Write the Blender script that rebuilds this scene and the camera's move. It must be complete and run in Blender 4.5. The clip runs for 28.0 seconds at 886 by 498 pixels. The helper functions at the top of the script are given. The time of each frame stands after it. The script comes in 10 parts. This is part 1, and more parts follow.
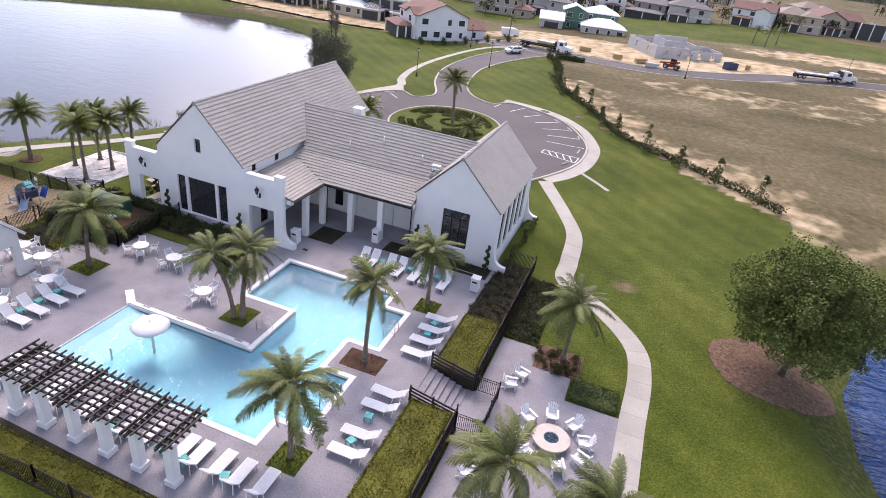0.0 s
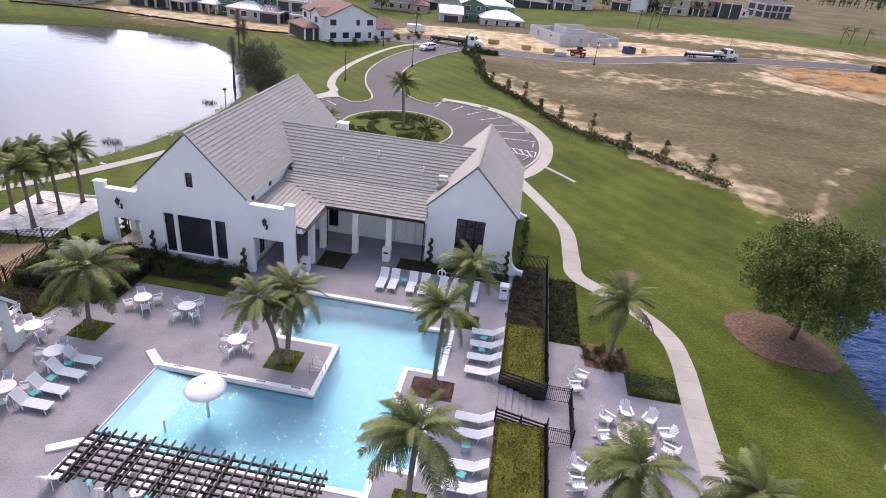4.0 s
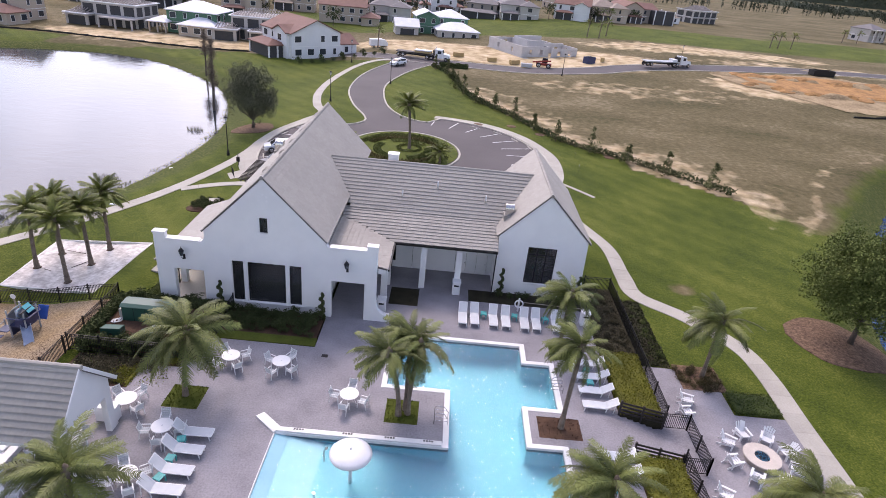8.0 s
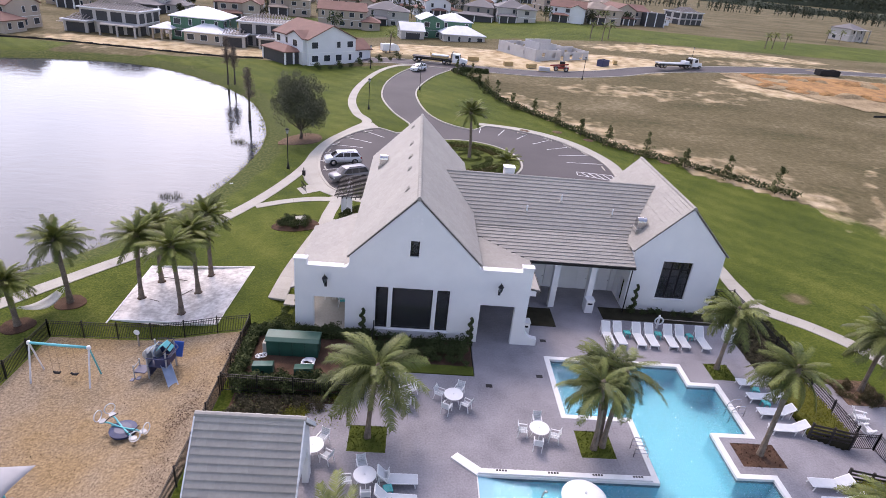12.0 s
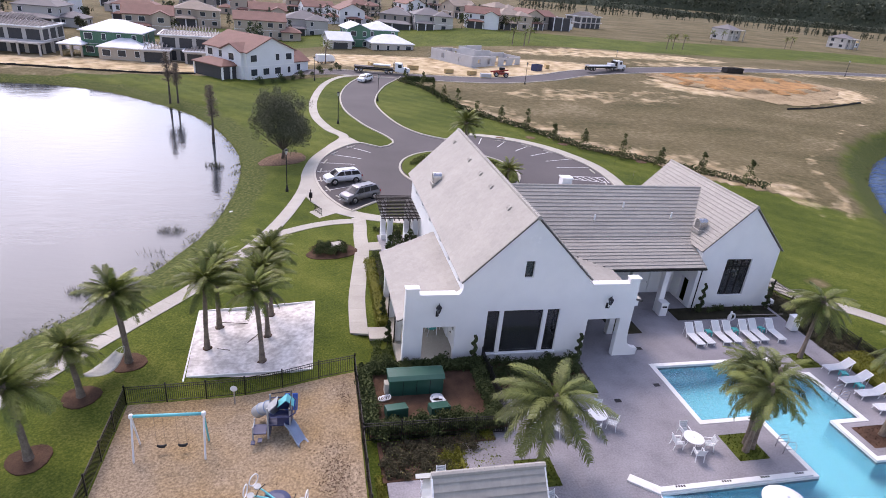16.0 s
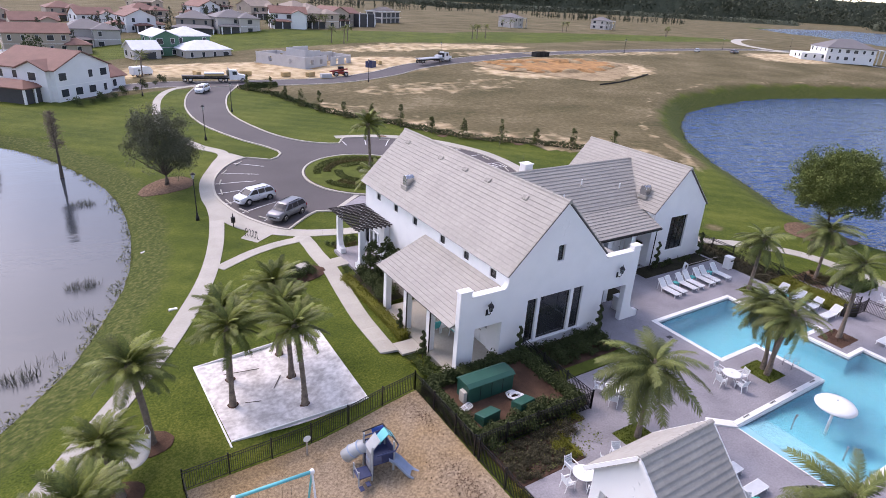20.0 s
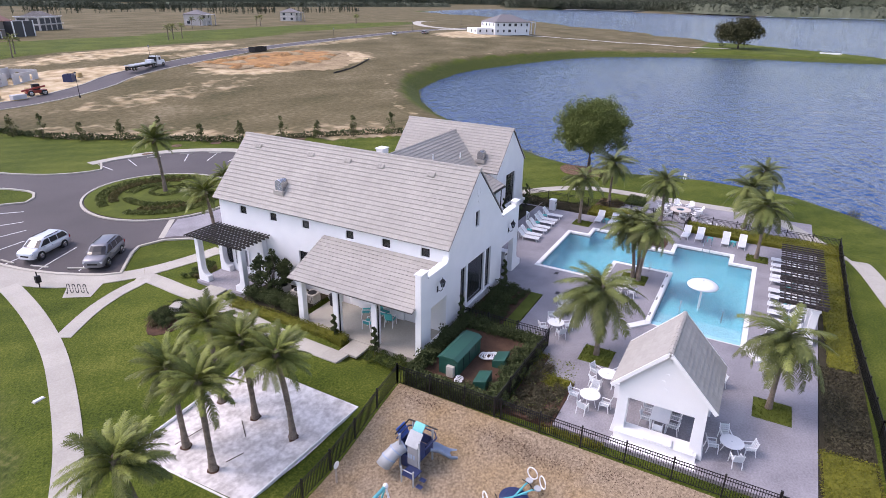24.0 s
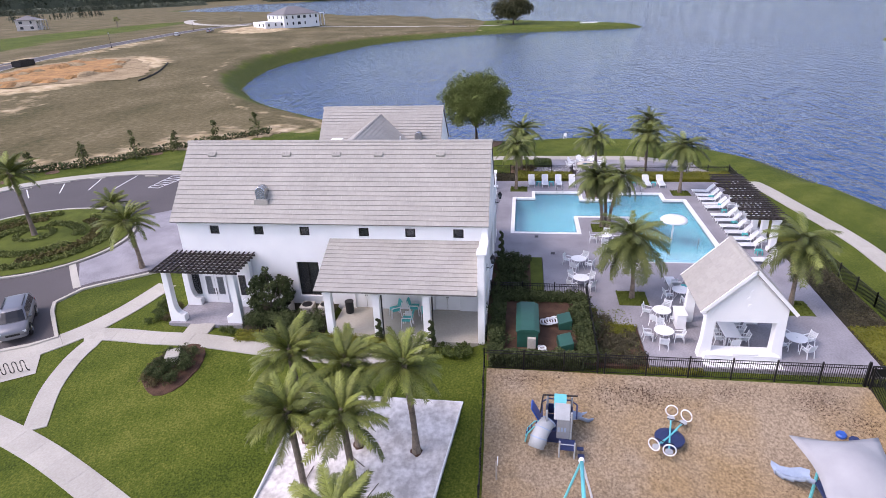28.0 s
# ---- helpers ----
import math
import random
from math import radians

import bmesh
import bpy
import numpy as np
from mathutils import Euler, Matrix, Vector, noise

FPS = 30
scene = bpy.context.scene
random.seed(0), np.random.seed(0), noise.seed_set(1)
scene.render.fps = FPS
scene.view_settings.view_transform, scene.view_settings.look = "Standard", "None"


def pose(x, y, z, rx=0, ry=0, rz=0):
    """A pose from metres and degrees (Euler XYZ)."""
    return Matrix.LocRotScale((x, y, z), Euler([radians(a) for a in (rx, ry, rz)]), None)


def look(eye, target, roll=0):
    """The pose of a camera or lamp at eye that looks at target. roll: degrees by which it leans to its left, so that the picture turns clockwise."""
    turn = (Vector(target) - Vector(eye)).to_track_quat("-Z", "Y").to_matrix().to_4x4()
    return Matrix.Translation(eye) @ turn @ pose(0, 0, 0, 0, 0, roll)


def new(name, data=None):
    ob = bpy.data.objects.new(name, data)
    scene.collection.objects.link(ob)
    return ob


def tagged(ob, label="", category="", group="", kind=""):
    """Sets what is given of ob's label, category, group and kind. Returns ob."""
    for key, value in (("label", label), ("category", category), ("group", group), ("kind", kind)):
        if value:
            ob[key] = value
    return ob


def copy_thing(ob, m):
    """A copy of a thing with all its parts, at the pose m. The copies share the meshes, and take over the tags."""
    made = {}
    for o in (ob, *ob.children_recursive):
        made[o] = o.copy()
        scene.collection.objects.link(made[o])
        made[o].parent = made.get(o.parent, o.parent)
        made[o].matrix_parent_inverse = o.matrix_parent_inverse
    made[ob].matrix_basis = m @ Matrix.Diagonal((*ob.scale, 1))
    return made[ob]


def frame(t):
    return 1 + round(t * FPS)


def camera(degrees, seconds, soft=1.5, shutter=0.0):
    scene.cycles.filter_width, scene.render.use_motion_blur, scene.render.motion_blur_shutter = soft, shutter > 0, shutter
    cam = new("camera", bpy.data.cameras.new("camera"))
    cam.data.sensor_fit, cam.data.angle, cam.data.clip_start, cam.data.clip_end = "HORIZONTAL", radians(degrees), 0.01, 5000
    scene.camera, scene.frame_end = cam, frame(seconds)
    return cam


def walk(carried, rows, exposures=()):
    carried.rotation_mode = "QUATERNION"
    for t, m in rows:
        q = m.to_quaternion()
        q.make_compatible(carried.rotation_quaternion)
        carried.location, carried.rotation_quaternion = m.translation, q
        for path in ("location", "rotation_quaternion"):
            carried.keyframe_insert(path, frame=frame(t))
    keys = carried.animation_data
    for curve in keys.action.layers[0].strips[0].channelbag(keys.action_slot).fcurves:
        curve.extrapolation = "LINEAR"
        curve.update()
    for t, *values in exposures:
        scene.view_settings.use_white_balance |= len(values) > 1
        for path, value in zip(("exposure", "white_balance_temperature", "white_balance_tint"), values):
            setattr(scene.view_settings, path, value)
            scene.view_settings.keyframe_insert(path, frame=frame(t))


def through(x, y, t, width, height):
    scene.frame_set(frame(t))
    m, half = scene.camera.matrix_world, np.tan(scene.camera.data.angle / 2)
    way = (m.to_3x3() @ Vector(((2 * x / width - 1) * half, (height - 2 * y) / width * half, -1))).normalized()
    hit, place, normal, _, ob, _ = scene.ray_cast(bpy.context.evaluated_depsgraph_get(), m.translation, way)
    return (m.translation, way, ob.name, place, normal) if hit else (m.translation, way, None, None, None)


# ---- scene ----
cam = camera(73.6, 28.0, 0.75)
METRES, EYE, TILT, LEAN, TURN = 93.75, 25.85, 0.76, -0.24, 17.7
ROWS = [
    (0.0, 0.0, 0.0, 0.0, 3.51, -29.47, -6.23),
    (0.5, -0.0139, 0.0007, -0.0001, 1.85, -29.39, -6.08),
    (1.0, -0.0281, 0.0021, -0.0004, 0.23, -29.31, -5.97),
    (1.5, -0.042, 0.0043, -0.0008, -1.34, -29.28, -5.84),
    (2.0, -0.0556, 0.007, -0.0012, -2.87, -29.25, -5.69),
    (2.5, -0.0692, 0.01, -0.0013, -4.36, -29.21, -5.55),
    (3.0, -0.0824, 0.0133, -0.0015, -5.79, -29.13, -5.36),
    (3.5, -0.0964, 0.017, -0.0019, -7.22, -28.98, -5.31),
    (5.5, -0.1514, 0.0358, 0.0002, -12.39, -28.33, -5.36),
    (6.0, -0.1664, 0.0409, 0.0012, -13.56, -28.14, -5.45),
    (6.5, -0.1811, 0.0465, 0.0019, -14.56, -27.95, -5.45),
    (7.0, -0.1963, 0.0521, 0.0027, -15.3, -27.77, -5.4),
    (7.5, -0.2121, 0.0586, 0.0027, -15.67, -27.62, -5.35),
    (8.0, -0.2273, 0.0661, 0.0026, -15.8, -27.54, -5.25),
    (8.5, -0.2427, 0.0738, 0.0018, -15.83, -27.48, -5.23),
    (9.0, -0.2578, 0.0821, 0.0005, -15.88, -27.45, -5.22),
    (9.5, -0.273, 0.0902, -0.0008, -15.91, -27.45, -5.16),
    (10.0, -0.2883, 0.0986, -0.0026, -15.99, -27.42, -5.08),
    (10.5, -0.304, 0.1068, -0.0043, -16.24, -27.38, -5.09),
    (11.0, -0.3195, 0.116, -0.006, -16.88, -27.29, -5.08),
    (11.5, -0.3352, 0.1251, -0.0071, -17.85, -27.19, -5.11),
    (12.0, -0.3515, 0.1341, -0.0083, -18.93, -27.05, -5.14),
    (12.5, -0.3682, 0.1431, -0.0097, -19.94, -26.87, -5.21),
    (14.5, -0.4327, 0.1801, -0.0138, -24.83, -26.12, -5.19),
    (15.0, -0.4484, 0.1908, -0.0153, -26.28, -25.95, -5.2),
    (15.5, -0.4642, 0.2016, -0.0166, -27.78, -25.77, -5.18),
    (16.0, -0.4795, 0.2127, -0.018, -29.44, -25.57, -5.12),
    (16.5, -0.4942, 0.2244, -0.0187, -31.34, -25.41, -4.98),
    (17.0, -0.5093, 0.2365, -0.0199, -33.45, -25.22, -4.93),
    (17.5, -0.5246, 0.2489, -0.0211, -35.65, -25.04, -4.83),
    (18.0, -0.5401, 0.2613, -0.0225, -37.93, -24.87, -4.72),
    (18.5, -0.555, 0.2738, -0.0246, -40.37, -24.72, -4.49),
    (19.0, -0.5691, 0.2868, -0.0271, -43.12, -24.53, -4.34),
    (19.5, -0.5818, 0.3011, -0.0292, -46.28, -24.35, -4.11),
    (20.0, -0.5934, 0.3164, -0.0303, -49.72, -24.23, -3.81),
    (20.5, -0.6052, 0.3328, -0.0321, -53.28, -24.04, -3.67),
    (21.0, -0.6158, 0.3485, -0.0338, -56.8, -23.89, -3.4),
    (21.5, -0.6254, 0.364, -0.0356, -60.37, -23.74, -3.14),
    (23.5, -0.6561, 0.425, -0.0401, -75.0, -23.5, -1.83),
    (24.0, -0.662, 0.4434, -0.0424, -79.01, -23.45, -1.56),
    (24.5, -0.6661, 0.4628, -0.0452, -82.82, -23.44, -1.27),
    (25.0, -0.6686, 0.4835, -0.0477, -86.66, -23.52, -0.94),
    (25.5, -0.6701, 0.5054, -0.0499, -90.82, -23.61, -0.67),
    (26.0, -0.6706, 0.5267, -0.0515, -94.93, -23.68, -0.35),
    (26.5, -0.6683, 0.5473, -0.053, -98.14, -23.76, 0.02),
    (27.0, -0.6641, 0.5675, -0.0543, -99.85, -23.81, 0.49),
    (27.5, -0.6581, 0.5878, -0.0559, -100.37, -23.91, 0.85),
    (28.0, -0.6515, 0.6079, -0.0573, -100.5, -24.07, 1.16),
]
walk(cam, [(t, pose(0, 0, EYE, TILT, LEAN, TURN) @ pose(METRES * x, METRES * y, METRES * z, 90 + pitch, roll, yaw)) for t, x, y, z, yaw, pitch, roll in ROWS],
     exposures=[(0.0, 0.59, 7850, 28), (6.0, 0.42, 7750, 28), (14.0, 0.46, 7550, 28), (28.0, 0.48, 7250, 28)])

# ---- light ----
SUN_FROM = Vector((-0.42, 0.91, 0.0)).normalized()
SUN_UP = radians(51)
world = bpy.data.worlds.new("world")
scene.world = world
world.use_nodes = True
wn = world.node_tree
sky = wn.nodes.new("ShaderNodeTexSky")
sky.sky_type, sky.sun_disc = "NISHITA", False
sky.sun_elevation, sky.sun_rotation = SUN_UP, math.atan2(SUN_FROM.x, SUN_FROM.y)
sky.air_density, sky.dust_density, sky.ozone_density = 1.0, 0.1, 4.0
# thin cloud over the blue, with a bright bank of it below the sun
to = wn.nodes.new("ShaderNodeTexCoord")
dot = wn.nodes.new("ShaderNodeVectorMath")
dot.operation = "DOT_PRODUCT"
dot.inputs[1].default_value = Vector((-0.44, 0.90, 0.0)).normalized() * math.cos(radians(42)) + Vector((0, 0, math.sin(radians(42))))
wn.links.new(to.outputs["Generated"], dot.inputs[0])
glow = wn.nodes.new("ShaderNodeMapRange")
glow.interpolation_type = "SMOOTHSTEP"
glow.inputs[1].default_value, glow.inputs[2].default_value, glow.inputs[3].default_value, glow.inputs[4].default_value = 0.62, 0.97, 0.0, 8.0
wn.links.new(dot.outputs["Value"], glow.inputs[0])
peak = wn.nodes.new("ShaderNodeMapRange")
peak.interpolation_type = "SMOOTHSTEP"
peak.inputs[1].default_value, peak.inputs[2].default_value, peak.inputs[3].default_value, peak.inputs[4].default_value = 0.82, 0.99, 0.0, 14.0
wn.links.new(dot.outputs["Value"], peak.inputs[0])
halo = wn.nodes.new("ShaderNodeMath")
halo.operation = "ADD"
wn.links.new(glow.outputs[0], halo.inputs[0])
wn.links.new(peak.outputs[0], halo.inputs[1])
veil = wn.nodes.new("ShaderNodeTexNoise")
veil.inputs["Scale"].default_value, veil.inputs["Detail"].default_value = 2.6, 6
wn.links.new(to.outputs["Generated"], veil.inputs["Vector"])
cloud = wn.nodes.new("ShaderNodeMapRange")
cloud.inputs[1].default_value, cloud.inputs[2].default_value, cloud.inputs[3].default_value, cloud.inputs[4].default_value = 0.45, 0.72, 0.30, 2.0
wn.links.new(veil.outputs[0], cloud.inputs[0])
both = wn.nodes.new("ShaderNodeMath")
both.operation = "ADD"
bank = wn.nodes.new("ShaderNodeMapRange")
bank.inputs[1].default_value, bank.inputs[2].default_value, bank.inputs[3].default_value, bank.inputs[4].default_value = 0.36, 0.66, 0.62, 1.12
wn.links.new(veil.outputs[0], bank.inputs[0])
uneven = wn.nodes.new("ShaderNodeMath")
uneven.operation = "MULTIPLY"
wn.links.new(halo.outputs[0], uneven.inputs[0])
wn.links.new(bank.outputs[0], uneven.inputs[1])
wn.links.new(uneven.outputs[0], both.inputs[0])
wn.links.new(cloud.outputs[0], both.inputs[1])
white = wn.nodes.new("ShaderNodeMix")
white.data_type, white.blend_type = "RGBA", "ADD"
white.inputs[0].default_value = 1.0
tint = wn.nodes.new("ShaderNodeVectorMath")
tint.operation = "SCALE"
tint.inputs[0].default_value = (0.93, 0.97, 1.06)
wn.links.new(both.outputs[0], tint.inputs["Scale"])
wn.links.new(sky.outputs[0], white.inputs[6])
wn.links.new(tint.outputs[0], white.inputs[7])
wn.links.new(white.outputs[2], wn.nodes["Background"].inputs[0])
wn.nodes["Background"].inputs[1].default_value = 0.18
sun = new("sun", bpy.data.lights.new("sun", "SUN"))
sun.data.energy, sun.data.angle, sun.data.color = 1.0, radians(12), (1.0, 0.95, 0.88)
sun.matrix_world = look(SUN_FROM * math.cos(SUN_UP) * 100 + Vector((0, 0, 100 * math.sin(SUN_UP))), (0, 0, 0))

# ---- tools ----
from mathutils.geometry import tessellate_polygon


class Shape:
    """Vertices and faces of one mesh."""

    def __init__(self):
        self.v, self.f = [], []

    def add(self, verts, faces):
        n = len(self.v)
        self.v += [tuple(p) for p in verts]
        self.f += [tuple(n + i for i in f) for f in faces]
        return self

    def box(self, x0, x1, y0, y1, z0, z1, m=None):
        v = [Vector((x, y, z)) for z in (z0, z1) for y in (y0, y1) for x in (x0, x1)]
        if m is not None:
            v = [m @ p for p in v]
        return self.add(v, [(0, 2, 3, 1), (4, 5, 7, 6), (0, 1, 5, 4), (2, 6, 7, 3), (0, 4, 6, 2), (1, 3, 7, 5)])

    def beam(self, a, b, w, h):
        """A bar of section w x h from a to b."""
        a, b = Vector(a), Vector(b)
        d = b - a
        q = d.to_track_quat("X", "Z").to_matrix().to_4x4()
        return self.box(0, d.length, -w / 2, w / 2, -h / 2, h / 2, Matrix.Translation(a) @ q)

    def cyl(self, a, b, r0, r1=None, n=10, caps=True):
        a, b = Vector(a), Vector(b)
        r1 = r0 if r1 is None else r1
        q = (b - a).to_track_quat("Z", "Y").to_matrix()
        v = []
        for p, r in ((a, r0), (b, r1)):
            v += [p + q @ Vector((r * math.cos(6.28319 * i / n), r * math.sin(6.28319 * i / n), 0)) for i in range(n)]
        f = [(i, (i + 1) % n, n + (i + 1) % n, n + i) for i in range(n)]
        if caps:
            f += [tuple(reversed(range(n))), tuple(range(n, 2 * n))]
        return self.add(v, f)

    def tube(self, pts, radii, n=8):
        pts = [Vector(p) for p in pts]
        if not isinstance(radii, (list, tuple)):
            radii = [radii] * len(pts)
        v, f = [], []
        for k, p in enumerate(pts):
            d = pts[min(k + 1, len(pts) - 1)] - pts[max(k - 1, 0)]
            q = d.to_track_quat("Z", "Y").to_matrix()
            v += [p + q @ Vector((radii[k] * math.cos(6.28319 * i / n), radii[k] * math.sin(6.28319 * i / n), 0)) for i in range(n)]
        for k in range(len(pts) - 1):
            f += [(k * n + i, k * n + (i + 1) % n, (k + 1) * n + (i + 1) % n, (k + 1) * n + i) for i in range(n)]
        f += [tuple(reversed(range(n))), tuple(range((len(pts) - 1) * n, len(pts) * n))]
        return self.add(v, f)

    def lathe(self, profile, n=16, at=(0, 0, 0)):
        v, f = [], []
        for r, z in profile:
            v += [(at[0] + r * math.cos(6.28319 * i / n), at[1] + r * math.sin(6.28319 * i / n), at[2] + z) for i in range(n)]
        for k in range(len(profile) - 1):
            f += [(k * n + i, k * n + (i + 1) % n, (k + 1) * n + (i + 1) % n, (k + 1) * n + i) for i in range(n)]
        f += [tuple(reversed(range(n))), tuple(range((len(profile) - 1) * n, len(profile) * n))]
        return self.add(v, f)

    def plate(self, outer, holes=(), z0=0.0, z1=0.1, m=None):
        """An outline with holes, from z0 to z1, then put at m."""
        loops = [[Vector((*p, 0)) for p in loop] for loop in (outer, *holes)]
        flat = [p for loop in loops for p in loop]
        n = len(flat)
        v = [Vector((p.x, p.y, z0)) for p in flat] + [Vector((p.x, p.y, z1)) for p in flat]
        f = []
        for a, b, c in tessellate_polygon(loops):
            up = (flat[b] - flat[a]).cross(flat[c] - flat[a]).z > 0
            a, b, c = (a, b, c) if up else (a, c, b)
            f += [(n + a, n + b, n + c), (a, c, b)]
        k = 0
        for j, loop in enumerate(loops):
            area = sum(loop[i - 1].x * loop[i].y - loop[i].x * loop[i - 1].y for i in range(len(loop)))
            ccw = (area > 0) == (j == 0)
            for i in range(len(loop)):
                a, b = k + i, k + (i + 1) % len(loop)
                f.append((a, b, n + b, n + a) if ccw else (b, a, n + a, n + b))
            k += len(loop)
        if m is not None:
            v = [m @ p for p in v]
        return self.add(v, f)

    def mesh(self, name, smooth=False):
        me = bpy.data.meshes.new(name)
        me.from_pydata(self.v, [], self.f)
        if smooth:
            me.polygons.foreach_set("use_smooth", [True] * len(me.polygons))
        me.update()
        return me


def link(name, shape, material, parent=None, label="", bevel=0.0, smooth=False, m=None):
    data = shape.mesh(name, smooth) if isinstance(shape, Shape) else shape
    if material is not None and not data.materials:
        data.materials.append(material)
    ob = new(name, data)
    if parent is not None:
        ob.parent = parent
    if m is not None:
        ob.matrix_basis = m
    if bevel:
        b = ob.modifiers.new("edge", "BEVEL")
        b.width, b.segments, b.limit_method = bevel, 2, "ANGLE"
    if label:
        tagged(ob, label)
    return ob


def part(name, shape, material, parent, label="", bevel=0.0, smooth=False, m=None):
    return link(name, shape, material, parent, label, bevel, smooth, m)


def thing(name, label, category, m=None, group=""):
    ob = new(name)
    ob.empty_display_size = 0.2
    if m is not None:
        ob.matrix_basis = m
    return tagged(ob, label, category, group)


def structure(name, shape, material, label="", category="", bevel=0.0, smooth=False):
    return tagged(link(name, shape, material, None, "", bevel, smooth), label, category, "", "structure")


def glide(pts, step=1.0, closed=False):
    """A smooth line through the points, about a step apart."""
    p = [Vector((*q[:2], 0)) for q in pts]
    n = len(p)
    out = []
    for i in range(n if closed else n - 1):
        a, b, c, d = (p[(i + k) % n] if closed else p[min(max(i + k, 0), n - 1)] for k in (-1, 0, 1, 2))
        cuts = max(1, int((c - b).length / step))
        for j in range(cuts):
            t = j / cuts
            out.append(0.5 * (2 * b + (c - a) * t + (2 * a - 5 * b + 4 * c - d) * t * t + (3 * b - a - 3 * c + d) * t ** 3))
    if not closed:
        out.append(p[-1])
    return [(q.x, q.y) for q in out]


def sides(line, width, closed=False):
    """The two edges of a strip along a line."""
    left, right = [], []
    n = len(line)
    for i in range(n):
        a = Vector(line[(i - 1) % n] if closed else line[max(i - 1, 0)])
        b = Vector(line[(i + 1) % n] if closed else line[min(i + 1, n - 1)])
        d = (b - a).normalized()
        left.append((line[i][0] - d.y * width / 2, line[i][1] + d.x * width / 2))
        right.append((line[i][0] + d.y * width / 2, line[i][1] - d.x * width / 2))
    return left, right


def inside(poly, x, y):
    hit = False
    for i in range(len(poly)):
        (ax, ay), (bx, by) = poly[i - 1], poly[i]
        if (ay > y) != (by > y) and x < (bx - ax) * (y - ay) / (by - ay) + ax:
            hit = not hit
    return hit


def gap_to(line, x, y, closed=True):
    best = 1e9
    for i in range(0 if closed else 1, len(line)):
        (ax, ay), (bx, by) = line[i - 1], line[i]
        dx, dy = bx - ax, by - ay
        t = max(0.0, min(1.0, ((x - ax) * dx + (y - ay) * dy) / (dx * dx + dy * dy + 1e-9)))
        best = min(best, (x - ax - t * dx) ** 2 + (y - ay - t * dy) ** 2)
    return math.sqrt(best)


def smooth(t):
    t = min(1.0, max(0.0, t))
    return t * t * (3 - 2 * t)


def lift(line, off):
    return [(x, y, ground_z(x, y) + off) for x, y in line]


def strip(left, right, off, depth):
    """A strip that follows the ground between two edges, depth thick."""
    s = Shape()
    a, b = lift(left, off), lift(right, off)
    low = lambda p: (p[0], p[1], p[2] - depth)
    n = len(a)
    v = a + b + [low(p) for p in a] + [low(p) for p in b]
    f = []
    for i in range(n - 1):
        f += [(i, n + i, n + i + 1, i + 1), (i, i + 1, 2 * n + i + 1, 2 * n + i), (n + i, 3 * n + i, 3 * n + i + 1, n + i + 1)]
    f += [(0, 2 * n, 3 * n, n), (n - 1, 2 * n - 1, 4 * n - 1, 3 * n - 1)]
    return s.add(v, f)


def drape(poly, off, step=2.0, holes=()):
    """A sheet over an outline that follows the ground."""
    loops = [[Vector((*p, 0)) for p in loop] for loop in (poly, *holes)]
    flat = [p for loop in loops for p in loop]
    bm = bmesh.new()
    vs = [bm.verts.new(p) for p in flat]
    for tri in tessellate_polygon(loops):
        try:
            bm.faces.new([vs[i] for i in tri])
        except ValueError:
            pass
    for axis in (0, 1):
        lo, hi = min(p[axis] for p in flat), max(p[axis] for p in flat)
        no = Vector((1, 0, 0)) if axis == 0 else Vector((0, 1, 0))
        for k in range(int(lo / step), int(hi / step) + 1):
            bmesh.ops.bisect_plane(bm, geom=bm.verts[:] + bm.edges[:] + bm.faces[:], plane_co=no * k * step, plane_no=no)
    bmesh.ops.recalc_face_normals(bm, faces=bm.faces[:])
    for v in bm.verts:
        v.co.z = ground_z(v.co.x, v.co.y) + off
    if sum(f.normal.z for f in bm.faces) < 0:
        bmesh.ops.reverse_faces(bm, faces=bm.faces[:])
    bm.verts.index_update()
    s = Shape().add([tuple(v.co) for v in bm.verts], [[v.index for v in f.verts] for f in bm.faces])
    bm.free()
    return s


def turn(x, y, z=0.0, deg=0.0):
    return pose(x, y, z, 0, 0, deg)

UP = Matrix.Rotation(radians(90), 4, "X")

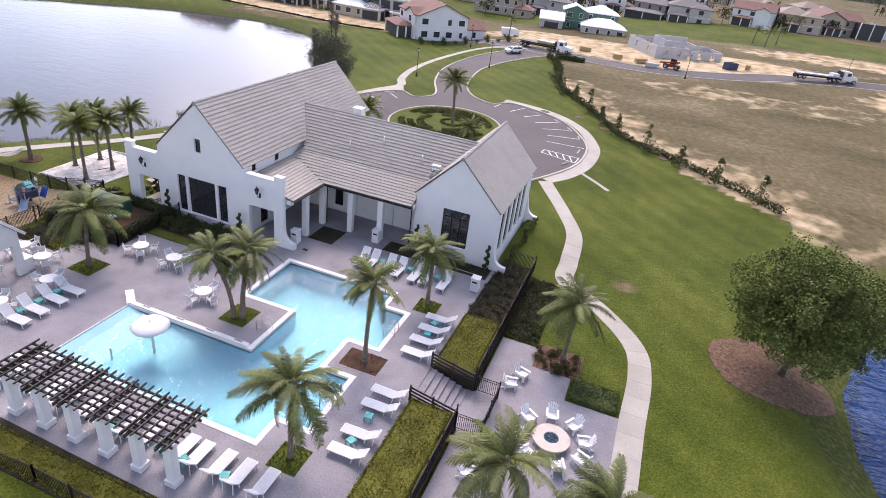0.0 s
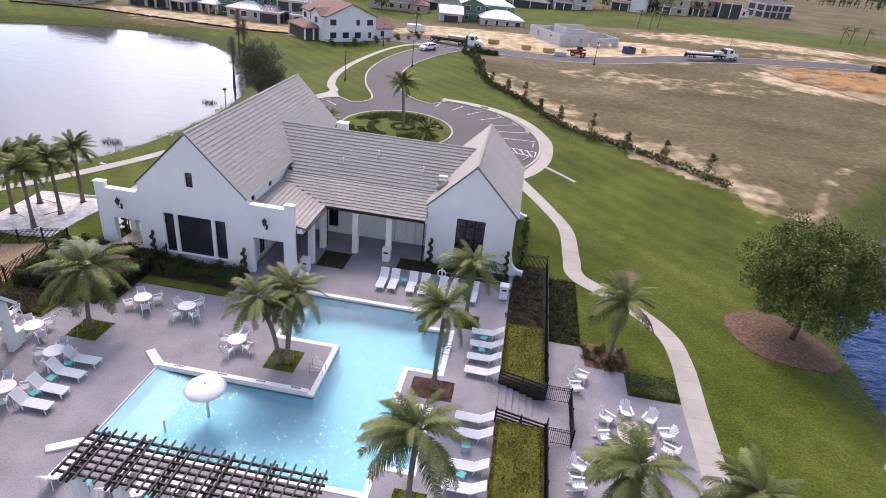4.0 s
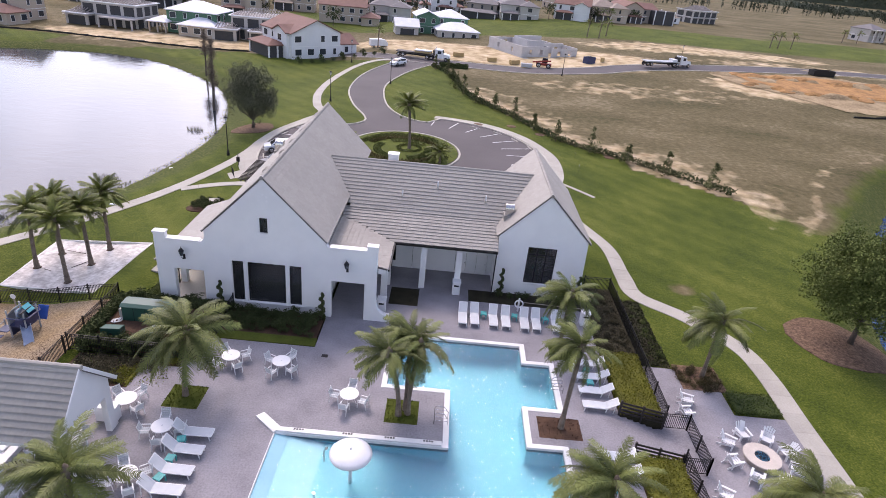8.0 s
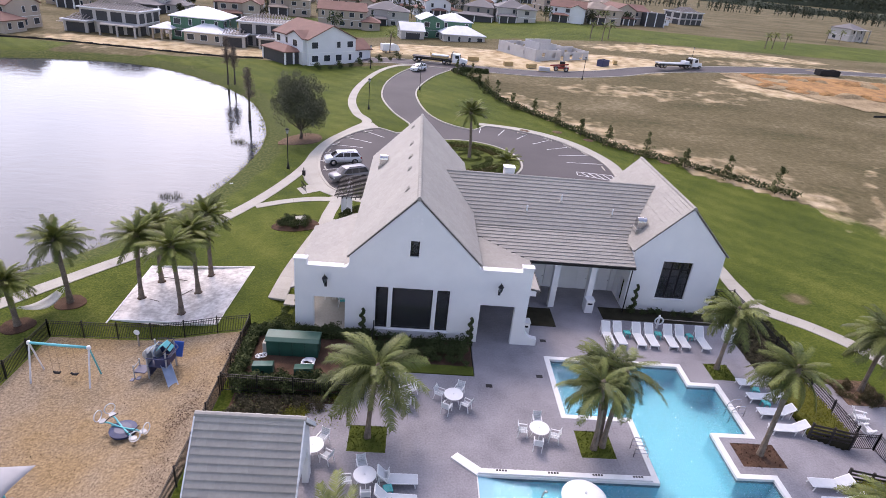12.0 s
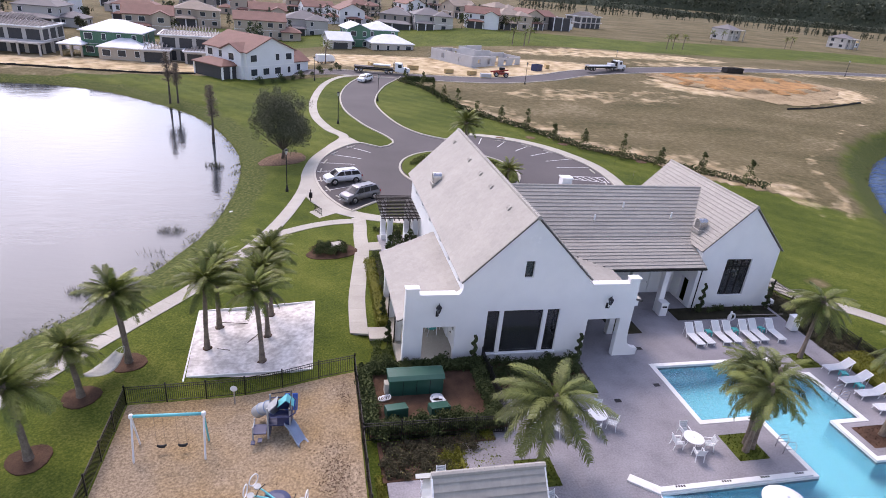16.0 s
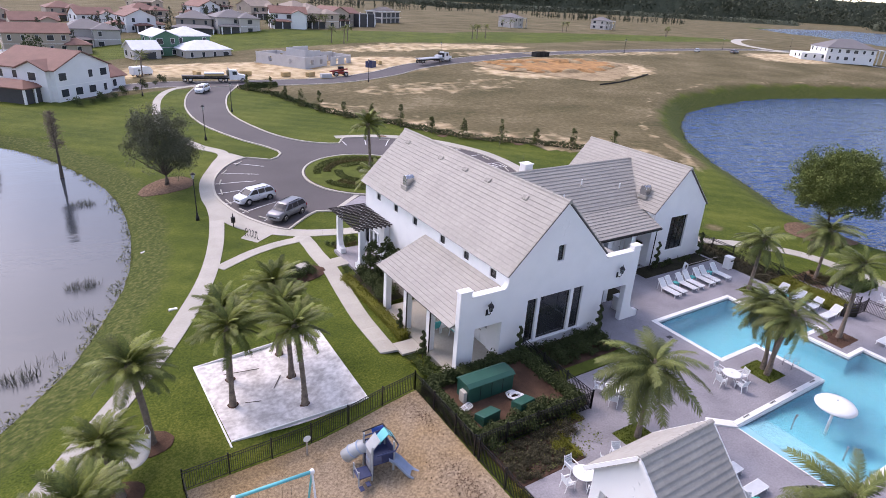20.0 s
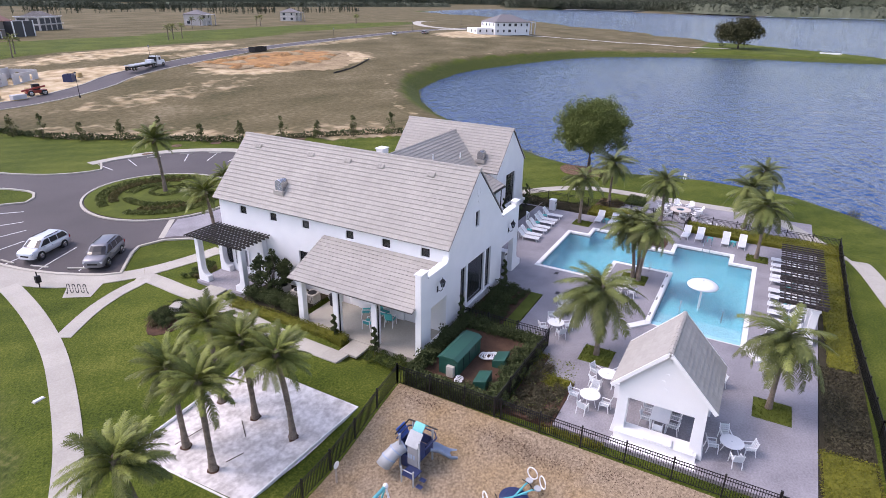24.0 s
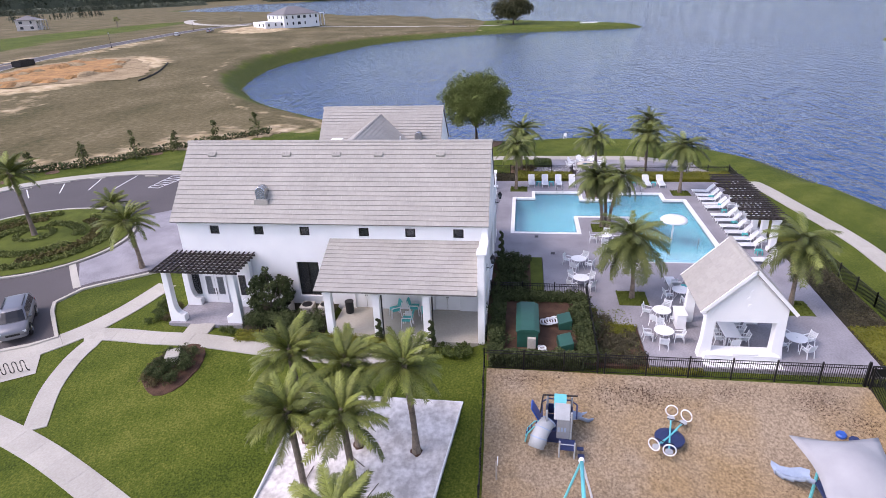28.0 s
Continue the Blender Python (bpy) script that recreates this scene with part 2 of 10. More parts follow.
# ---- materials ----
def material(name, color, other=None, scale=6.0, fine=60.0, rough=0.7, metal=0.0, bump=0.15, spread=0.5, island=0.0, per_object=0.0, detail=4.0, gloss=0.5, drift=None):
    """A surface of two colours mixed by a coarse and a fine noise, with fine relief; drift tints it in wide patches."""
    m = bpy.data.materials.new(name)
    m.use_nodes = True
    t = m.node_tree
    b = t.nodes["Principled BSDF"]
    b.inputs["Roughness"].default_value, b.inputs["Metallic"].default_value = rough, metal
    b.inputs["Specular IOR Level"].default_value = gloss
    geo = t.nodes.new("ShaderNodeNewGeometry")
    co = geo.outputs["Position"]
    big, small = (t.nodes.new("ShaderNodeTexNoise") for _ in range(2))
    for n, s in ((big, scale), (small, fine)):
        t.links.new(co, n.inputs["Vector"])
        n.inputs["Scale"].default_value, n.inputs["Detail"].default_value = s, detail
    mixed = t.nodes.new("ShaderNodeMath")
    mixed.operation = "MULTIPLY_ADD"
    mixed.inputs[1].default_value, mixed.inputs[2].default_value = 0.45, 0.0
    t.links.new(small.outputs[0], mixed.inputs[0])
    add = t.nodes.new("ShaderNodeMath")
    add.operation = "MULTIPLY_ADD"
    add.inputs[1].default_value = 0.55
    t.links.new(big.outputs[0], add.inputs[0])
    t.links.new(mixed.outputs[0], add.inputs[2])
    ramp = t.nodes.new("ShaderNodeValToRGB")
    other = other or tuple(c * 0.72 for c in color)
    ramp.color_ramp.elements[0].color, ramp.color_ramp.elements[1].color = (*other, 1), (*color, 1)
    ramp.color_ramp.elements[0].position, ramp.color_ramp.elements[1].position = 0.5 - spread * 0.3, 0.5 + spread * 0.3
    t.links.new(add.outputs[0], ramp.inputs[0])
    out = ramp.outputs[0]
    for amount, socket in ((island, geo.outputs["Random Per Island"]), (per_object, None)):
        if amount:
            if socket is None:
                socket = t.nodes.new("ShaderNodeObjectInfo").outputs["Random"]
            hsv = t.nodes.new("ShaderNodeHueSaturation")
            rng = t.nodes.new("ShaderNodeMapRange")
            rng.inputs[3].default_value, rng.inputs[4].default_value = 1 - amount, 1 + amount
            t.links.new(socket, rng.inputs[0])
            t.links.new(rng.outputs[0], hsv.inputs["Value"])
            t.links.new(out, hsv.inputs["Color"])
            out = hsv.outputs[0]
    if drift:
        wide, span, tint = t.nodes.new("ShaderNodeTexNoise"), t.nodes.new("ShaderNodeMapRange"), t.nodes.new("ShaderNodeMix")
        wide.inputs["Scale"].default_value, wide.inputs["Detail"].default_value = drift[0], 5.0
        t.links.new(co, wide.inputs["Vector"])
        span.inputs[1].default_value, span.inputs[2].default_value = 0.42, 0.62
        t.links.new(wide.outputs[0], span.inputs[0])
        tint.data_type, tint.blend_type = "RGBA", "MULTIPLY"
        t.links.new(span.outputs[0], tint.inputs[0])
        t.links.new(out, tint.inputs[6])
        tint.inputs[7].default_value = (*drift[1], 1)
        out = tint.outputs[2]
    t.links.new(out, b.inputs["Base Color"])
    if bump:
        bp = t.nodes.new("ShaderNodeBump")
        bp.inputs["Strength"].default_value, bp.inputs["Distance"].default_value = bump, 0.02
        t.links.new(small.outputs[0], bp.inputs["Height"])
        t.links.new(bp.outputs[0], b.inputs["Normal"])
    return m


STUCCO = material("white_stucco", (0.80, 0.80, 0.79), (0.74, 0.745, 0.74), 0.8, 30, 0.85, bump=0.2)
TRIM = material("white_trim", (0.82, 0.82, 0.81), (0.76, 0.76, 0.755), 1.5, 40, 0.6, bump=0.05)
COPING = material("white_coping", (0.80, 0.80, 0.78), (0.68, 0.68, 0.66), 1.5, 25, 0.6, bump=0.1)
ROOF = material("grey_roof_tile", (0.355, 0.335, 0.30), (0.295, 0.28, 0.25), 0.35, 5, 0.75, bump=0.2, island=0.04)
ROOF_PIECE = material("grey_roof_tile_piece", (0.355, 0.335, 0.30), (0.295, 0.28, 0.25), 0.35, 5, 0.75, bump=0.2, per_object=0.05)
FASCIA = material("brown_fascia", (0.12, 0.105, 0.10), (0.09, 0.08, 0.075), 2, 30, 0.6, bump=0.05)
PAVER = material("grey_paver", (0.31, 0.295, 0.315), (0.20, 0.19, 0.205), 0.5, 9, 0.8, bump=0.35, spread=0.4, detail=7.0)
CONCRETE = material("pale_concrete", (0.435, 0.41, 0.355), (0.335, 0.315, 0.27), 0.4, 9, 0.85, bump=0.2, per_object=0.05)
KERB = material("kerb_concrete", (0.48, 0.45, 0.385), (0.37, 0.345, 0.295), 0.5, 12, 0.85, bump=0.2)
ASPHALT = material("asphalt", (0.092, 0.079, 0.080), (0.064, 0.056, 0.056), 0.12, 12, 0.85, bump=0.35, spread=0.4, detail=6.0)
# far woods: greyed leaf colour with the haze of distance put in
LEAF_FAR_HAZED = material("hazed_far_leaf", (0.105, 0.115, 0.080), (0.046, 0.056, 0.038), 0.04, 0.5, 0.8, bump=0.0, island=0.25, gloss=0.04)
PAINT = material("white_road_paint", (0.75, 0.75, 0.74), (0.55, 0.55, 0.54), 2, 25, 0.6, bump=0.1)
SAND = material("white_sand", (0.76, 0.73, 0.70), (0.44, 0.41, 0.385), 1.1, 3.4, 0.95, bump=1.6, spread=0.36, detail=8.0, gloss=0.15)
CHIPS = material("tan_wood_chips", (0.42, 0.325, 0.225), (0.16, 0.120, 0.080), 7.0, 26, 0.95, bump=1.0, spread=0.44, detail=7.0, gloss=0.15, drift=(0.20, (1.0, 0.90, 0.70)))
SOIL_ORANGE = material("orange_clay", (0.50, 0.27, 0.11), (0.22, 0.13, 0.065), 0.35, 2.5, 0.95, bump=0.8, detail=7.0, gloss=0.1)
SOIL_TAN = material("tan_subsoil", (0.42, 0.32, 0.19), (0.20, 0.145, 0.085), 0.3, 2.5, 0.95, bump=0.8, detail=7.0, gloss=0.1)
MULCH_RED = material("reddish_mulch", (0.225, 0.148, 0.098), (0.070, 0.042, 0.031), 4.0, 14, 0.95, bump=1.0, spread=0.45, detail=7.0, gloss=0.1)
MULCH = material("brown_mulch", (0.12, 0.070, 0.047), (0.052, 0.031, 0.022), 1.2, 14, 0.95, bump=0.8, gloss=0.1)
DEADTURF = material("dark_bare_bed", (0.055, 0.048, 0.03), (0.026, 0.024, 0.015), 1.0, 14, 0.95, bump=0.8, gloss=0.1)
TURF = material("bed_turf", (0.105, 0.13, 0.024), (0.06, 0.078, 0.015), 0.8, 12, 0.9, bump=0.6, gloss=0.1)
IRON = material("black_iron", (0.028, 0.027, 0.029), (0.02, 0.019, 0.02), 3, 50, 0.45, 0.6, bump=0.05)
BRONZE = material("dark_bronze_frame", (0.03, 0.028, 0.027), (0.02, 0.019, 0.018), 3, 50, 0.4, 0.5, bump=0.03)
DARKWOOD = material("dark_stained_wood", (0.045, 0.035, 0.032), (0.025, 0.02, 0.018), 3, 30, 0.65, bump=0.2)
WHITE = material("white_plastic", (0.80, 0.80, 0.80), (0.72, 0.73, 0.74), 2, 30, 0.45, bump=0.03)
SLING = material("white_mesh_sling", (0.62, 0.645, 0.66), (0.54, 0.565, 0.58), 3, 80, 0.75, bump=0.15)
TEAL = material("turquoise_plastic", (0.04, 0.46, 0.44), (0.03, 0.36, 0.35), 3, 40, 0.5, bump=0.03)
GREENBOX = material("green_painted_steel", (0.012, 0.085, 0.06), (0.009, 0.065, 0.046), 1.5, 30, 0.45, bump=0.05)
TRUNK = material("palm_trunk", (0.24, 0.19, 0.145), (0.11, 0.085, 0.065), 3, 18, 0.9, bump=0.8)
TWIG = material("grey_twigs", (0.25, 0.19, 0.145), (0.14, 0.108, 0.085), 3, 20, 0.9, bump=0.3)
BARK = material("tree_bark", (0.13, 0.10, 0.08), (0.06, 0.048, 0.04), 3, 20, 0.9, bump=0.8)
FROND = material("palm_frond", (0.172, 0.194, 0.054), (0.054, 0.074, 0.022), 0.8, 8, 0.5, bump=0.1, per_object=0.38, gloss=0.2)
FROND_BLUE = material("young_palm_frond", (0.205, 0.228, 0.050), (0.064, 0.086, 0.023), 0.8, 8, 0.5, bump=0.1, per_object=0.36, gloss=0.2)
LEAF = material("tree_leaf", (0.115, 0.150, 0.042), (0.036, 0.055, 0.015), 0.5, 6, 0.6, bump=0.1, island=0.3, gloss=0.12)
LEAF_SHADE = material("shade_tree_leaf", (0.155, 0.186, 0.058), (0.078, 0.104, 0.030), 0.5, 6, 0.65, bump=0.1, island=0.3, gloss=0.06)
LEAF_DARK = material("dark_leaf", (0.082, 0.102, 0.042), (0.042, 0.056, 0.023), 0.7, 6, 0.6, bump=0.1, island=0.3, gloss=0.04)
LEAF_GREY = material("greyish_leaf", (0.20, 0.20, 0.135), (0.11, 0.115, 0.075), 0.7, 6, 0.7, bump=0.1, island=0.3, gloss=0.04)
LEAF_MID = material("young_leaf", (0.135, 0.145, 0.06), (0.07, 0.078, 0.034), 0.7, 6, 0.7, bump=0.1, island=0.25, gloss=0.04)
WEED = material("shore_weed", (0.16, 0.165, 0.05), (0.085, 0.09, 0.03), 0.5, 5, 0.9, bump=0.0, island=0.3, gloss=0.05)
LEAF_BED = material("bed_leaf", (0.18, 0.20, 0.06), (0.10, 0.125, 0.038), 0.7, 6, 0.7, bump=0.1, island=0.2, gloss=0.12)
LEAF_OLIVE = material("olive_leaf", (0.085, 0.085, 0.045), (0.038, 0.042, 0.022), 0.2, 3, 0.7, bump=0.1, island=0.3, gloss=0.04)
LEAF_RUST = material("rust_leaf", (0.18, 0.15, 0.055), (0.10, 0.095, 0.038), 0.7, 6, 0.7, bump=0.1, island=0.25, gloss=0.12)
LEAF_YELLOW = material("yellow_green_leaf", (0.190, 0.185, 0.026), (0.095, 0.102, 0.016), 0.6, 6, 0.6, bump=0.1, island=0.18, gloss=0.12)
LEAF_OAK = material("dull_oak_leaf", (0.165, 0.168, 0.112), (0.085, 0.092, 0.058), 0.5, 4, 0.7, bump=0.1, island=0.3, gloss=0.04)
LEAF_UMBER = material("umber_leaf", (0.095, 0.086, 0.050), (0.050, 0.044, 0.028), 0.7, 6, 0.65, bump=0.1, island=0.3, gloss=0.1)
LEAF_RED = material("reddish_leaf", (0.125, 0.105, 0.045), (0.065, 0.05, 0.026), 0.7, 6, 0.65, bump=0.1, island=0.3, gloss=0.12)
STONE = material("tan_stone", (0.42, 0.36, 0.31), (0.30, 0.255, 0.22), 2, 14, 0.85, bump=0.3)
RUBBER = material("black_rubber", (0.015, 0.015, 0.016), (0.01, 0.01, 0.01), 3, 30, 0.8, bump=0.1)
STEEL = material("stainless_steel", (0.6, 0.6, 0.6), (0.5, 0.5, 0.5), 3, 40, 0.25, 1.0, bump=0.02)
PLASTER = material("pool_plaster", (0.125, 0.50, 0.60), (0.10, 0.44, 0.54), 0.6, 8, 0.7, bump=0.1)
LEDGE = material("pool_ledge_plaster", (0.27, 0.57, 0.66), (0.23, 0.51, 0.60), 0.6, 8, 0.7, bump=0.1)


def water_material(name, color, scale, strength, rough, through=0.0, swell=1.0):
    m = bpy.data.materials.new(name)
    m.use_nodes = True
    t = m.node_tree
    b = t.nodes["Principled BSDF"]
    b.inputs["Base Color"].default_value = (*color, 1)
    b.inputs["Roughness"].default_value, b.inputs["IOR"].default_value = rough, 1.33
    b.inputs["Transmission Weight"].default_value = through
    geo = t.nodes.new("ShaderNodeNewGeometry")
    height = None
    for k, (s, w) in enumerate(((scale, 1.0), (scale * 3.1, 0.4), (scale * 0.36, 2.4 * swell), (scale * 0.05, 2.5 * swell))):
        mp = t.nodes.new("ShaderNodeMapping")
        mp.inputs["Rotation"].default_value = (0, 0, 0.6 + 0.4 * k)
        mp.inputs["Scale"].default_value = (1.0, 2.4, 1.0)
        n = t.nodes.new("ShaderNodeTexNoise")
        n.inputs["Scale"].default_value, n.inputs["Detail"].default_value = s, 2
        t.links.new(geo.outputs["Position"], mp.inputs["Vector"])
        t.links.new(mp.outputs[0], n.inputs["Vector"])
        a = t.nodes.new("ShaderNodeMath")
        a.operation = "MULTIPLY_ADD"
        a.inputs[1].default_value = w
        t.links.new(n.outputs[0], a.inputs[0])
        if height is not None:
            t.links.new(height, a.inputs[2])
        height = a.outputs[0]
    bp = t.nodes.new("ShaderNodeBump")
    bp.inputs["Strength"].default_value, bp.inputs["Distance"].default_value = strength, 0.25
    t.links.new(height, bp.inputs["Height"])
    t.links.new(bp.outputs[0], b.inputs["Normal"])
    return m


LAKE = water_material("lake_water", (0.006, 0.038, 0.125), 0.6, 1.2, 0.05)
LAKE_CALM = water_material("calm_lake_water", (0.034, 0.042, 0.050), 0.8, 0.04, 0.06)
POOLWATER = water_material("pool_water", (0.85, 0.97, 1.0), 4.5, 0.30, 0.05, 1.0, 0.12)


def glass_material(name, tint, rough=0.03):
    m = bpy.data.materials.new(name)
    m.use_nodes = True
    b = m.node_tree.nodes["Principled BSDF"]
    b.inputs["Base Color"].default_value = (*tint, 1)
    b.inputs["Roughness"].default_value, b.inputs["IOR"].default_value = rough, 1.5
    b.inputs["Transmission Weight"].default_value = 0.9
    return m


GLASS = glass_material("dark_glass", (0.25, 0.27, 0.29))


def ground_material():
    m = bpy.data.materials.new("grass_and_field")
    m.use_nodes = True
    t = m.node_tree
    b = t.nodes["Principled BSDF"]
    b.inputs["Roughness"].default_value = 0.95
    b.inputs["Specular IOR Level"].default_value = 0.15
    geo = t.nodes.new("ShaderNodeNewGeometry")
    att = t.nodes.new("ShaderNodeAttribute")
    att.attribute_name = "cover"
    sep = t.nodes.new("ShaderNodeSeparateColor")
    t.links.new(att.outputs["Color"], sep.inputs[0])

    def noise_at(scale, detail=5, stretch=None, rot=0.0):
        n = t.nodes.new("ShaderNodeTexNoise")
        n.inputs["Scale"].default_value, n.inputs["Detail"].default_value = scale, detail
        src = geo.outputs["Position"]
        if stretch:
            mp = t.nodes.new("ShaderNodeMapping")
            mp.inputs["Scale"].default_value = stretch
            mp.inputs["Rotation"].default_value = (0, 0, rot)
            t.links.new(src, mp.inputs[0])
            src = mp.outputs[0]
        t.links.new(src, n.inputs["Vector"])
        return n.outputs[0]

    def ramp(fac, stops):
        r = t.nodes.new("ShaderNodeValToRGB")
        e = r.color_ramp.elements
        while len(e) < len(stops):
            e.new(0.5)
        for el, (p, c) in zip(e, stops):
            el.position, el.color = p, (*c, 1)
        t.links.new(fac, r.inputs[0])
        return r.outputs[0]

    def mix(fac, a, c):
        x = t.nodes.new("ShaderNodeMix")
        x.data_type = "RGBA"
        t.links.new(fac, x.inputs[0])
        t.links.new(a, x.inputs[6])
        t.links.new(c, x.inputs[7])
        return x.outputs[2]

    def maths(op, a, c):
        x = t.nodes.new("ShaderNodeMath")
        x.operation = op
        for i, s in enumerate((a, c)):
            if isinstance(s, (int, float)):
                x.inputs[i].default_value = s
            else:
                t.links.new(s, x.inputs[i])
        return x.outputs[0]

    def broken(mask, scale, amount=0.9):
        """A mask with a ragged edge."""
        n = noise_at(scale, 6)
        x = maths("ADD", mask, maths("MULTIPLY", maths("SUBTRACT", n, 0.5), amount))
        r = t.nodes.new("ShaderNodeMapRange")
        r.inputs[1].default_value, r.inputs[2].default_value = 0.35, 0.65
        t.links.new(x, r.inputs[0])
        return r.outputs[0]

    coarse, middle, fine = noise_at(0.11, 3), noise_at(0.9, 4), noise_at(8.0, 9)
    both = maths("ADD", maths("ADD", maths("MULTIPLY", coarse, 0.30), maths("MULTIPLY", middle, 0.15)), maths("MULTIPLY", fine, 0.55))
    # mower passes, bent by the lawn's curves
    mown = t.nodes.new("ShaderNodeTexWave")
    mown.wave_type, mown.bands_direction, mown.wave_profile = "BANDS", "DIAGONAL", "SIN"
    mown.inputs["Scale"].default_value, mown.inputs["Distortion"].default_value = 0.125, 5.0
    mown.inputs["Detail"].default_value, mown.inputs["Detail Scale"].default_value = 2.0, 0.16
    t.links.new(geo.outputs["Position"], mown.inputs["Vector"])
    both = maths("ADD", both, maths("MULTIPLY", maths("SUBTRACT", mown.outputs["Fac"], 0.5), 0.042))
    lawn = ramp(both, ((0.37, (0.032, 0.052, 0.006)), (0.46, (0.057, 0.081, 0.009)), (0.54, (0.083, 0.106, 0.014)), (0.63, (0.132, 0.142, 0.028))))
    dry = noise_at(0.05, 10, (1.0, 1.5, 1.0), 0.5)
    dry2 = maths("ADD", maths("MULTIPLY", dry, 0.55), maths("MULTIPLY", noise_at(1.1, 8), 0.45))
    field = ramp(dry2, ((0.36, (0.070, 0.064, 0.025)), (0.46, (0.110, 0.090, 0.042)), (0.56, (0.145, 0.117, 0.060)), (0.72, (0.25, 0.205, 0.125))))
    sandy = ramp(noise_at(0.35, 8), ((0.3, (0.27, 0.19, 0.10)), (0.5, (0.48, 0.37, 0.22)), (0.7, (0.62, 0.50, 0.34))))
    bank = ramp(noise_at(3.0, 9), ((0.33, (0.034, 0.050, 0.010)), (0.5, (0.062, 0.082, 0.016)), (0.66, (0.115, 0.118, 0.036))))
    c = mix(broken(sep.outputs[0], 0.15), lawn, field)
    c = mix(broken(sep.outputs[2], 0.4, 0.7), c, bank)
    c = mix(broken(sep.outputs[1], 0.3, 1.1), c, sandy)
    t.links.new(c, b.inputs["Base Color"])
    bp = t.nodes.new("ShaderNodeBump")
    bp.inputs["Strength"].default_value, bp.inputs["Distance"].default_value = 0.8, 0.08
    t.links.new(maths("ADD", noise_at(9, 4), noise_at(3.0, 5)), bp.inputs["Height"])
    t.links.new(bp.outputs[0], b.inputs["Normal"])
    return m


GROUND = ground_material()

# ---- ground, lakes, roads ----
WATER_Z = -2.7
WEST_LAKE = glide([(-75, 40), (-70.1, 45.9), (-66.8, 50.5), (-64.4, 54), (-62.5, 58.3), (-60, 65), (-58.4, 73), (-57.8, 84), (-58.8, 95), (-62.5, 107),
                   (-67.5, 117.5), (-76, 127.5), (-89, 138), (-103, 142.5), (-120, 139), (-142, 126), (-175, 95), (-210, 40), (-190, -60), (-130, -80), (-92, 5)], 4, True)
EAST_LAKE = glide([(-45, -16), (-17, -4), (0, 0.5), (8, 3), (14, 8), (19.5, 15), (21.5, 27), (19.2, 38), (19.5, 45), (22.4, 52.7), (26, 57), (30, 63), (36.5, 73.5), (48, 88),
                   (61, 99.5), (77, 110), (103, 117.5), (135, 120), (175, 112), (215, 98), (246, 58), (256, 25), (259, 0), (270, -27), (295, -15), (333, 27), (365, 60),
                   (400, 105), (480, 180), (560, 235), (690, 352), (770, 462), (880, 590), (1120, 640), (1380, 590), (1440, 350), (1200, 100), (1100, -700), (200, -700), (-60, -220)], 10, True)
HEDGE_LINE = glide([(-27, 151), (-22.5, 141), (-18.2, 121), (-10.2, 107.5), (-3, 94.5), (5.5, 88.2), (12.5, 82.5), (18, 77.5)], 1.0)
DECK = [(-45, 14.95), (-9.1, 13.95), (-9.1, 40.3), (-8.9, 44.1), (-25.9, 44.1), (-25.9, 47.0), (-30.1, 47.0), (-30.1, 33.9), (-38.3, 33.9), (-38.3, 30.4), (-40.6, 30.4), (-40.6, 28.0), (-45, 28.0)]
POOL = [(-30.6, 18.9), (-15.1, 18.9), (-15.1, 20.9), (-13.0, 20.9), (-13.0, 26.4), (-15.2, 26.4), (-15.2, 29.3), (-12.8, 29.3), (-12.8, 34.6), (-14.8, 34.6),
        (-14.8, 36.65), (-24.9, 36.65), (-24.9, 30.25), (-20.65, 30.25), (-20.65, 25.75), (-30.6, 25.75)]


def rise(x, y):
    n = smooth((y - 40) / 15)
    w = -1.3 * smooth((-45 + 5 * n - x) / (9 + 7 * n))
    e = -0.92 * smooth((x + 9.2) / (2.7 + 8 * smooth((y - 46) / 12))) * (1 - smooth((y - 60) / 35))
    w -= 0.42 * (1 - 0.9 * n) * smooth((y - 37.6) / 1.5) * smooth((-41.2 - x) / 1.5) * (1 - smooth((-44 - x) / 4)) * (1 - smooth((y - 56) / 8))
    g = -0.4 * math.exp(-((x + 42) / 15) ** 2 - ((y - 76) / 18) ** 2)
    f = min(4.5, 0.05625 * max(0, y - 100) * smooth((x + 55) / 150)) * (1 - 1.2 * smooth((x - 330) / 170))
    return w + e + g + f


LAKES = [np.array(k) for k in (WEST_LAKE, EAST_LAKE)]


def shore(poly, x, y):
    """How far points lie from a shore, and whether they lie in the lake."""
    a, d = np.roll(poly, 1, axis=0), poly - np.roll(poly, 1, axis=0)
    px, py = x[:, None] - a[None, :, 0], y[:, None] - a[None, :, 1]
    t = np.clip((px * d[:, 0] + py * d[:, 1]) / ((d ** 2).sum(1) + 1e-9), 0, 1)
    gap = np.sqrt(((px - t * d[:, 0]) ** 2 + (py - t * d[:, 1]) ** 2).min(1))
    up = (a[None, :, 1] > y[:, None]) != (poly[None, :, 1] > y[:, None])
    with np.errstate(divide="ignore", invalid="ignore"):
        cut = px < d[None, :, 0] * py / d[None, :, 1]
    return gap, (up & cut).sum(1) % 2 == 1


def shore_z(h, gap, wet):
    if wet:
        return WATER_Z - min(1.6, 0.25 * gap)
    return WATER_Z + (h - WATER_Z) * gap / 6 * (1.6 - 0.6 * gap / 6) if gap < 6 else h


def ground_z(x, y):
    h = rise(x, y)
    if -46 < x < 8 and 10 < y < 80:
        return h
    for lake in LAKES:
        gap, wet = shore(lake, np.array([x]), np.array([y]))
        h = shore_z(h, gap[0], wet[0])
    return h


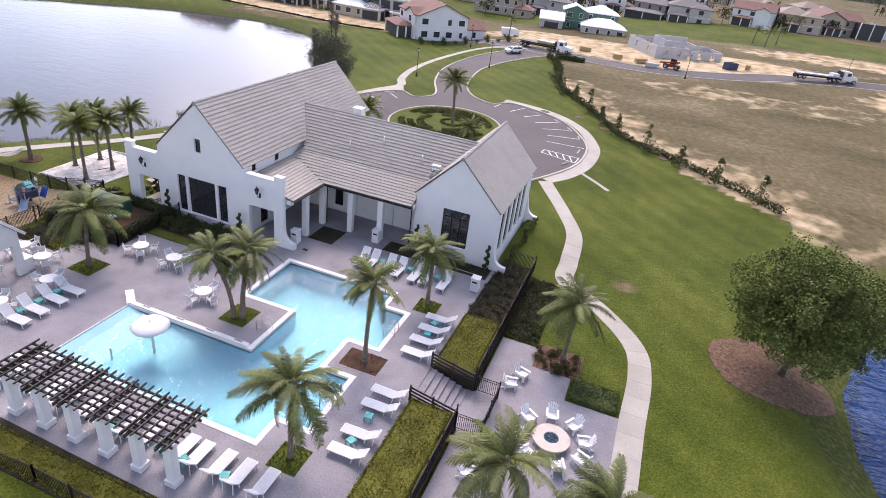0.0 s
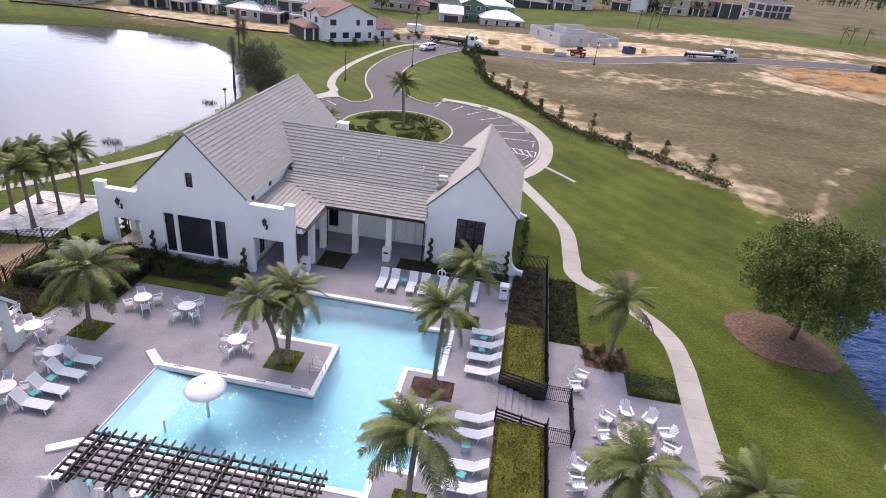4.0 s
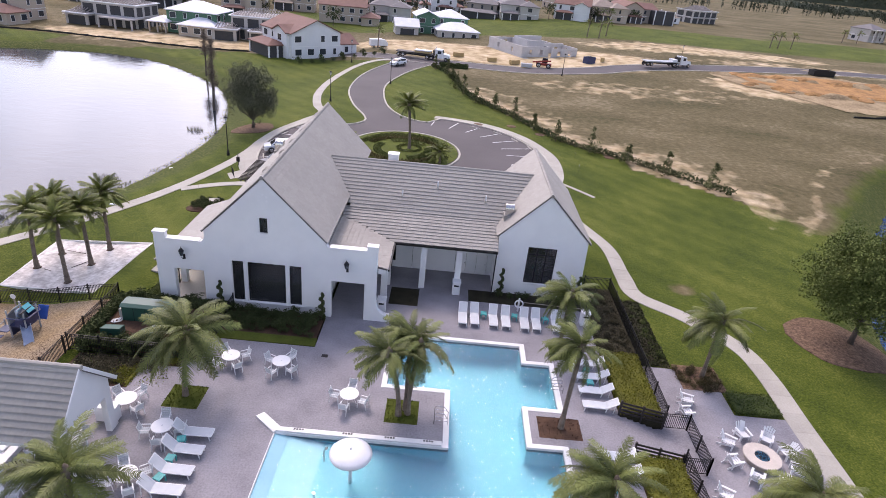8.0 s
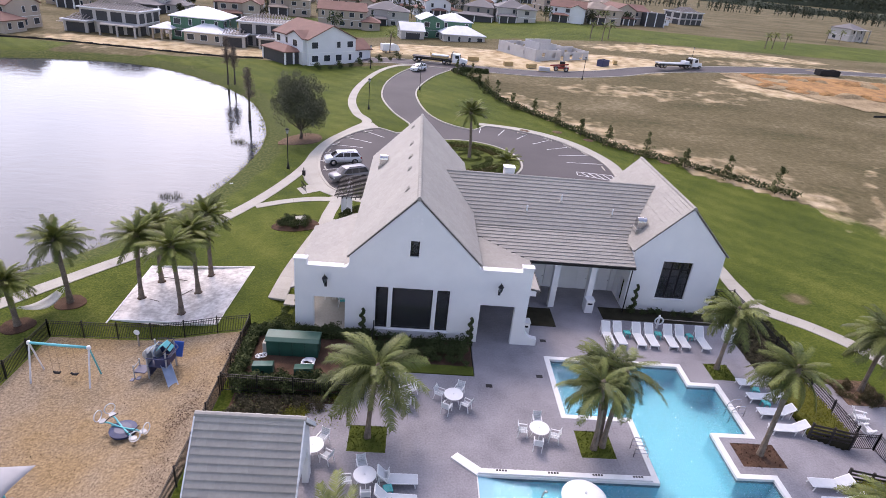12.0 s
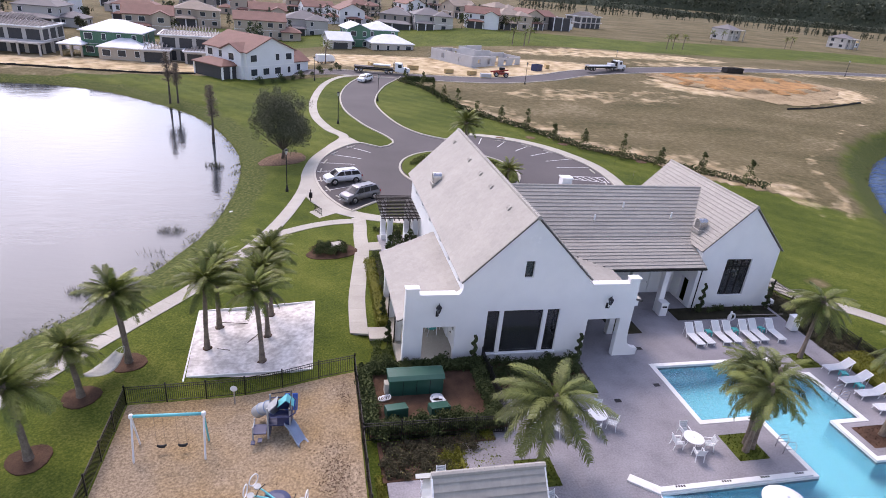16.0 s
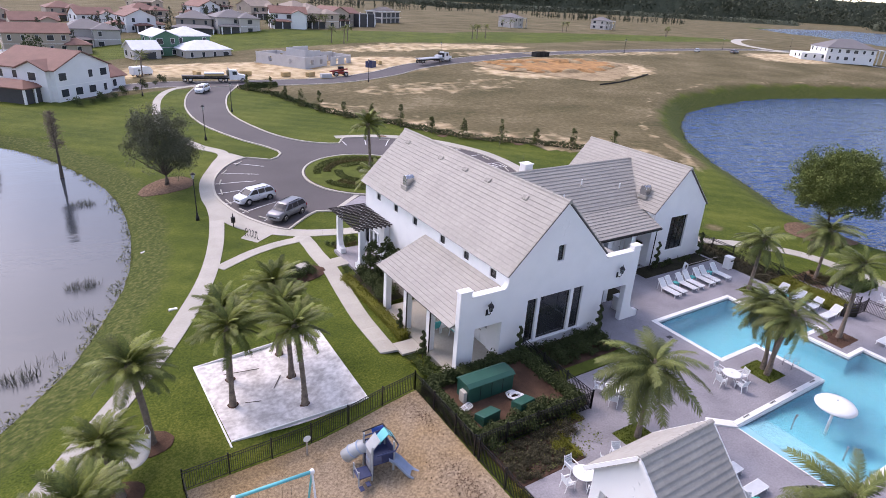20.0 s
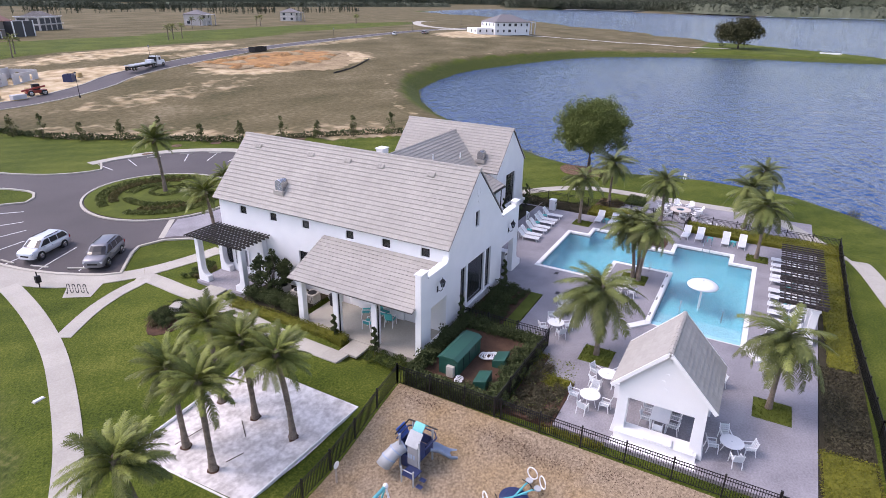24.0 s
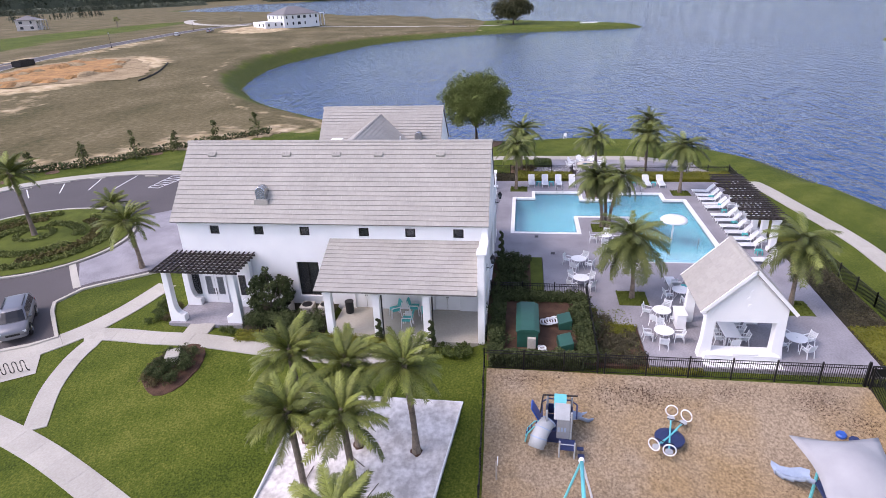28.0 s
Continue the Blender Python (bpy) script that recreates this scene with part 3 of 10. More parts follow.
def ticks(stops):
    out = []
    for a, b, s in stops:
        n = max(1, int(round((b - a) / s)))
        out += [a + (b - a) * i / n for i in range(n)]
    return out + [stops[-1][1]]


def cover(x, y, d_shore):
    """How much dry field, sand and lush bank the ground shows."""
    dry = sand = bank = 0.0
    beyond = 1.0 if (y > 88 - 0.7 * x and x > 5 and y > 60) or y > 153 else 0.0
    if not beyond and -30 < x < 40 and y > 60:
        best = min(HEDGE_LINE, key=lambda p: (p[0] - x) ** 2 + (p[1] - y) ** 2)
        i = HEDGE_LINE.index(best)
        a, b = HEDGE_LINE[max(i - 1, 0)], HEDGE_LINE[min(i + 1, len(HEDGE_LINE) - 1)]
        side = (b[0] - a[0]) * (y - best[1]) - (b[1] - a[1]) * (x - best[0])
        beyond = 1.0 if side > 0 and y > 70 else 0.0
    if x > 18 and y > 66:
        beyond = max(beyond, smooth((x - 18) / 10))
    dry = beyond
    if beyond and -35 < x < 40 and y < 130:
        d = gap_to(HEDGE_LINE, x, y, False)
        if d < 15 and y < 135:
            sand = max(sand, 0.60 * (1 - d / 15) ** 0.7)
    if -120 < x < -70 and y > 148 + 0.25 * (x + 95):
        dry = 1.0
        sand = max(sand, 0.6 * smooth(1 - abs(y - 158) / 16))
    for cx, cy, rx, ry, s in ((2, 176, 34, 15, 0.95), (78, 155, 32, 14, 0.9), (-30, 182, 22, 12, 0.7), (-95, 162, 34, 9, 0.7), (230, 170, 26, 14, 0.7), (60, 205, 40, 10, 0.6), (20, 140, 26, 8, 0.42), (110, 185, 60, 8, 0.5)):
        q = math.hypot((x - cx) / rx, (y - cy) / ry)
        if q < 1.4:
            sand = max(sand, s * smooth((1.4 - q) / 0.6))
    for cx, cy, rx, ry in ((40, 245, 130, 26), (215, 265, 110, 22), (-60, 225, 60, 14)):
        q = math.hypot((x - cx) / rx, (y - cy) / ry)
        if q < 1.2:
            dry = min(dry, 1 - smooth((1.2 - q) / 0.3) * 0.85)
    if x > 15 and y > 55 and d_shore < 16:
        dry *= 0.3 + 0.7 * smooth((d_shore - 2) / 8)
    if x > 20 and y > 55 and 6 < d_shore < 13:
        sand = max(sand, 0.46 * math.exp(-((d_shore - 8.5 - 1.2 * math.sin(0.11 * (x + y))) / 1.3) ** 2))
    if d_shore < 6.5:
        bank = smooth(1.15 - d_shore / 5.5)
    # a worn patch in the lawn
    dry = max(dry, 0.75 * math.exp(-((x - 2.0) / 1.6) ** 2 - ((y - 49.4) / 1.3) ** 2))
    return dry, sand, bank


def make_ground():
    xs = ticks([(-3000, -900, 300), (-900, -300, 75), (-300, -150, 10), (-150, -76, 3), (-76, 32, 1.0), (32, 130, 2.5), (130, 340, 5), (340, 900, 28), (900, 3500, 260)])
    ys = ticks([(-2500, -300, 200), (-300, -40, 20), (-40, -6, 3), (-6, 112, 1.0), (112, 220, 2.5), (220, 360, 6), (360, 900, 30), (900, 4200, 275)])
    v, c = [], []
    gx, gy = np.array([x for y in ys for x in xs]), np.array([y for y in ys for x in xs])
    wests, easts = ([np.concatenate(w) for w in zip(*[shore(lake, gx[i:i + 4000], gy[i:i + 4000]) for i in range(0, len(gx), 4000)])] for lake in LAKES)
    k = -1
    for y in ys:
        for x in xs:
            k += 1
            z = shore_z(shore_z(rise(x, y), wests[0][k], wests[1][k]), easts[0][k], easts[1][k])
            if -46 < x < -5 and 12.3 < y < 44.2:
                z -= 0.25 if not (-31 < x < -12.5 and 18.5 < y < 37) else 2.4
            if (-42.6 < x < -30.5 and 37.5 < y < 48.6) or (-38.8 < x < -30.5 and 37.5 < y < 59.9) or (-31 < x < -16 and y > 43 and y < 56.5) or (-17 < x < -9.6 and 43 < y < 56.5):
                z = min(z - 0.25, -1.2)
            if -42.2 < x < -38.4 and 54.7 < y < 60.5:
                z = min(z, -0.45)
            if -9.3 < x < -5.7 and 12.5 < y < 46 or -6 < x < 2.6 and 14.2 < y < 31.2 or -6 < x < -3.2 and 31 < y < 36.2:
                z = min(z, -1.25)
            v.append((x, y, z))
            c.append((*cover(x, y, min(wests[0][k], easts[0][k])), 1.0))
    n = len(xs)
    s = Shape().add(v, [(j * n + i, j * n + i + 1, (j + 1) * n + i + 1, (j + 1) * n + i) for j in range(len(ys) - 1) for i in range(n - 1)])
    ob = structure("ground", s, GROUND, "mown green lawn running into dry brown building land and grassy lake banks", "ground", smooth=True)
    ob.data.color_attributes.new("cover", "FLOAT_COLOR", "POINT").data.foreach_set("color", [k for q in c for k in q])


make_ground()
SPLIT = [(-100, -2500), (-84, -20), (-52, 20), (-52, 4200)]
structure("water_east", Shape().add([(3500, -2500, WATER_Z), (3500, 4200, WATER_Z)] + [(x, y, WATER_Z) for x, y in reversed(SPLIT)], [(0, 1, 2, 3, 4, 5)]), LAKE, "wind-rippled blue lake water reflecting a hazy sky", "lake")
structure("water_west", Shape().add([(-3000, 4200, WATER_Z), (-3000, -2500, WATER_Z)] + [(x, y, WATER_Z) for x, y in SPLIT], [(0, 1, 2, 3, 4, 5)]), LAKE_CALM, "calm sheltered lake water mirroring bright cloud", "lake")


def mound(x, y, rx, ry, up=0.10, n=32, rings=9):
    """A low heap of mulch whose skirt dips into the ground."""
    s = Shape()
    rng = random.Random(int(x * 10 + y))
    edge = [1 + 0.05 * math.sin(3 * a + x) + rng.uniform(-0.025, 0.025) for a in (6.28319 * i / n for i in range(n))]
    v, f = [], []
    for k in range(1, rings + 2):
        t = min(k, rings) / rings
        for i in range(n):
            a = 6.28319 * i / n
            q = (1.03 if k > rings else t) * edge[i]
            px, py = x + rx * q * math.cos(a), y + ry * q * math.sin(a)
            v.append((px, py, ground_z(px, py) + (-0.25 if k > rings else 0.05 + up * (1 - t * t) + rng.uniform(-0.015, 0.015))))
    v.append((x, y, ground_z(x, y) + 0.05 + up))
    c = len(v) - 1
    for i in range(n):
        j = (i + 1) % n
        f.append((c, i, j))
        f += [(k * n + i, (k + 1) * n + i, (k + 1) * n + j, k * n + j) for k in range(rings)]
    return s.add(v, f)


def walkway(name, pts, width, label, piece=1.8):
    """A concrete walk of separate slabs."""
    line = glide(pts, piece / 3)
    root = tagged(new(name), label, "pavement", "", "structure")
    l, r = sides(line, width)
    for i in range(0, len(line) - 1, 3):
        a, b = l[i:i + 4], r[i:i + 4]
        if len(a) < 2:
            continue
        e0, e1 = Vector(a[1]) - Vector(a[0]), Vector(a[-1]) - Vector(a[-2])
        g0, g1 = e0.normalized() * 0.007, e1.normalized() * 0.007
        a, b = list(a), list(b)
        for q in (a, b):
            q[0], q[-1] = (q[0][0] + g0.x, q[0][1] + g0.y), (q[-1][0] - g1.x, q[-1][1] - g1.y)
        part("slab", strip(a, b, 0.055, 0.16), CONCRETE, root)


walkway("pavement_lake_walk_east", [(-9.8, 68.2), (-8.3, 65.2), (-6.0, 60.8), (-4.0, 56.3), (-3.5, 51), (-3.1, 47.4), (0.5, 44.3), (3.5, 40.5), (4.25, 36.8), (4.15, 31.3), (4.1, 25.4), (3.8, 20), (0.9, 16),
                                    (-8.2, 11.0), (-17.5, 8.9), (-25, 7.6), (-31, 7.4), (-45, 7.5), (-60, 9)], 1.7, "pale concrete footpath of jointed slabs winding along the lake lawn")
walkway("pavement_lake_walk_west", [(-34.2, 158), (-41, 153.5), (-45.2, 144), (-47.6, 128.3), (-47.6, 115), (-45.6, 104.6), (-43.3, 98.9), (-45.1, 94.5), (-47.8, 88.6), (-48.9, 83), (-49.1, 79), (-49.7, 74.8), (-51.1, 69.0),
                                    (-52.9, 63.4), (-55.0, 58.5), (-58.5, 51.8), (-61.9, 46.6), (-65.3, 41.4), (-68.4, 36), (-72, 28)], 1.5, "pale concrete footpath of jointed slabs between lake and lawn")
walkway("pavement_entrance_walk", [(-52.2, 62.9), (-49.1, 64.3), (-46.3, 64.8), (-44.2, 64.7), (-43.3, 65.3)], 1.3, "short concrete footpath branching to the entrance")
walkway("pavement_porch_walk", [(-43.5, 65.2), (-43.6, 62.8), (-43.8, 60.3), (-43.9, 57), (-44.5, 52.5), (-45.1, 47.5), (-45.3, 42.6)], 1.35, "concrete footpath along the porch planting")
walkway("pavement_porch_link", [(-44.6, 42.7), (-42.9, 42.7)], 1.5, "short concrete link to the porch floor", 1.4)
walkway("pavement_door_link", [(-43.2, 57.8), (-42.0, 57.8)], 1.8, "short concrete link to the entrance pergola", 1.2)
walkway("pavement_kerb_walk", [(-49.0, 77.0), (-48.6, 75.0), (-47.3, 71.0), (-45.2, 68.0), (-43.0, 65.9), (-40.2, 64.6), (-36.4, 63.8)], 1.7, "concrete footpath beside the parking bays")
walkway("pavement_park_walk_east", [(-24.5, 102.4), (-18.0, 101.1), (-13.2, 98.4), (-9.3, 93.6), (-6.7, 87.2), (-6.05, 83), (-6.4, 77.2), (-7.9, 72.0), (-9.8, 68.6)], 1.7, "pale concrete footpath round the parking court")
walkway("pavement_stub", [(-7.2, 75.0), (-4.5, 73.0), (-2.4, 71.3)], 0.6, "narrow concrete stub in the lawn")

# the parking court and its drive
COURT = glide([(-34.5, 158), (-39.2, 146), (-42.1, 132), (-42.2, 118), (-39.6, 106.5), (-36.4, 99.0), (-35.9, 95.4), (-38.2, 92.9), (-41.0, 95.0), (-44.0, 93.0), (-46.6, 89.0), (-47.8, 84.5), (-48.0, 80.5), (-47.2, 75.2), (-45.9, 71.0), (-44.1, 67.6), (-42.2, 69.3), (-39.7, 71.2),
               (-37.5, 70.5), (-33, 64.5), (-28, 62.3), (-20, 62.0), (-13.5, 64.6), (-9.9, 70.2), (-7.5, 76.7), (-7.1, 83), (-7.9, 87.4), (-10.8, 93.4), (-14.1, 97.5), (-18.4, 100), (-23.6, 101.2), (-25.6, 98.2), (-30.2, 101),
               (-33.6, 108), (-35.6, 120.5), (-35.0, 130), (-31.8, 143), (-27, 154), (-26.0, 157)], 1.5)
COURT += [(-30, 161)]
ISLAND = [(-28.3 + 8.3 * math.cos(6.28319 * i / 48), 82.3 + 9.2 * math.sin(6.28319 * i / 48)) for i in range(48)]
structure("pavement_apron", drape([(-41.0, 95.2), (-44.1, 93.2), (-46.7, 89.0), (-47.9, 84.5), (-48.1, 80.5), (-47.3, 75.2), (-46.0, 71.0), (-44.4, 67.9), (-45.3, 67.4), (-47.2, 70.5), (-48.9, 75.5), (-49.6, 77), (-49.4, 82), (-48.2, 88.0), (-45.6, 94.2), (-43.4, 98.4), (-42.3, 98.0)], 0.06, 1.0), CONCRETE, "broad concrete apron joining footpath and parking bays", "pavement")
structure("road_court", drape(COURT, 0.03), ASPHALT, "dark asphalt drive and round parking court", "road", smooth=True)
arc_edge = [(-28.3 + 8.65 * math.cos(radians(k)), 82.3 + 9.6 * math.sin(radians(k))) for k in range(238, 322, 7)]
structure("pavement_court", drape(arc_edge + [(-14.6, 66.2), (-17, 63.7), (-20, 62.5), (-24, 62.5), (-28, 62.8), (-31, 63.8), (-33.0, 65.5), (-34.6, 67.8), (-36.2, 70.4), (-37.0, 71.2)], 0.045, 1.5), PAVER, "grey-mauve paved crossing between entrance and island", "pavement")
structure("trim_court_band", (lambda lr: strip(lr[0], lr[1], 0.05, 0.05))(sides([(-33.1, 74.7), (-35, 73.1), (-37.2, 71.2)], 0.55)), KERB, "pale concrete band edging the paved crossing", "edging")
MAIN_ROAD = glide([(-140, 190), (-110, 186), (-80, 176), (-50, 163), (-26, 158), (-4, 155.5), (14, 161), (33, 171), (78, 180), (138, 191), (200, 199), (250, 200), (285, 190)], 4)
l, r = sides(MAIN_ROAD, 7.5)
structure("road_estate", strip(l, r, 0.05, 0.2), ASPHALT, "grey asphalt estate road crossing the building land", "road")
LOOP_ROAD = glide([(250, 199), (262, 190), (268, 205), (285, 230), (330, 262), (420, 300)], 5)
l, r = sides(LOOP_ROAD, 6)
structure("road_far", strip(l, r, 0.08, 0.2), KERB, "pale unfinished road in the distance", "road")

l, r = sides(glide([(262, 150), (276, 120), (284, 92), (288, 62), (291, 45)], 4), 1.8)
structure("path_spit", strip(l, r, 0.08, 0.15), SAND, "pale worn track along the grassy spit", "path")


def kerb(name, pts, label, width=0.28, up=0.16, closed=False):
    line = list(pts) + ([pts[0]] if closed else [])
    l, r = sides(line, width)
    return structure(name, strip(l, r, up, up + 0.12), KERB, label, "kerb", bevel=0.02)


kerb("kerb_island", ISLAND, "pale concrete kerb round the planted island", closed=True)
kerb("kerb_court", COURT[:-1], "pale concrete kerb of the drive and parking court")
for k, off in enumerate((3.75, -3.75)):
    l, r = sides(MAIN_ROAD, 7.5)
    kerb("kerb_road_north" if off > 0 else "kerb_road_south", l if off > 0 else r, "pale concrete kerb of the estate road", 0.3, 0.14)
island = drape([(x * 0.965 - 28.3 * 0.035, y * 0.965 + 82.3 * 0.035) for x, y in ISLAND], 0.16, 1.5)
structure("ground_island", island, TURF, "green turf on the round planted island", "lawn")

# painted bays
bays = tagged(new("bay_lines"), "white painted parking bay lines on asphalt", "road marking", "", "structure")


def line_mark(a, b, w=0.12):
    l, r = sides([a, ((a[0] + b[0]) / 2, (a[1] + b[1]) / 2), b], w)
    part("line", strip(l, r, 0.04, 0.008), PAINT, bays)


for i in range(7):
    a = radians(5 + 12.7 * i)
    p = Vector((math.cos(a), math.sin(a)))
    r1 = 18.2 + 1.2 * smooth((30 - math.degrees(a)) / 25)
    line_mark((-27 + p.x * 14, 83 + p.y * 14), (-27 + p.x * r1, 83 + p.y * r1))
for a, b in (((-43.2, 93.3), (-39.9, 90.2)), ((-45.6, 89.9), (-41.5, 87.2)), ((-47.2, 86.5), (-42.6, 84.8)), ((-47.7, 82.9), (-44.1, 82.4)), ((-47.7, 79.2), (-43.8, 79.3)), ((-46.8, 75.3), (-42.6, 76.4)), ((-45.4, 71.6), (-41.6, 73.6))):
    line_mark(a, b)
# the hatched bay
line_mark((-12.5, 80.2), (-7.6, 79.8)), line_mark((-12.7, 78.8), (-7.8, 77.5)), line_mark((-12.5, 80.2), (-12.7, 78.8)), line_mark((-7.6, 79.8), (-7.8, 77.5))
for i in range(4):
    line_mark((-11.9 + 1.0 * i, 80.0 - 0.08 * i), (-11.2 + 1.0 * i, 78.5 - 0.25 * i), 0.16)
wheel_stop = Shape().box(-0.9, 0.9, -0.08, 0.08, 0, 0.13)
stop0 = None
for x, y, cx, cy in [(x, y, -30, 81) for x, y in ((-42.6, 92.8), (-45.1, 90.2), (-46.5, 86.7), (-47.2, 83.1), (-47.3, 79.4), (-46.5, 75.7), (-45.2, 72.1))] + [(x, y, -27, 83) for x, y in ((-17.6, 98.0), (-13.8, 95.8), (-11.2, 92.6), (-9.2, 89.2), (-8.1, 82.5), (-8.9, 76.2))]:
    m = turn(x, y, ground_z(x, y) + 0.03, math.degrees(math.atan2(y - cy, x - cx)) + 90)
    if stop0 is None:
        stop0 = tagged(link("wheel_stop", wheel_stop, KERB, bevel=0.03, m=m), "white concrete wheel stop at the head of a parking bay", "wheel stop", "wheel stops")
    else:
        copy_thing(stop0, m)

# ---- pool deck ----
BED_TWIN, BED_N, BED_SE, BED_W, BED_A, BED_S = ((-24.4, 27.0, -22.2, 29.3), (-13.0, 35.0, -11.1, 37.0), (-14.0, 18.0, -12.1, 20.0), (-37.9, 26.6, -35.6, 28.8), (-14.7, 26.75, -12.0, 28.95), (-38.6, 16.0, -36.3, 18.2))
rect = lambda b: [(b[0], b[1]), (b[2], b[1]), (b[2], b[3]), (b[0], b[3])]
pool_cut = [(x, y) for x, y in POOL]
structure("floor_deck", Shape().plate(DECK, [pool_cut] + [rect(b) for b in (BED_TWIN, BED_N, BED_SE, BED_W, BED_S)] + [[(-14.7, 27.0), (-11.9, 27.0), (-11.9, 28.9), (-14.7, 28.9)]], -0.35, 0.0), PAVER,
          "grey-mauve concrete paver pool deck", "deck")


def inset(poly, d):
    out = []
    n = len(poly)
    area = sum(poly[i - 1][0] * poly[i][1] - poly[i][0] * poly[i - 1][1] for i in range(n))
    s = 1 if area > 0 else -1
    for i in range(n):
        a, b, c = Vector(poly[i - 1]), Vector(poly[i]), Vector(poly[(i + 1) % n])
        e, f = (b - a).normalized(), (c - b).normalized()
        out.append((b.x - s * d * (e.y + f.y), b.y + s * d * (e.x + f.x)))
    return out


BEACH_X = -30.53
INNER = [(BEACH_X if x < -30 else x, y) for x, y in inset(POOL, 0.36)]
pool = thing("swimming_pool", "turquoise swimming pool with white coping and shallow tanning shelf", "swimming pool")
part("coping", Shape().plate(POOL, [INNER], -0.3, 0.035), COPING, pool, "white coping edge", bevel=0.02)
wall = Shape()
for i in range(len(INNER)):
    (ax, ay), (bx, by) = INNER[i - 1], INNER[i]
    wall.add([(ax, ay, -0.28), (bx, by, -0.28), (bx, by, -1.6), (ax, ay, -1.6)], [(0, 1, 2, 3)])
part("pool_wall", wall, PLASTER, pool)
tile = Shape()
for i in range(len(INNER)):
    (ax, ay), (bx, by) = INNER[i - 1], INNER[i]
    tile.beam((ax, ay, -0.22), (bx, by, -0.22), 0.03, 0.16)
part("waterline_tile", tile, material("waterline_tile", (0.10, 0.17, 0.20), (0.06, 0.11, 0.14), 3, 9, 0.3), pool, "dark blue waterline tiles")
floor = Shape()
xs = [-30.3, -28.5, -26.5, -24.5, -22.5, -20.65, -18, -12]
depth = [-0.34, -0.37, -0.45, -0.62, -0.85, -1.1, -1.35, -1.45]
for (x0, d0), (x1, d1) in zip(zip(xs, depth), zip(xs[1:], depth[1:])):
    floor.add([(x0, 18.5, d0), (x1, 18.5, d1), (x1, 25.75, d1), (x0, 25.75, d0)], [(0, 1, 2, 3)])
part("pool_floor", Shape().add([(-25, 25.7, -1.4), (-12, 25.7, -1.45), (-12, 37, -1.5), (-25, 37, -1.5)], [(0, 1, 2, 3)]), PLASTER, pool)
part("pool_slope", floor, PLASTER, pool)
part("beach_entry", Shape().plate([(BEACH_X, -0.08), (-27.6, -0.40), (-27.4, -1.2), (BEACH_X, -1.2)], (), -25.5, -19.15, UP), LEDGE, pool, "pale sloping beach entry")
part("pool_bench", Shape().box(-24.6, -24.0, 30.6, 36.3, -1.45, -0.55), LEDGE, pool, "pale submerged bench", bevel=0.05)
part("pool_bench", Shape().box(-23.998, -20.3, 35.85, 36.3, -1.45, -0.7), LEDGE, pool, "pale submerged bench", bevel=0.05)
surface = part("water_surface", Shape().plate([(BEACH_X + 0.01 if x < -30 else x, y) for x, y in inset(POOL, 0.34)], (), -0.17, -0.165), POOLWATER, pool, "clear rippled water")
surface.visible_shadow = False
part("end_curb", Shape().plate([(-30.6, 25.3), (-30.3, 25.8), (-31.6, 26.9), (-32.0, 26.5)], (), -0.1, 0.12), COPING, pool, bevel=0.02)
part("end_curb", Shape().plate([(-30.6, 19.3), (-30.3, 18.9), (-32.0, 17.8), (-32.3, 18.2)], (), -0.1, 0.12), COPING, pool, bevel=0.02)
part("shelf_curb", Shape().box(-30.5, -20.7, 25.45, 25.8, 0.0, 0.14), COPING, pool, "raised white curb with small dark depth marks", bevel=0.02)
for x in (-29.5, -26.6, -24.1, -21.8):
    for k in range(4):
        part("depth_mark", Shape().box(x + 0.16 * k, x + 0.16 * k + 0.11, 25.62, 25.75, 0.138, 0.146), IRON, pool)


def pool_rail(x, y, deg):
    root = thing("pool_handrail", "stainless steel grab rail pair at the pool edge", "handrail", turn(x, y, 0.03, deg), "pool handrails")
    for s in (-0.32, 0.32):
        part("rail", Shape().tube([(s, -0.35, 0), (s, -0.35, 0.75), (s, -0.2, 0.9), (s, 0.25, 0.82), (s, 0.5, 0.45), (s, 0.5, -0.6)], 0.028), STEEL, root, smooth=True)
        for k in range(2):
            part("rung", Shape().cyl((s, -0.33, 0.3 + 0.3 * k), (s, 0.46, 0.3 + 0.24 * k), 0.018), STEEL, root)
    return root


pool_rail(-20.9, 27.6, -90), pool_rail(-13.0, 31.6, 90), pool_rail(-13.2, 23.4, 90)


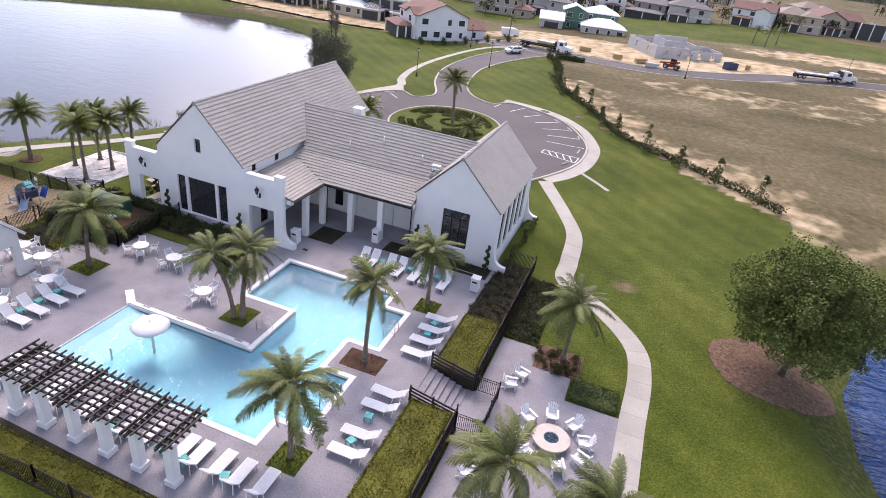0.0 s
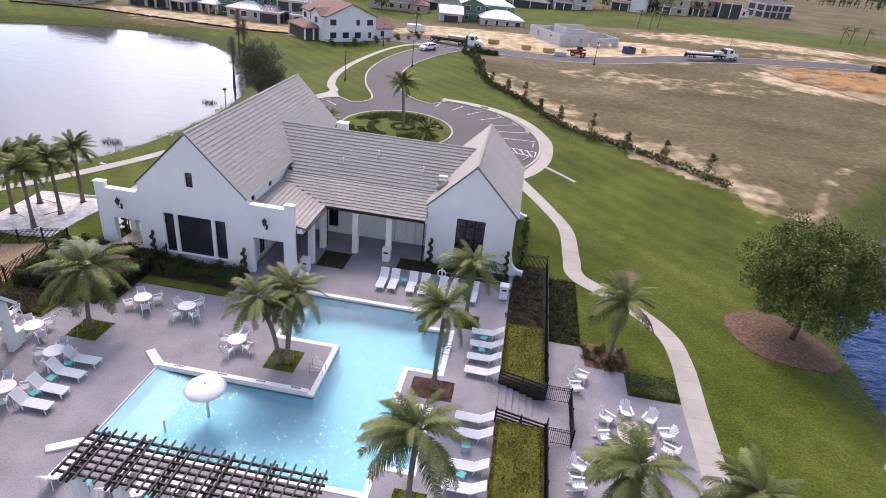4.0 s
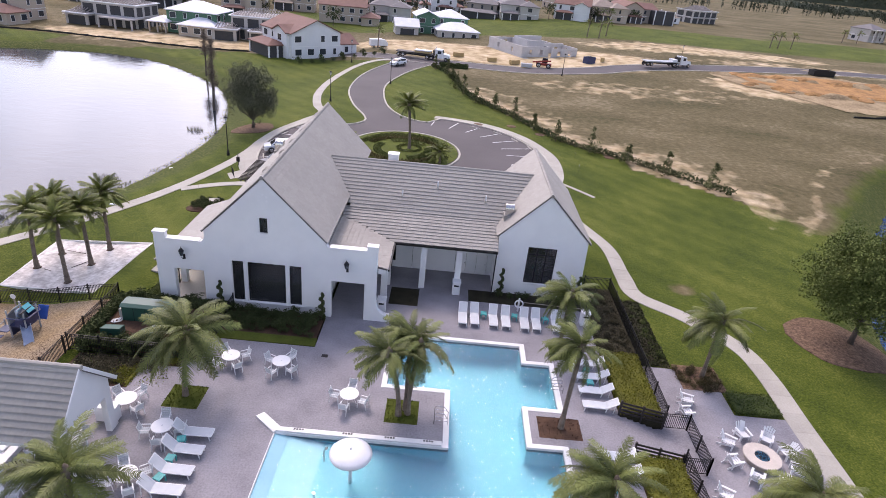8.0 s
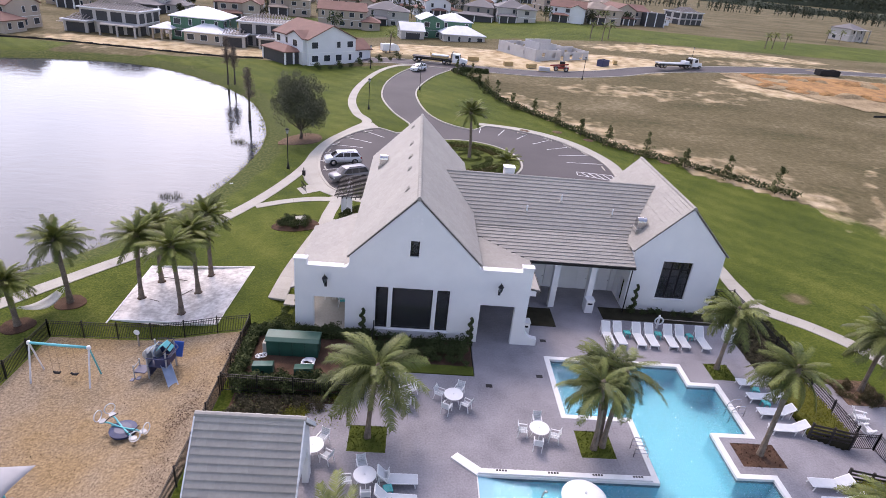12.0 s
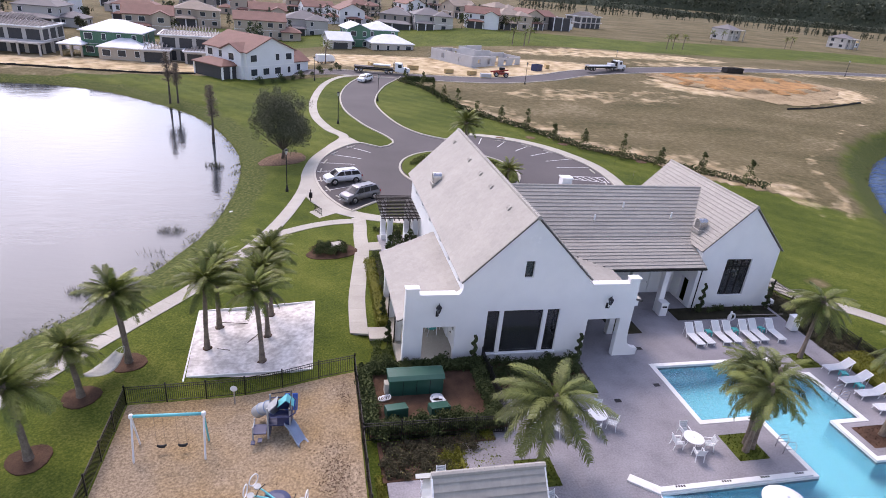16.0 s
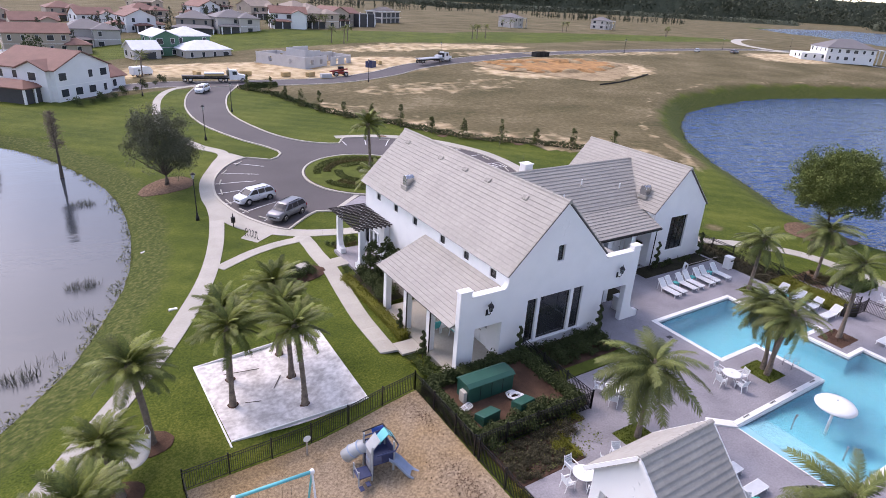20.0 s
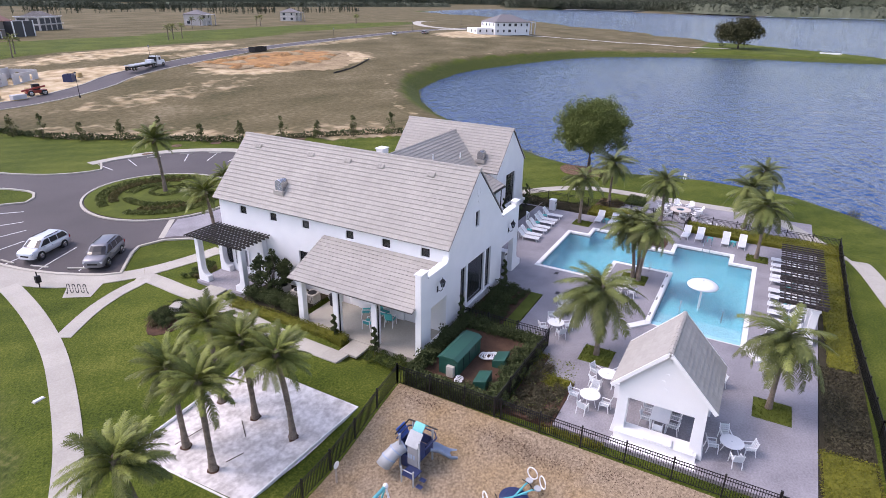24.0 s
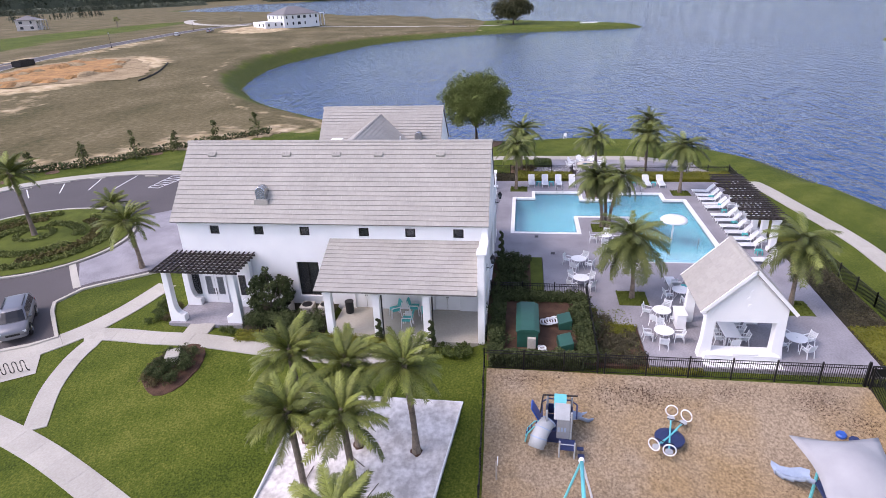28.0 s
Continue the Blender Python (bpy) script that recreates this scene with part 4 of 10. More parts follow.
def bed(name, b, mat, label):
    """A planted square sunk in the deck."""
    root = thing(name, label, "planting bed", None, "deck planting beds")
    x0, y0, x1, y1 = b
    s = Shape()
    n = 6
    v = [(x0 + (x1 - x0) * i / n, y0 + (y1 - y0) * j / n, -0.02 + 0.10 * math.sin(3.14159 * i / n) * math.sin(3.14159 * j / n)) for j in range(n + 1) for i in range(n + 1)]
    s.add(v, [(j * (n + 1) + i, j * (n + 1) + i + 1, (j + 1) * (n + 1) + i + 1, (j + 1) * (n + 1) + i) for j in range(n) for i in range(n)])
    part("soil", s, mat, root, smooth=True)
    part("edging", Shape().plate([(x0 - 0.02, y0 - 0.02), (x1 + 0.02, y0 - 0.02), (x1 + 0.02, y1 + 0.02), (x0 - 0.02, y1 + 0.02)], [rect((x0 + 0.06, y0 + 0.06, x1 - 0.06, y1 - 0.06))], -0.2, 0.005), PAVER, root)
    rng = random.Random(int(x0 * 10))
    g = Shape()
    for _ in range(420 if mat is TURF else 160):
        p, q = rng.uniform(x0 + 0.08, x1 - 0.08), rng.uniform(y0 + 0.08, y1 - 0.08)
        z = -0.02 + 0.10 * math.sin(3.14159 * (p - x0) / (x1 - x0)) * math.sin(3.14159 * (q - y0) / (y1 - y0))
        d = Vector((rng.gauss(0, 0.05), rng.gauss(0, 0.05), rng.uniform(0.05, 0.14)))
        w = Vector((rng.uniform(-0.05, 0.05), rng.uniform(-0.05, 0.05), 0))
        g.add([(p - w.x, q - w.y, z), (p + w.x, q + w.y, z), (p + d.x, q + d.y, z + d.z)], [(0, 1, 2)])
    tagged(part("tuft_cover", g, mat, root), kind="stuff")


for b in (BED_TWIN, BED_N, BED_SE, BED_W, BED_S):
    bed("planting_bed", b, TURF, "square bed of low green turf in the deck")
bed("planting_bed", (-14.75, 26.85, -11.9, 28.95), MULCH, "square bed of dark brown mulch beside the pool")

# ---- lower terrace, stairs ----
LOW = -0.9
structure("floor_terrace", Shape().plate([(-5.9, 14), (3.2, 14), (3.3, 31.8), (-0.3, 31.8), (-0.3, 34.2), (-3.0, 34.2), (-3.0, 36.5), (-5.9, 36.5)], (), LOW - 0.3, LOW + 0.03), PAVER, "grey-mauve paver terrace round the fire pit", "terrace")
stairs = thing("garden_stairs", "grey concrete stairs down from pool deck to terrace", "stairs")
for k in range(6):
    part("step", Shape().box(-9.1 + 0.45 * k, -9.1 + 0.45 * (k + 1) + 0.03, 26.2, 29.6, -1.2, 0.0 - 0.15 * (k + 0.3)), PAVER, stairs, bevel=0.02)
part("landing", Shape().box(-6.4, -4.4, 26.0, 29.8, -1.2, LOW + 0.05), PAVER, stairs, bevel=0.02)
structure("ground_sand", drape([(-56.9, 39.8), (-48.75, 38.8), (-48.45, 48.1), (-57.3, 48.2)], 0.05, 1.0), SAND, "raked white sand lounging square", "sand")
structure("kerb_sand", (lambda lr: strip(lr[0], lr[1], 0.06, 0.2))(sides([(-56.9, 39.8), (-48.75, 38.8), (-48.45, 48.1), (-57.3, 48.2), (-57.0, 39.3)], 0.10)), COPING, "thin white edging round the sand square", "edging")
structure("ground_playground", drape([(-60.2, 16.3), (-46.2, 16.5), (-46.0, 37.6), (-59.8, 37.2)], 0.04, 1.5), CHIPS, "loose tan wood-chip playground surface", "playground")
structure("ground_yard", drape([(-45.6, 31.1), (-37.4, 31.1), (-37.4, 38.0), (-45.6, 37.6)], 0.30, 1.0), MULCH, "dark mulch in the fenced equipment yard", "yard")
structure("ground_facade_bed", Shape().plate([(-38.2, 34.9), (-30.2, 34.9), (-30.2, 37.9), (-38.2, 37.9)], (), -0.2, 0.03), MULCH, "dark mulch bed before the gabled wall", "planting bed")
structure("ground_facade_turf", Shape().plate([(-38.25, 33.95), (-30.15, 33.95), (-30.15, 34.9), (-38.25, 34.9)], (), -0.2, 0.04), TURF, "strip of turf edging the facade bed", "lawn")
structure("ground_west_bed", Shape().plate([(-45.2, 28.05), (-40.65, 28.05), (-40.65, 30.45), (-38.35, 30.45), (-38.35, 31.0), (-45.2, 31.0)], (), -0.3, -0.02), MULCH, "mulched bed beside the equipment yard", "planting bed")
structure("ground_east_bed", Shape().plate([(-9.1, 12.2), (-6.1, 12.2), (-6.1, 26.1), (-9.1, 26.1)], (), -1.2, -0.05), MULCH, "planted strip above the terrace", "planting bed")
structure("ground_east_bed_north", Shape().plate([(-9.05, 29.7), (-6.1, 29.7), (-6.1, 46.5), (-8.8, 46.5), (-8.8, 44.1), (-9.05, 40.3)], (), -1.2, -0.05), DEADTURF, "planted strip along the fence", "planting bed")
structure("ground_south_bed", Shape().plate([(-45, 12.05), (-9.15, 12.2), (-9.15, 13.92), (-45, 14.91)], (), -0.5, 0.03), DEADTURF, "bare dark strip south of the deck", "planting bed")
structure("ground_palm_bed", Shape().plate([(-3.1, 34.2), (0.2, 34.2), (0.2, 37.1), (-3.1, 37.1)], (), -1.5, LOW + 0.05), MULCH_RED, "reddish mulch bed round the palm above the terrace", "planting bed")
structure("ground_tree_ring", mound(13.6, 42.6, 4.7, 3.8), MULCH_RED, "oval of reddish brown mulch round the lawn tree", "planting bed")
structure("ground_porch_bed", Shape().plate([(-25.6, 40.6), (-23.2, 40.6), (-23.2, 43.3), (-25.6, 43.3)], (), -0.2, 0.02), DEADTURF, "dark mulch bed in the porch corner", "planting bed")
structure("ground_lounger_bed", Shape().plate([(-19.0, 42.2), (-9.3, 42.2), (-9.3, 44.05), (-19.0, 44.05)], (), -0.2, 0.02), DEADTURF, "dark mulch bed along the gabled wing", "planting bed")
def ragged(line, amount, seed):
    rng = random.Random(seed)
    return [(x + rng.gauss(0, amount), y + rng.gauss(0, amount)) for x, y in line]


structure("ground_pit_rim", drape(ragged(glide([(49, 168.5), (49.5, 159), (56, 152), (63, 144), (68, 136.5), (80, 138), (93, 145), (101, 152), (107, 161.5), (100, 167), (95, 170), (83, 174), (65, 171)], 1.6, True), 0.55, 3), 0.12, 3.0), SOIL_TAN, "pale disturbed subsoil round an excavation", "bare soil")
structure("ground_pit", drape(ragged(glide([(55, 168), (56, 160), (66, 152), (76, 150), (88, 152), (99, 158), (101, 163), (92, 167.5), (80, 171), (66, 170)], 1.6, True), 0.5, 4), 0.22, 3.0), SOIL_ORANGE, "rust-orange clay of an excavation", "bare soil")
rng = random.Random(12)
for k in range(34):
    t = k / 33
    x, y = 53 + 45 * t + rng.gauss(0, 1), (157 - 7 * math.sin(3.14 * t)) if k % 2 else 168 - 3 * math.sin(3.1 * t) + rng.gauss(0, 1)
    r, h = rng.uniform(1.2, 3.0), rng.uniform(0.3, 0.8)
    s = Shape()
    ring = []
    for j, (q, z) in enumerate(((1.0, -0.2), (0.75, 0.35), (0.42, 0.8), (0.1, 1.0))):
        for i in range(12):
            a = i * 0.5236
            w = q * r * (1 + 0.22 * math.sin(3 * a + k) + rng.uniform(-0.1, 0.1))
            ring.append((w * math.cos(a) * 1.5, w * math.sin(a), h * z + (rng.uniform(-0.08, 0.08) if j else 0)))
    s.add(ring, [(j * 12 + i, j * 12 + (i + 1) % 12, (j + 1) * 12 + (i + 1) % 12, (j + 1) * 12 + i) for j in range(3) for i in range(12)] + [tuple(range(36, 48))])
    tagged(link("soil_mound", s, SOIL_ORANGE if k % 3 else SOIL_TAN, m=turn(x, y, ground_z(x, y) + 0.15, 20 * rng.uniform(-1, 1))), "low heap of dug orange clay", "soil heap", "soil heaps")
structure("ground_side_bed", drape([(-42.9, 48.75), (-38.95, 48.75), (-38.95, 54.6), (-42.9, 54.6)], 0.04, 1.0), DEADTURF, "dark bare bed beside the entrance", "planting bed")

# ---- clubhouse ----
house = thing("clubhouse", "white stucco clubhouse with steep grey tiled gables", "clubhouse")


def wall_y(outer, holes, y0, y1):
    """A wall whose outline is given as (x, z), between y0 and y1."""
    return Shape().plate(outer, holes, -y1, -y0, UP)


ALONG = Matrix(((0, 0, 1, 0), (1, 0, 0, 0), (0, 1, 0, 0), (0, 0, 0, 1)))


def wall_x(outer, holes, x0, x1):
    """A wall whose outline is given as (y, z), between x0 and x1."""
    return Shape().plate(outer, holes, x0, x1, ALONG)


def hole(a0, a1, b0, b1):
    return [(a0, b0), (a1, b0), (a1, b1), (a0, b1)]


def window_y(parent, x0, x1, z0, z1, y, cols=1, rows=1, bar=0.05, frame_w=0.08, deep=0.16, sill=False, name="window"):
    """A window in a wall along x: frame, bars, panes."""
    root = part(name, wall_y(hole(x0, x1, z0, z1), [hole(x0 + frame_w, x1 - frame_w, z0 + frame_w, z1 - frame_w)], y + deep, y + deep + 0.08), BRONZE, parent, "dark bronze window")
    cw, ch = (x1 - x0 - 2 * frame_w) / cols, (z1 - z0 - 2 * frame_w) / rows
    for i in range(1, cols):
        part("bar", Shape().box(x0 + frame_w + i * cw - bar / 2, x0 + frame_w + i * cw + bar / 2, y + deep - 0.01, y + deep + 0.05, z0 + frame_w, z1 - frame_w), BRONZE, root)
    for j in range(1, rows):
        part("bar", Shape().box(x0 + frame_w, x1 - frame_w, y + deep - 0.012, y + deep + 0.048, z0 + frame_w + j * ch - bar / 2, z0 + frame_w + j * ch + bar / 2), BRONZE, root)
    part("pane", Shape().box(x0 + frame_w / 2, x1 - frame_w / 2, y + deep + 0.03, y + deep + 0.045, z0 + frame_w / 2, z1 - frame_w / 2), GLASS, root)
    return root


def window_x(parent, y0, y1, z0, z1, x, out, cols=1, rows=1, bar=0.05, frame_w=0.08, deep=0.16, name="window"):
    """A window in a wall along y, whose outer face is at x and looks towards out (1 or -1)."""
    a, b = sorted((x - out * deep, x - out * (deep + 0.08)))
    root = part(name, wall_x(hole(y0, y1, z0, z1), [hole(y0 + frame_w, y1 - frame_w, z0 + frame_w, z1 - frame_w)], a, b), BRONZE, parent, "dark bronze window")
    cw, ch = (y1 - y0 - 2 * frame_w) / cols, (z1 - z0 - 2 * frame_w) / rows
    for i in range(1, cols):
        part("bar", Shape().box(a - 0.01, b + 0.01, y0 + frame_w + i * cw - bar / 2, y0 + frame_w + i * cw + bar / 2, z0 + frame_w, z1 - frame_w), BRONZE, root)
    for j in range(1, rows):
        part("bar", Shape().box(a - 0.012, b + 0.012, y0 + frame_w, y1 - frame_w, z0 + frame_w + j * ch - bar / 2, z0 + frame_w + j * ch + bar / 2), BRONZE, root)
    part("pane", Shape().box((a + b) / 2 - 0.008, (a + b) / 2 + 0.008, y0 + frame_w / 2, y1 - frame_w / 2, z0 + frame_w / 2, z1 - frame_w / 2), GLASS, root)
    return root


FY = 37.9
arc = lambda cx, cz, r, a0, a1, n=7: [(cx + r * math.cos(radians(a0 + (a1 - a0) * i / n)), cz + r * math.sin(radians(a0 + (a1 - a0) * i / n))) for i in range(n + 1)]
front = [(-42.85, -0.8), (-39.5, -0.8)] + [(-29.7, -0.4), (-25.3, -0.4), (-25.3, 0.55)] + arc(-25.35, 1.5, 0.95, -90, -175, 6) + [(-26.35, 2.2), (-26.35, 6.3), (-27.1, 6.3), (-27.15, 5.95), (-29.9, 5.95)] + \
    arc(-29.78, 6.33, 0.40, -110, -175, 4) + [(-30.2, 6.4), (-34.65, 10.84), (-39.1, 6.4)] + [(-39.1, 6.0)] + arc(-39.6, 5.95, 0.5, 0, -80, 4) + [(-41.95, 5.45), (-42.0, 5.9), (-42.85, 5.9)]
holes_front = [hole(-41.55, -39.35, 0.05, 3.05), hole(-29.75, -27.25, -0.02, 3.2), hole(-37.2, -36.35, 0.75, 4.15), hole(-36.05, -33.2, 0.75, 4.15), hole(-32.9, -32.0, 0.75, 4.15), hole(-35.0, -34.4, 6.65, 7.85)]
part("wall", wall_y(front, holes_front, FY, FY + 0.45), STUCCO, house, "white stucco gable wall with stepped wings", bevel=0.025)
for x0, x1, c in ((-37.2, -36.35, 2), (-36.05, -33.2, 4), (-32.9, -32.0, 2)):
    window_y(house, x0, x1, 0.75, 4.15, FY, 1, 1)
window_y(house, -35.0, -34.4, 6.65, 7.85, FY)
part("sill", Shape().box(-37.35, -31.85, FY - 0.08, FY + 0.1, 0.62, 0.73), TRIM, house, bevel=0.02)
for x0, x1, z in ((-42.9, -41.95, 5.9), (-41.98, -39.5, 5.43), (-29.9, -27.12, 5.93), (-27.15, -26.3, 6.3)):
    part("wall_cap", Shape().box(x0, x1, FY - 0.06, FY + 0.52, z, z + 0.12), TRIM, house, bevel=0.02)
for dx, dz in ((0, 0), (0.28, 0.2), (-0.28, 0.2), (0.28, 0.5), (-0.28, 0.5), (0, 0.68), (0, -0.4)):
    part("wall_vent", Shape().cyl((-34.65 + dx, FY - 0.015, 9.0 + dz), (-34.65 + dx, FY + 0.02, 9.0 + dz), 0.09, n=8), TRIM, house)

# the barn's long walls
slots = (57.35, 54.05, 50.7, 46.45, 43.2, 39.9)
part("wall", wall_x([(FY + 0.45, -1.4), (60.1, -1.4), (60.1, 6.5), (FY + 0.45, 6.5)], [hole(y - 0.35, y + 0.35, 5.35, 6.0) for y in slots] + [hole(50.0, 51.6, 0.6, 3.3)] + [hole(39.9, 41.7, -0.3, 2.2), hole(45.9, 47.5, -0.3, 2.2)], -38.9, -38.55), STUCCO, house, bevel=0.02)
for y in slots:
    window_x(house, y - 0.35, y + 0.35, 5.35, 6.0, -38.9, -1, 1, 1, deep=0.1)
window_x(house, 50.0, 51.6, 0.6, 3.3, -38.9, -1, 2, 1)
part("wall", wall_x([(FY + 0.45, -0.5), (60.1, -0.5), (60.1, 6.5), (FY + 0.45, 6.5)], [hole(y - 0.3, y + 0.3, 5.5, 6.12) for y in (39.7, 43.0)] + [hole(40.4, 41.6, 0.1, 2.6), hole(43.0, 44.2, 0.1, 2.6)], -30.75, -30.4), STUCCO, house, bevel=0.02)
for y in (39.7, 43.0):
    window_x(house, y - 0.3, y + 0.3, 5.5, 6.12, -30.4, 1, deep=0.1)
for y in (40.4, 43.0):
    window_x(house, y, y + 1.2, 0.1, 2.6, -30.4, 1, 1, 2)
part("wall", wall_y([(-38.54, -1.4), (-30.76, -1.4), (-30.76, 6.8), (-34.65, 10.7), (-38.54, 6.8)], [], 59.75, 60.1), STUCCO, house, bevel=0.02)
part("inner_floor", Shape().box(-38.6, -30.7, 38.3, 59.8, -0.1, 0.02), CONCRETE, house)

# the small gabled wing
rx0, rx1, ry0, ry1 = -16.95, -9.5, 44.1, 56.7
part("wall", wall_y([(rx0, -0.4), (rx1 + 0.15, -0.4), (rx1, 5.48), (-13.2, 9.3), (rx0, 5.48)], [hole(-14.4, -11.95, 1.2, 4.65)], ry0, ry0 + 0.4), STUCCO, house, bevel=0.02)
root = window_y(house, -14.4, -11.95, 1.2, 4.65, ry0, 3, 1, 0.11)
for i in range(3):
    for j in range(1, 5):
        part("bar", Shape().box(-14.32 + 0.76 * i + 0.06, -14.32 + 0.76 * (i + 1), ry0 + 0.155, ry0 + 0.2, 1.28 + 0.66 * j - (0.05 if j == 4 else 0.015), 1.28 + 0.66 * j + (0.05 if j == 4 else 0.015)), BRONZE, root)
part("sill", Shape().box(-14.5, -11.85, ry0 - 0.07, ry0 + 0.1, 1.08, 1.19), TRIM, house, bevel=0.02)
east_holes = [hole(45.6 + 1.9 * i, 46.9 + 1.9 * i, 0.9, 4.7) for i in range(5)]
part("wall", wall_x([(ry0 + 0.4, -1.3), (ry1, -1.3), (ry1, 5.46), (ry0 + 0.4, 5.46)], east_holes, rx1 - 0.4, rx1), STUCCO, house, bevel=0.02)
for i in range(5):
    window_x(house, 45.6 + 1.9 * i, 46.9 + 1.9 * i, 0.9, 4.7, rx1, 1, 2, 3)
for y in (ry0, ry1 - 0.45):
    part("buttress", wall_y([(rx1 - 0.02, -1.3), (rx1 + 1.3, -1.3), (rx1 + 1.3, 0.45)] + arc(rx1 + 1.2, 1.4, 0.95, -85, -170, 5) + [(rx1 - 0.02, 2.6)], [], y + 0.005, y + 0.45), STUCCO, house, "curved white buttress", bevel=0.03)
part("wall", wall_x([(ry0 + 0.4, -0.4), (ry1, -0.4), (ry1, 5.46), (ry0 + 0.4, 5.46)], [hole(44.9, 45.9, 0.02, 2.3)], rx0, rx0 + 0.35), STUCCO, house, bevel=0.02)
part("wall", wall_y([(rx0 + 0.36, -0.6), (rx1 - 0.41, -0.6), (rx1 - 0.41, 5.86), (-13.2, 9.28), (rx0 + 0.36, 5.82)], [], ry1 - 0.35, ry1), STUCCO, house, bevel=0.02)

# the middle range with its porch
MY = 47.0
doors_mid = [(-24.2, -23.2), (-20.3, -19.3), (-18.4, -17.4)]
part("wall", wall_y([(-30.4, -0.4), (-16.95, -0.4), (-16.95, 4.6), (-30.4, 4.6)], [hole(a, b, 0.02, 2.3) for a, b in doors_mid] + [hole(-26.6, -25.7, 0.6, 2.6)], MY, MY + 0.3), STUCCO, house, bevel=0.02)
window_y(house, -26.6, -25.7, 0.6, 2.6, MY, 1, 2, deep=0.1)
part("wall", wall_y([(-30.4, -0.6), (-16.95, -0.6), (-16.95, 4.6), (-30.4, 4.6)], [], 56.3, 56.6), STUCCO, house, bevel=0.02)


def door(x0, x1, y, z0, z1, parent, mat, out=-1):
    leaf = part("door", Shape().box(x0 + 0.03, x1 - 0.03, y + 0.08, y + 0.14, z0, z1 - 0.03), mat, parent, "white panelled door", bevel=0.01)
    part("panel", Shape().box(x0 + 0.18, x1 - 0.18, y + 0.06, y + 0.085, z0 + 1.15, z1 - 0.25), mat, leaf, bevel=0.01)
    part("panel", Shape().box(x0 + 0.18, x1 - 0.18, y + 0.06, y + 0.085, z0 + 0.2, z0 + 0.95), mat, leaf, bevel=0.01)
    part("handle", Shape().cyl((x1 - 0.14, y + 0.02, z0 + 1.0), (x1 - 0.14, y + 0.09, z0 + 1.0), 0.035), IRON, leaf)


for a, b in doors_mid:
    door(a, b, MY, 0.02, 2.3, house, TRIM)


def pier(x, y, z0, z1, w=0.5, foot=False, name="pillar"):
    root = part(name, Shape().box(x - w / 2, x + w / 2, y - w / 2, y + w / 2, z0, z1), STUCCO, house, "white stucco pillar", bevel=0.03)
    part("capital", Shape().box(x - w / 2 - 0.05, x + w / 2 + 0.05, y - w / 2 - 0.05, y + w / 2 + 0.05, z1 - 0.16, z1 - 0.02), TRIM, root, bevel=0.015)
    if foot:
        part("plinth", Shape().box(x - w / 2 - 0.1, x + w / 2 + 0.1, y - w / 2 - 0.1, y + w / 2 + 0.1, z0, z0 + 1.0), STUCCO, root, bevel=0.03)


for x in (-23.1, -20.1):
    pier(x, 43.8, 0, 3.95)
pier(-26.05, 40.9, 0, 3.95), pier(-26.05, 43.8, 0, 3.95)
part("beam", Shape().box(-26.3, -16.95, 43.55, 44.05, 3.93, 4.3), TRIM, house, bevel=0.02)
part("beam", Shape().box(-26.3, -25.8, 38.35, 43.55, 3.93, 4.3), TRIM, house, bevel=0.02)
part("porch_soffit", Shape().box(-30.4, -16.95, 43.6, 47.0, 4.31, 4.36), TRIM, house)
part("porch_soffit", Shape().box(-30.4, -25.85, 38.35, 43.6, 4.312, 4.36), TRIM, house)
part("porch_floor", Shape().box(-30.4, -16.95, 44.1, 47.0, -0.3, 0.004), PAVER, house)

# the west porch
for y in (48.2, 44.95, 41.65):
    pier(-42.6, y, -0.8, 3.05, 0.48)
part("beam", Shape().box(-42.85, -42.35, 38.35, 48.45, 3.02, 3.32), TRIM, house, bevel=0.02)
part("porch_floor", Shape().box(-42.95, -38.55, 38.35, 48.5, -0.9, -0.28), CONCRETE, house, bevel=0.02)
part("porch_soffit", Shape().box(-42.4, -38.9, 38.35, 48.4, 3.3, 3.34), TRIM, house)
for y0 in (39.9, 45.9):
    for k in range(2):
        w = 0.9 if y0 < 42 else 0.8
        leaf = part("door", Shape().box(-38.82, -38.74, y0 + w * k + 0.02, y0 + w * (k + 1) - 0.02, -0.27, 2.18), TRIM, house, "white half-glazed porch door", bevel=0.01)
        part("pane", Shape().box(-38.835, -38.815, y0 + w * k + 0.16, y0 + w * (k + 1) - 0.16, 1.2, 2.0), GLASS, leaf)
        part("handle", Shape().cyl((-38.9, y0 + w - 0.06 + 0.12 * k, 0.75), (-38.8, y0 + w - 0.06 + 0.12 * k, 0.75), 0.03), IRON, leaf)
part("downspout", Shape().cyl((-42.9, 44.55, -0.6), (-42.9, 44.55, 3.0), 0.05), BRONZE, house)
part("downspout", Shape().cyl((-42.9, 41.25, -0.6), (-42.9, 41.25, 3.0), 0.05), BRONZE, house)
part("downspout", Shape().cyl((-17.05, 43.5, 0), (-17.05, 43.5, 4.2), 0.05), BRONZE, house)
part("downspout", Shape().cyl((-25.8, 44.15, 0), (-25.8, 44.15, 4.2), 0.05), BRONZE, house)


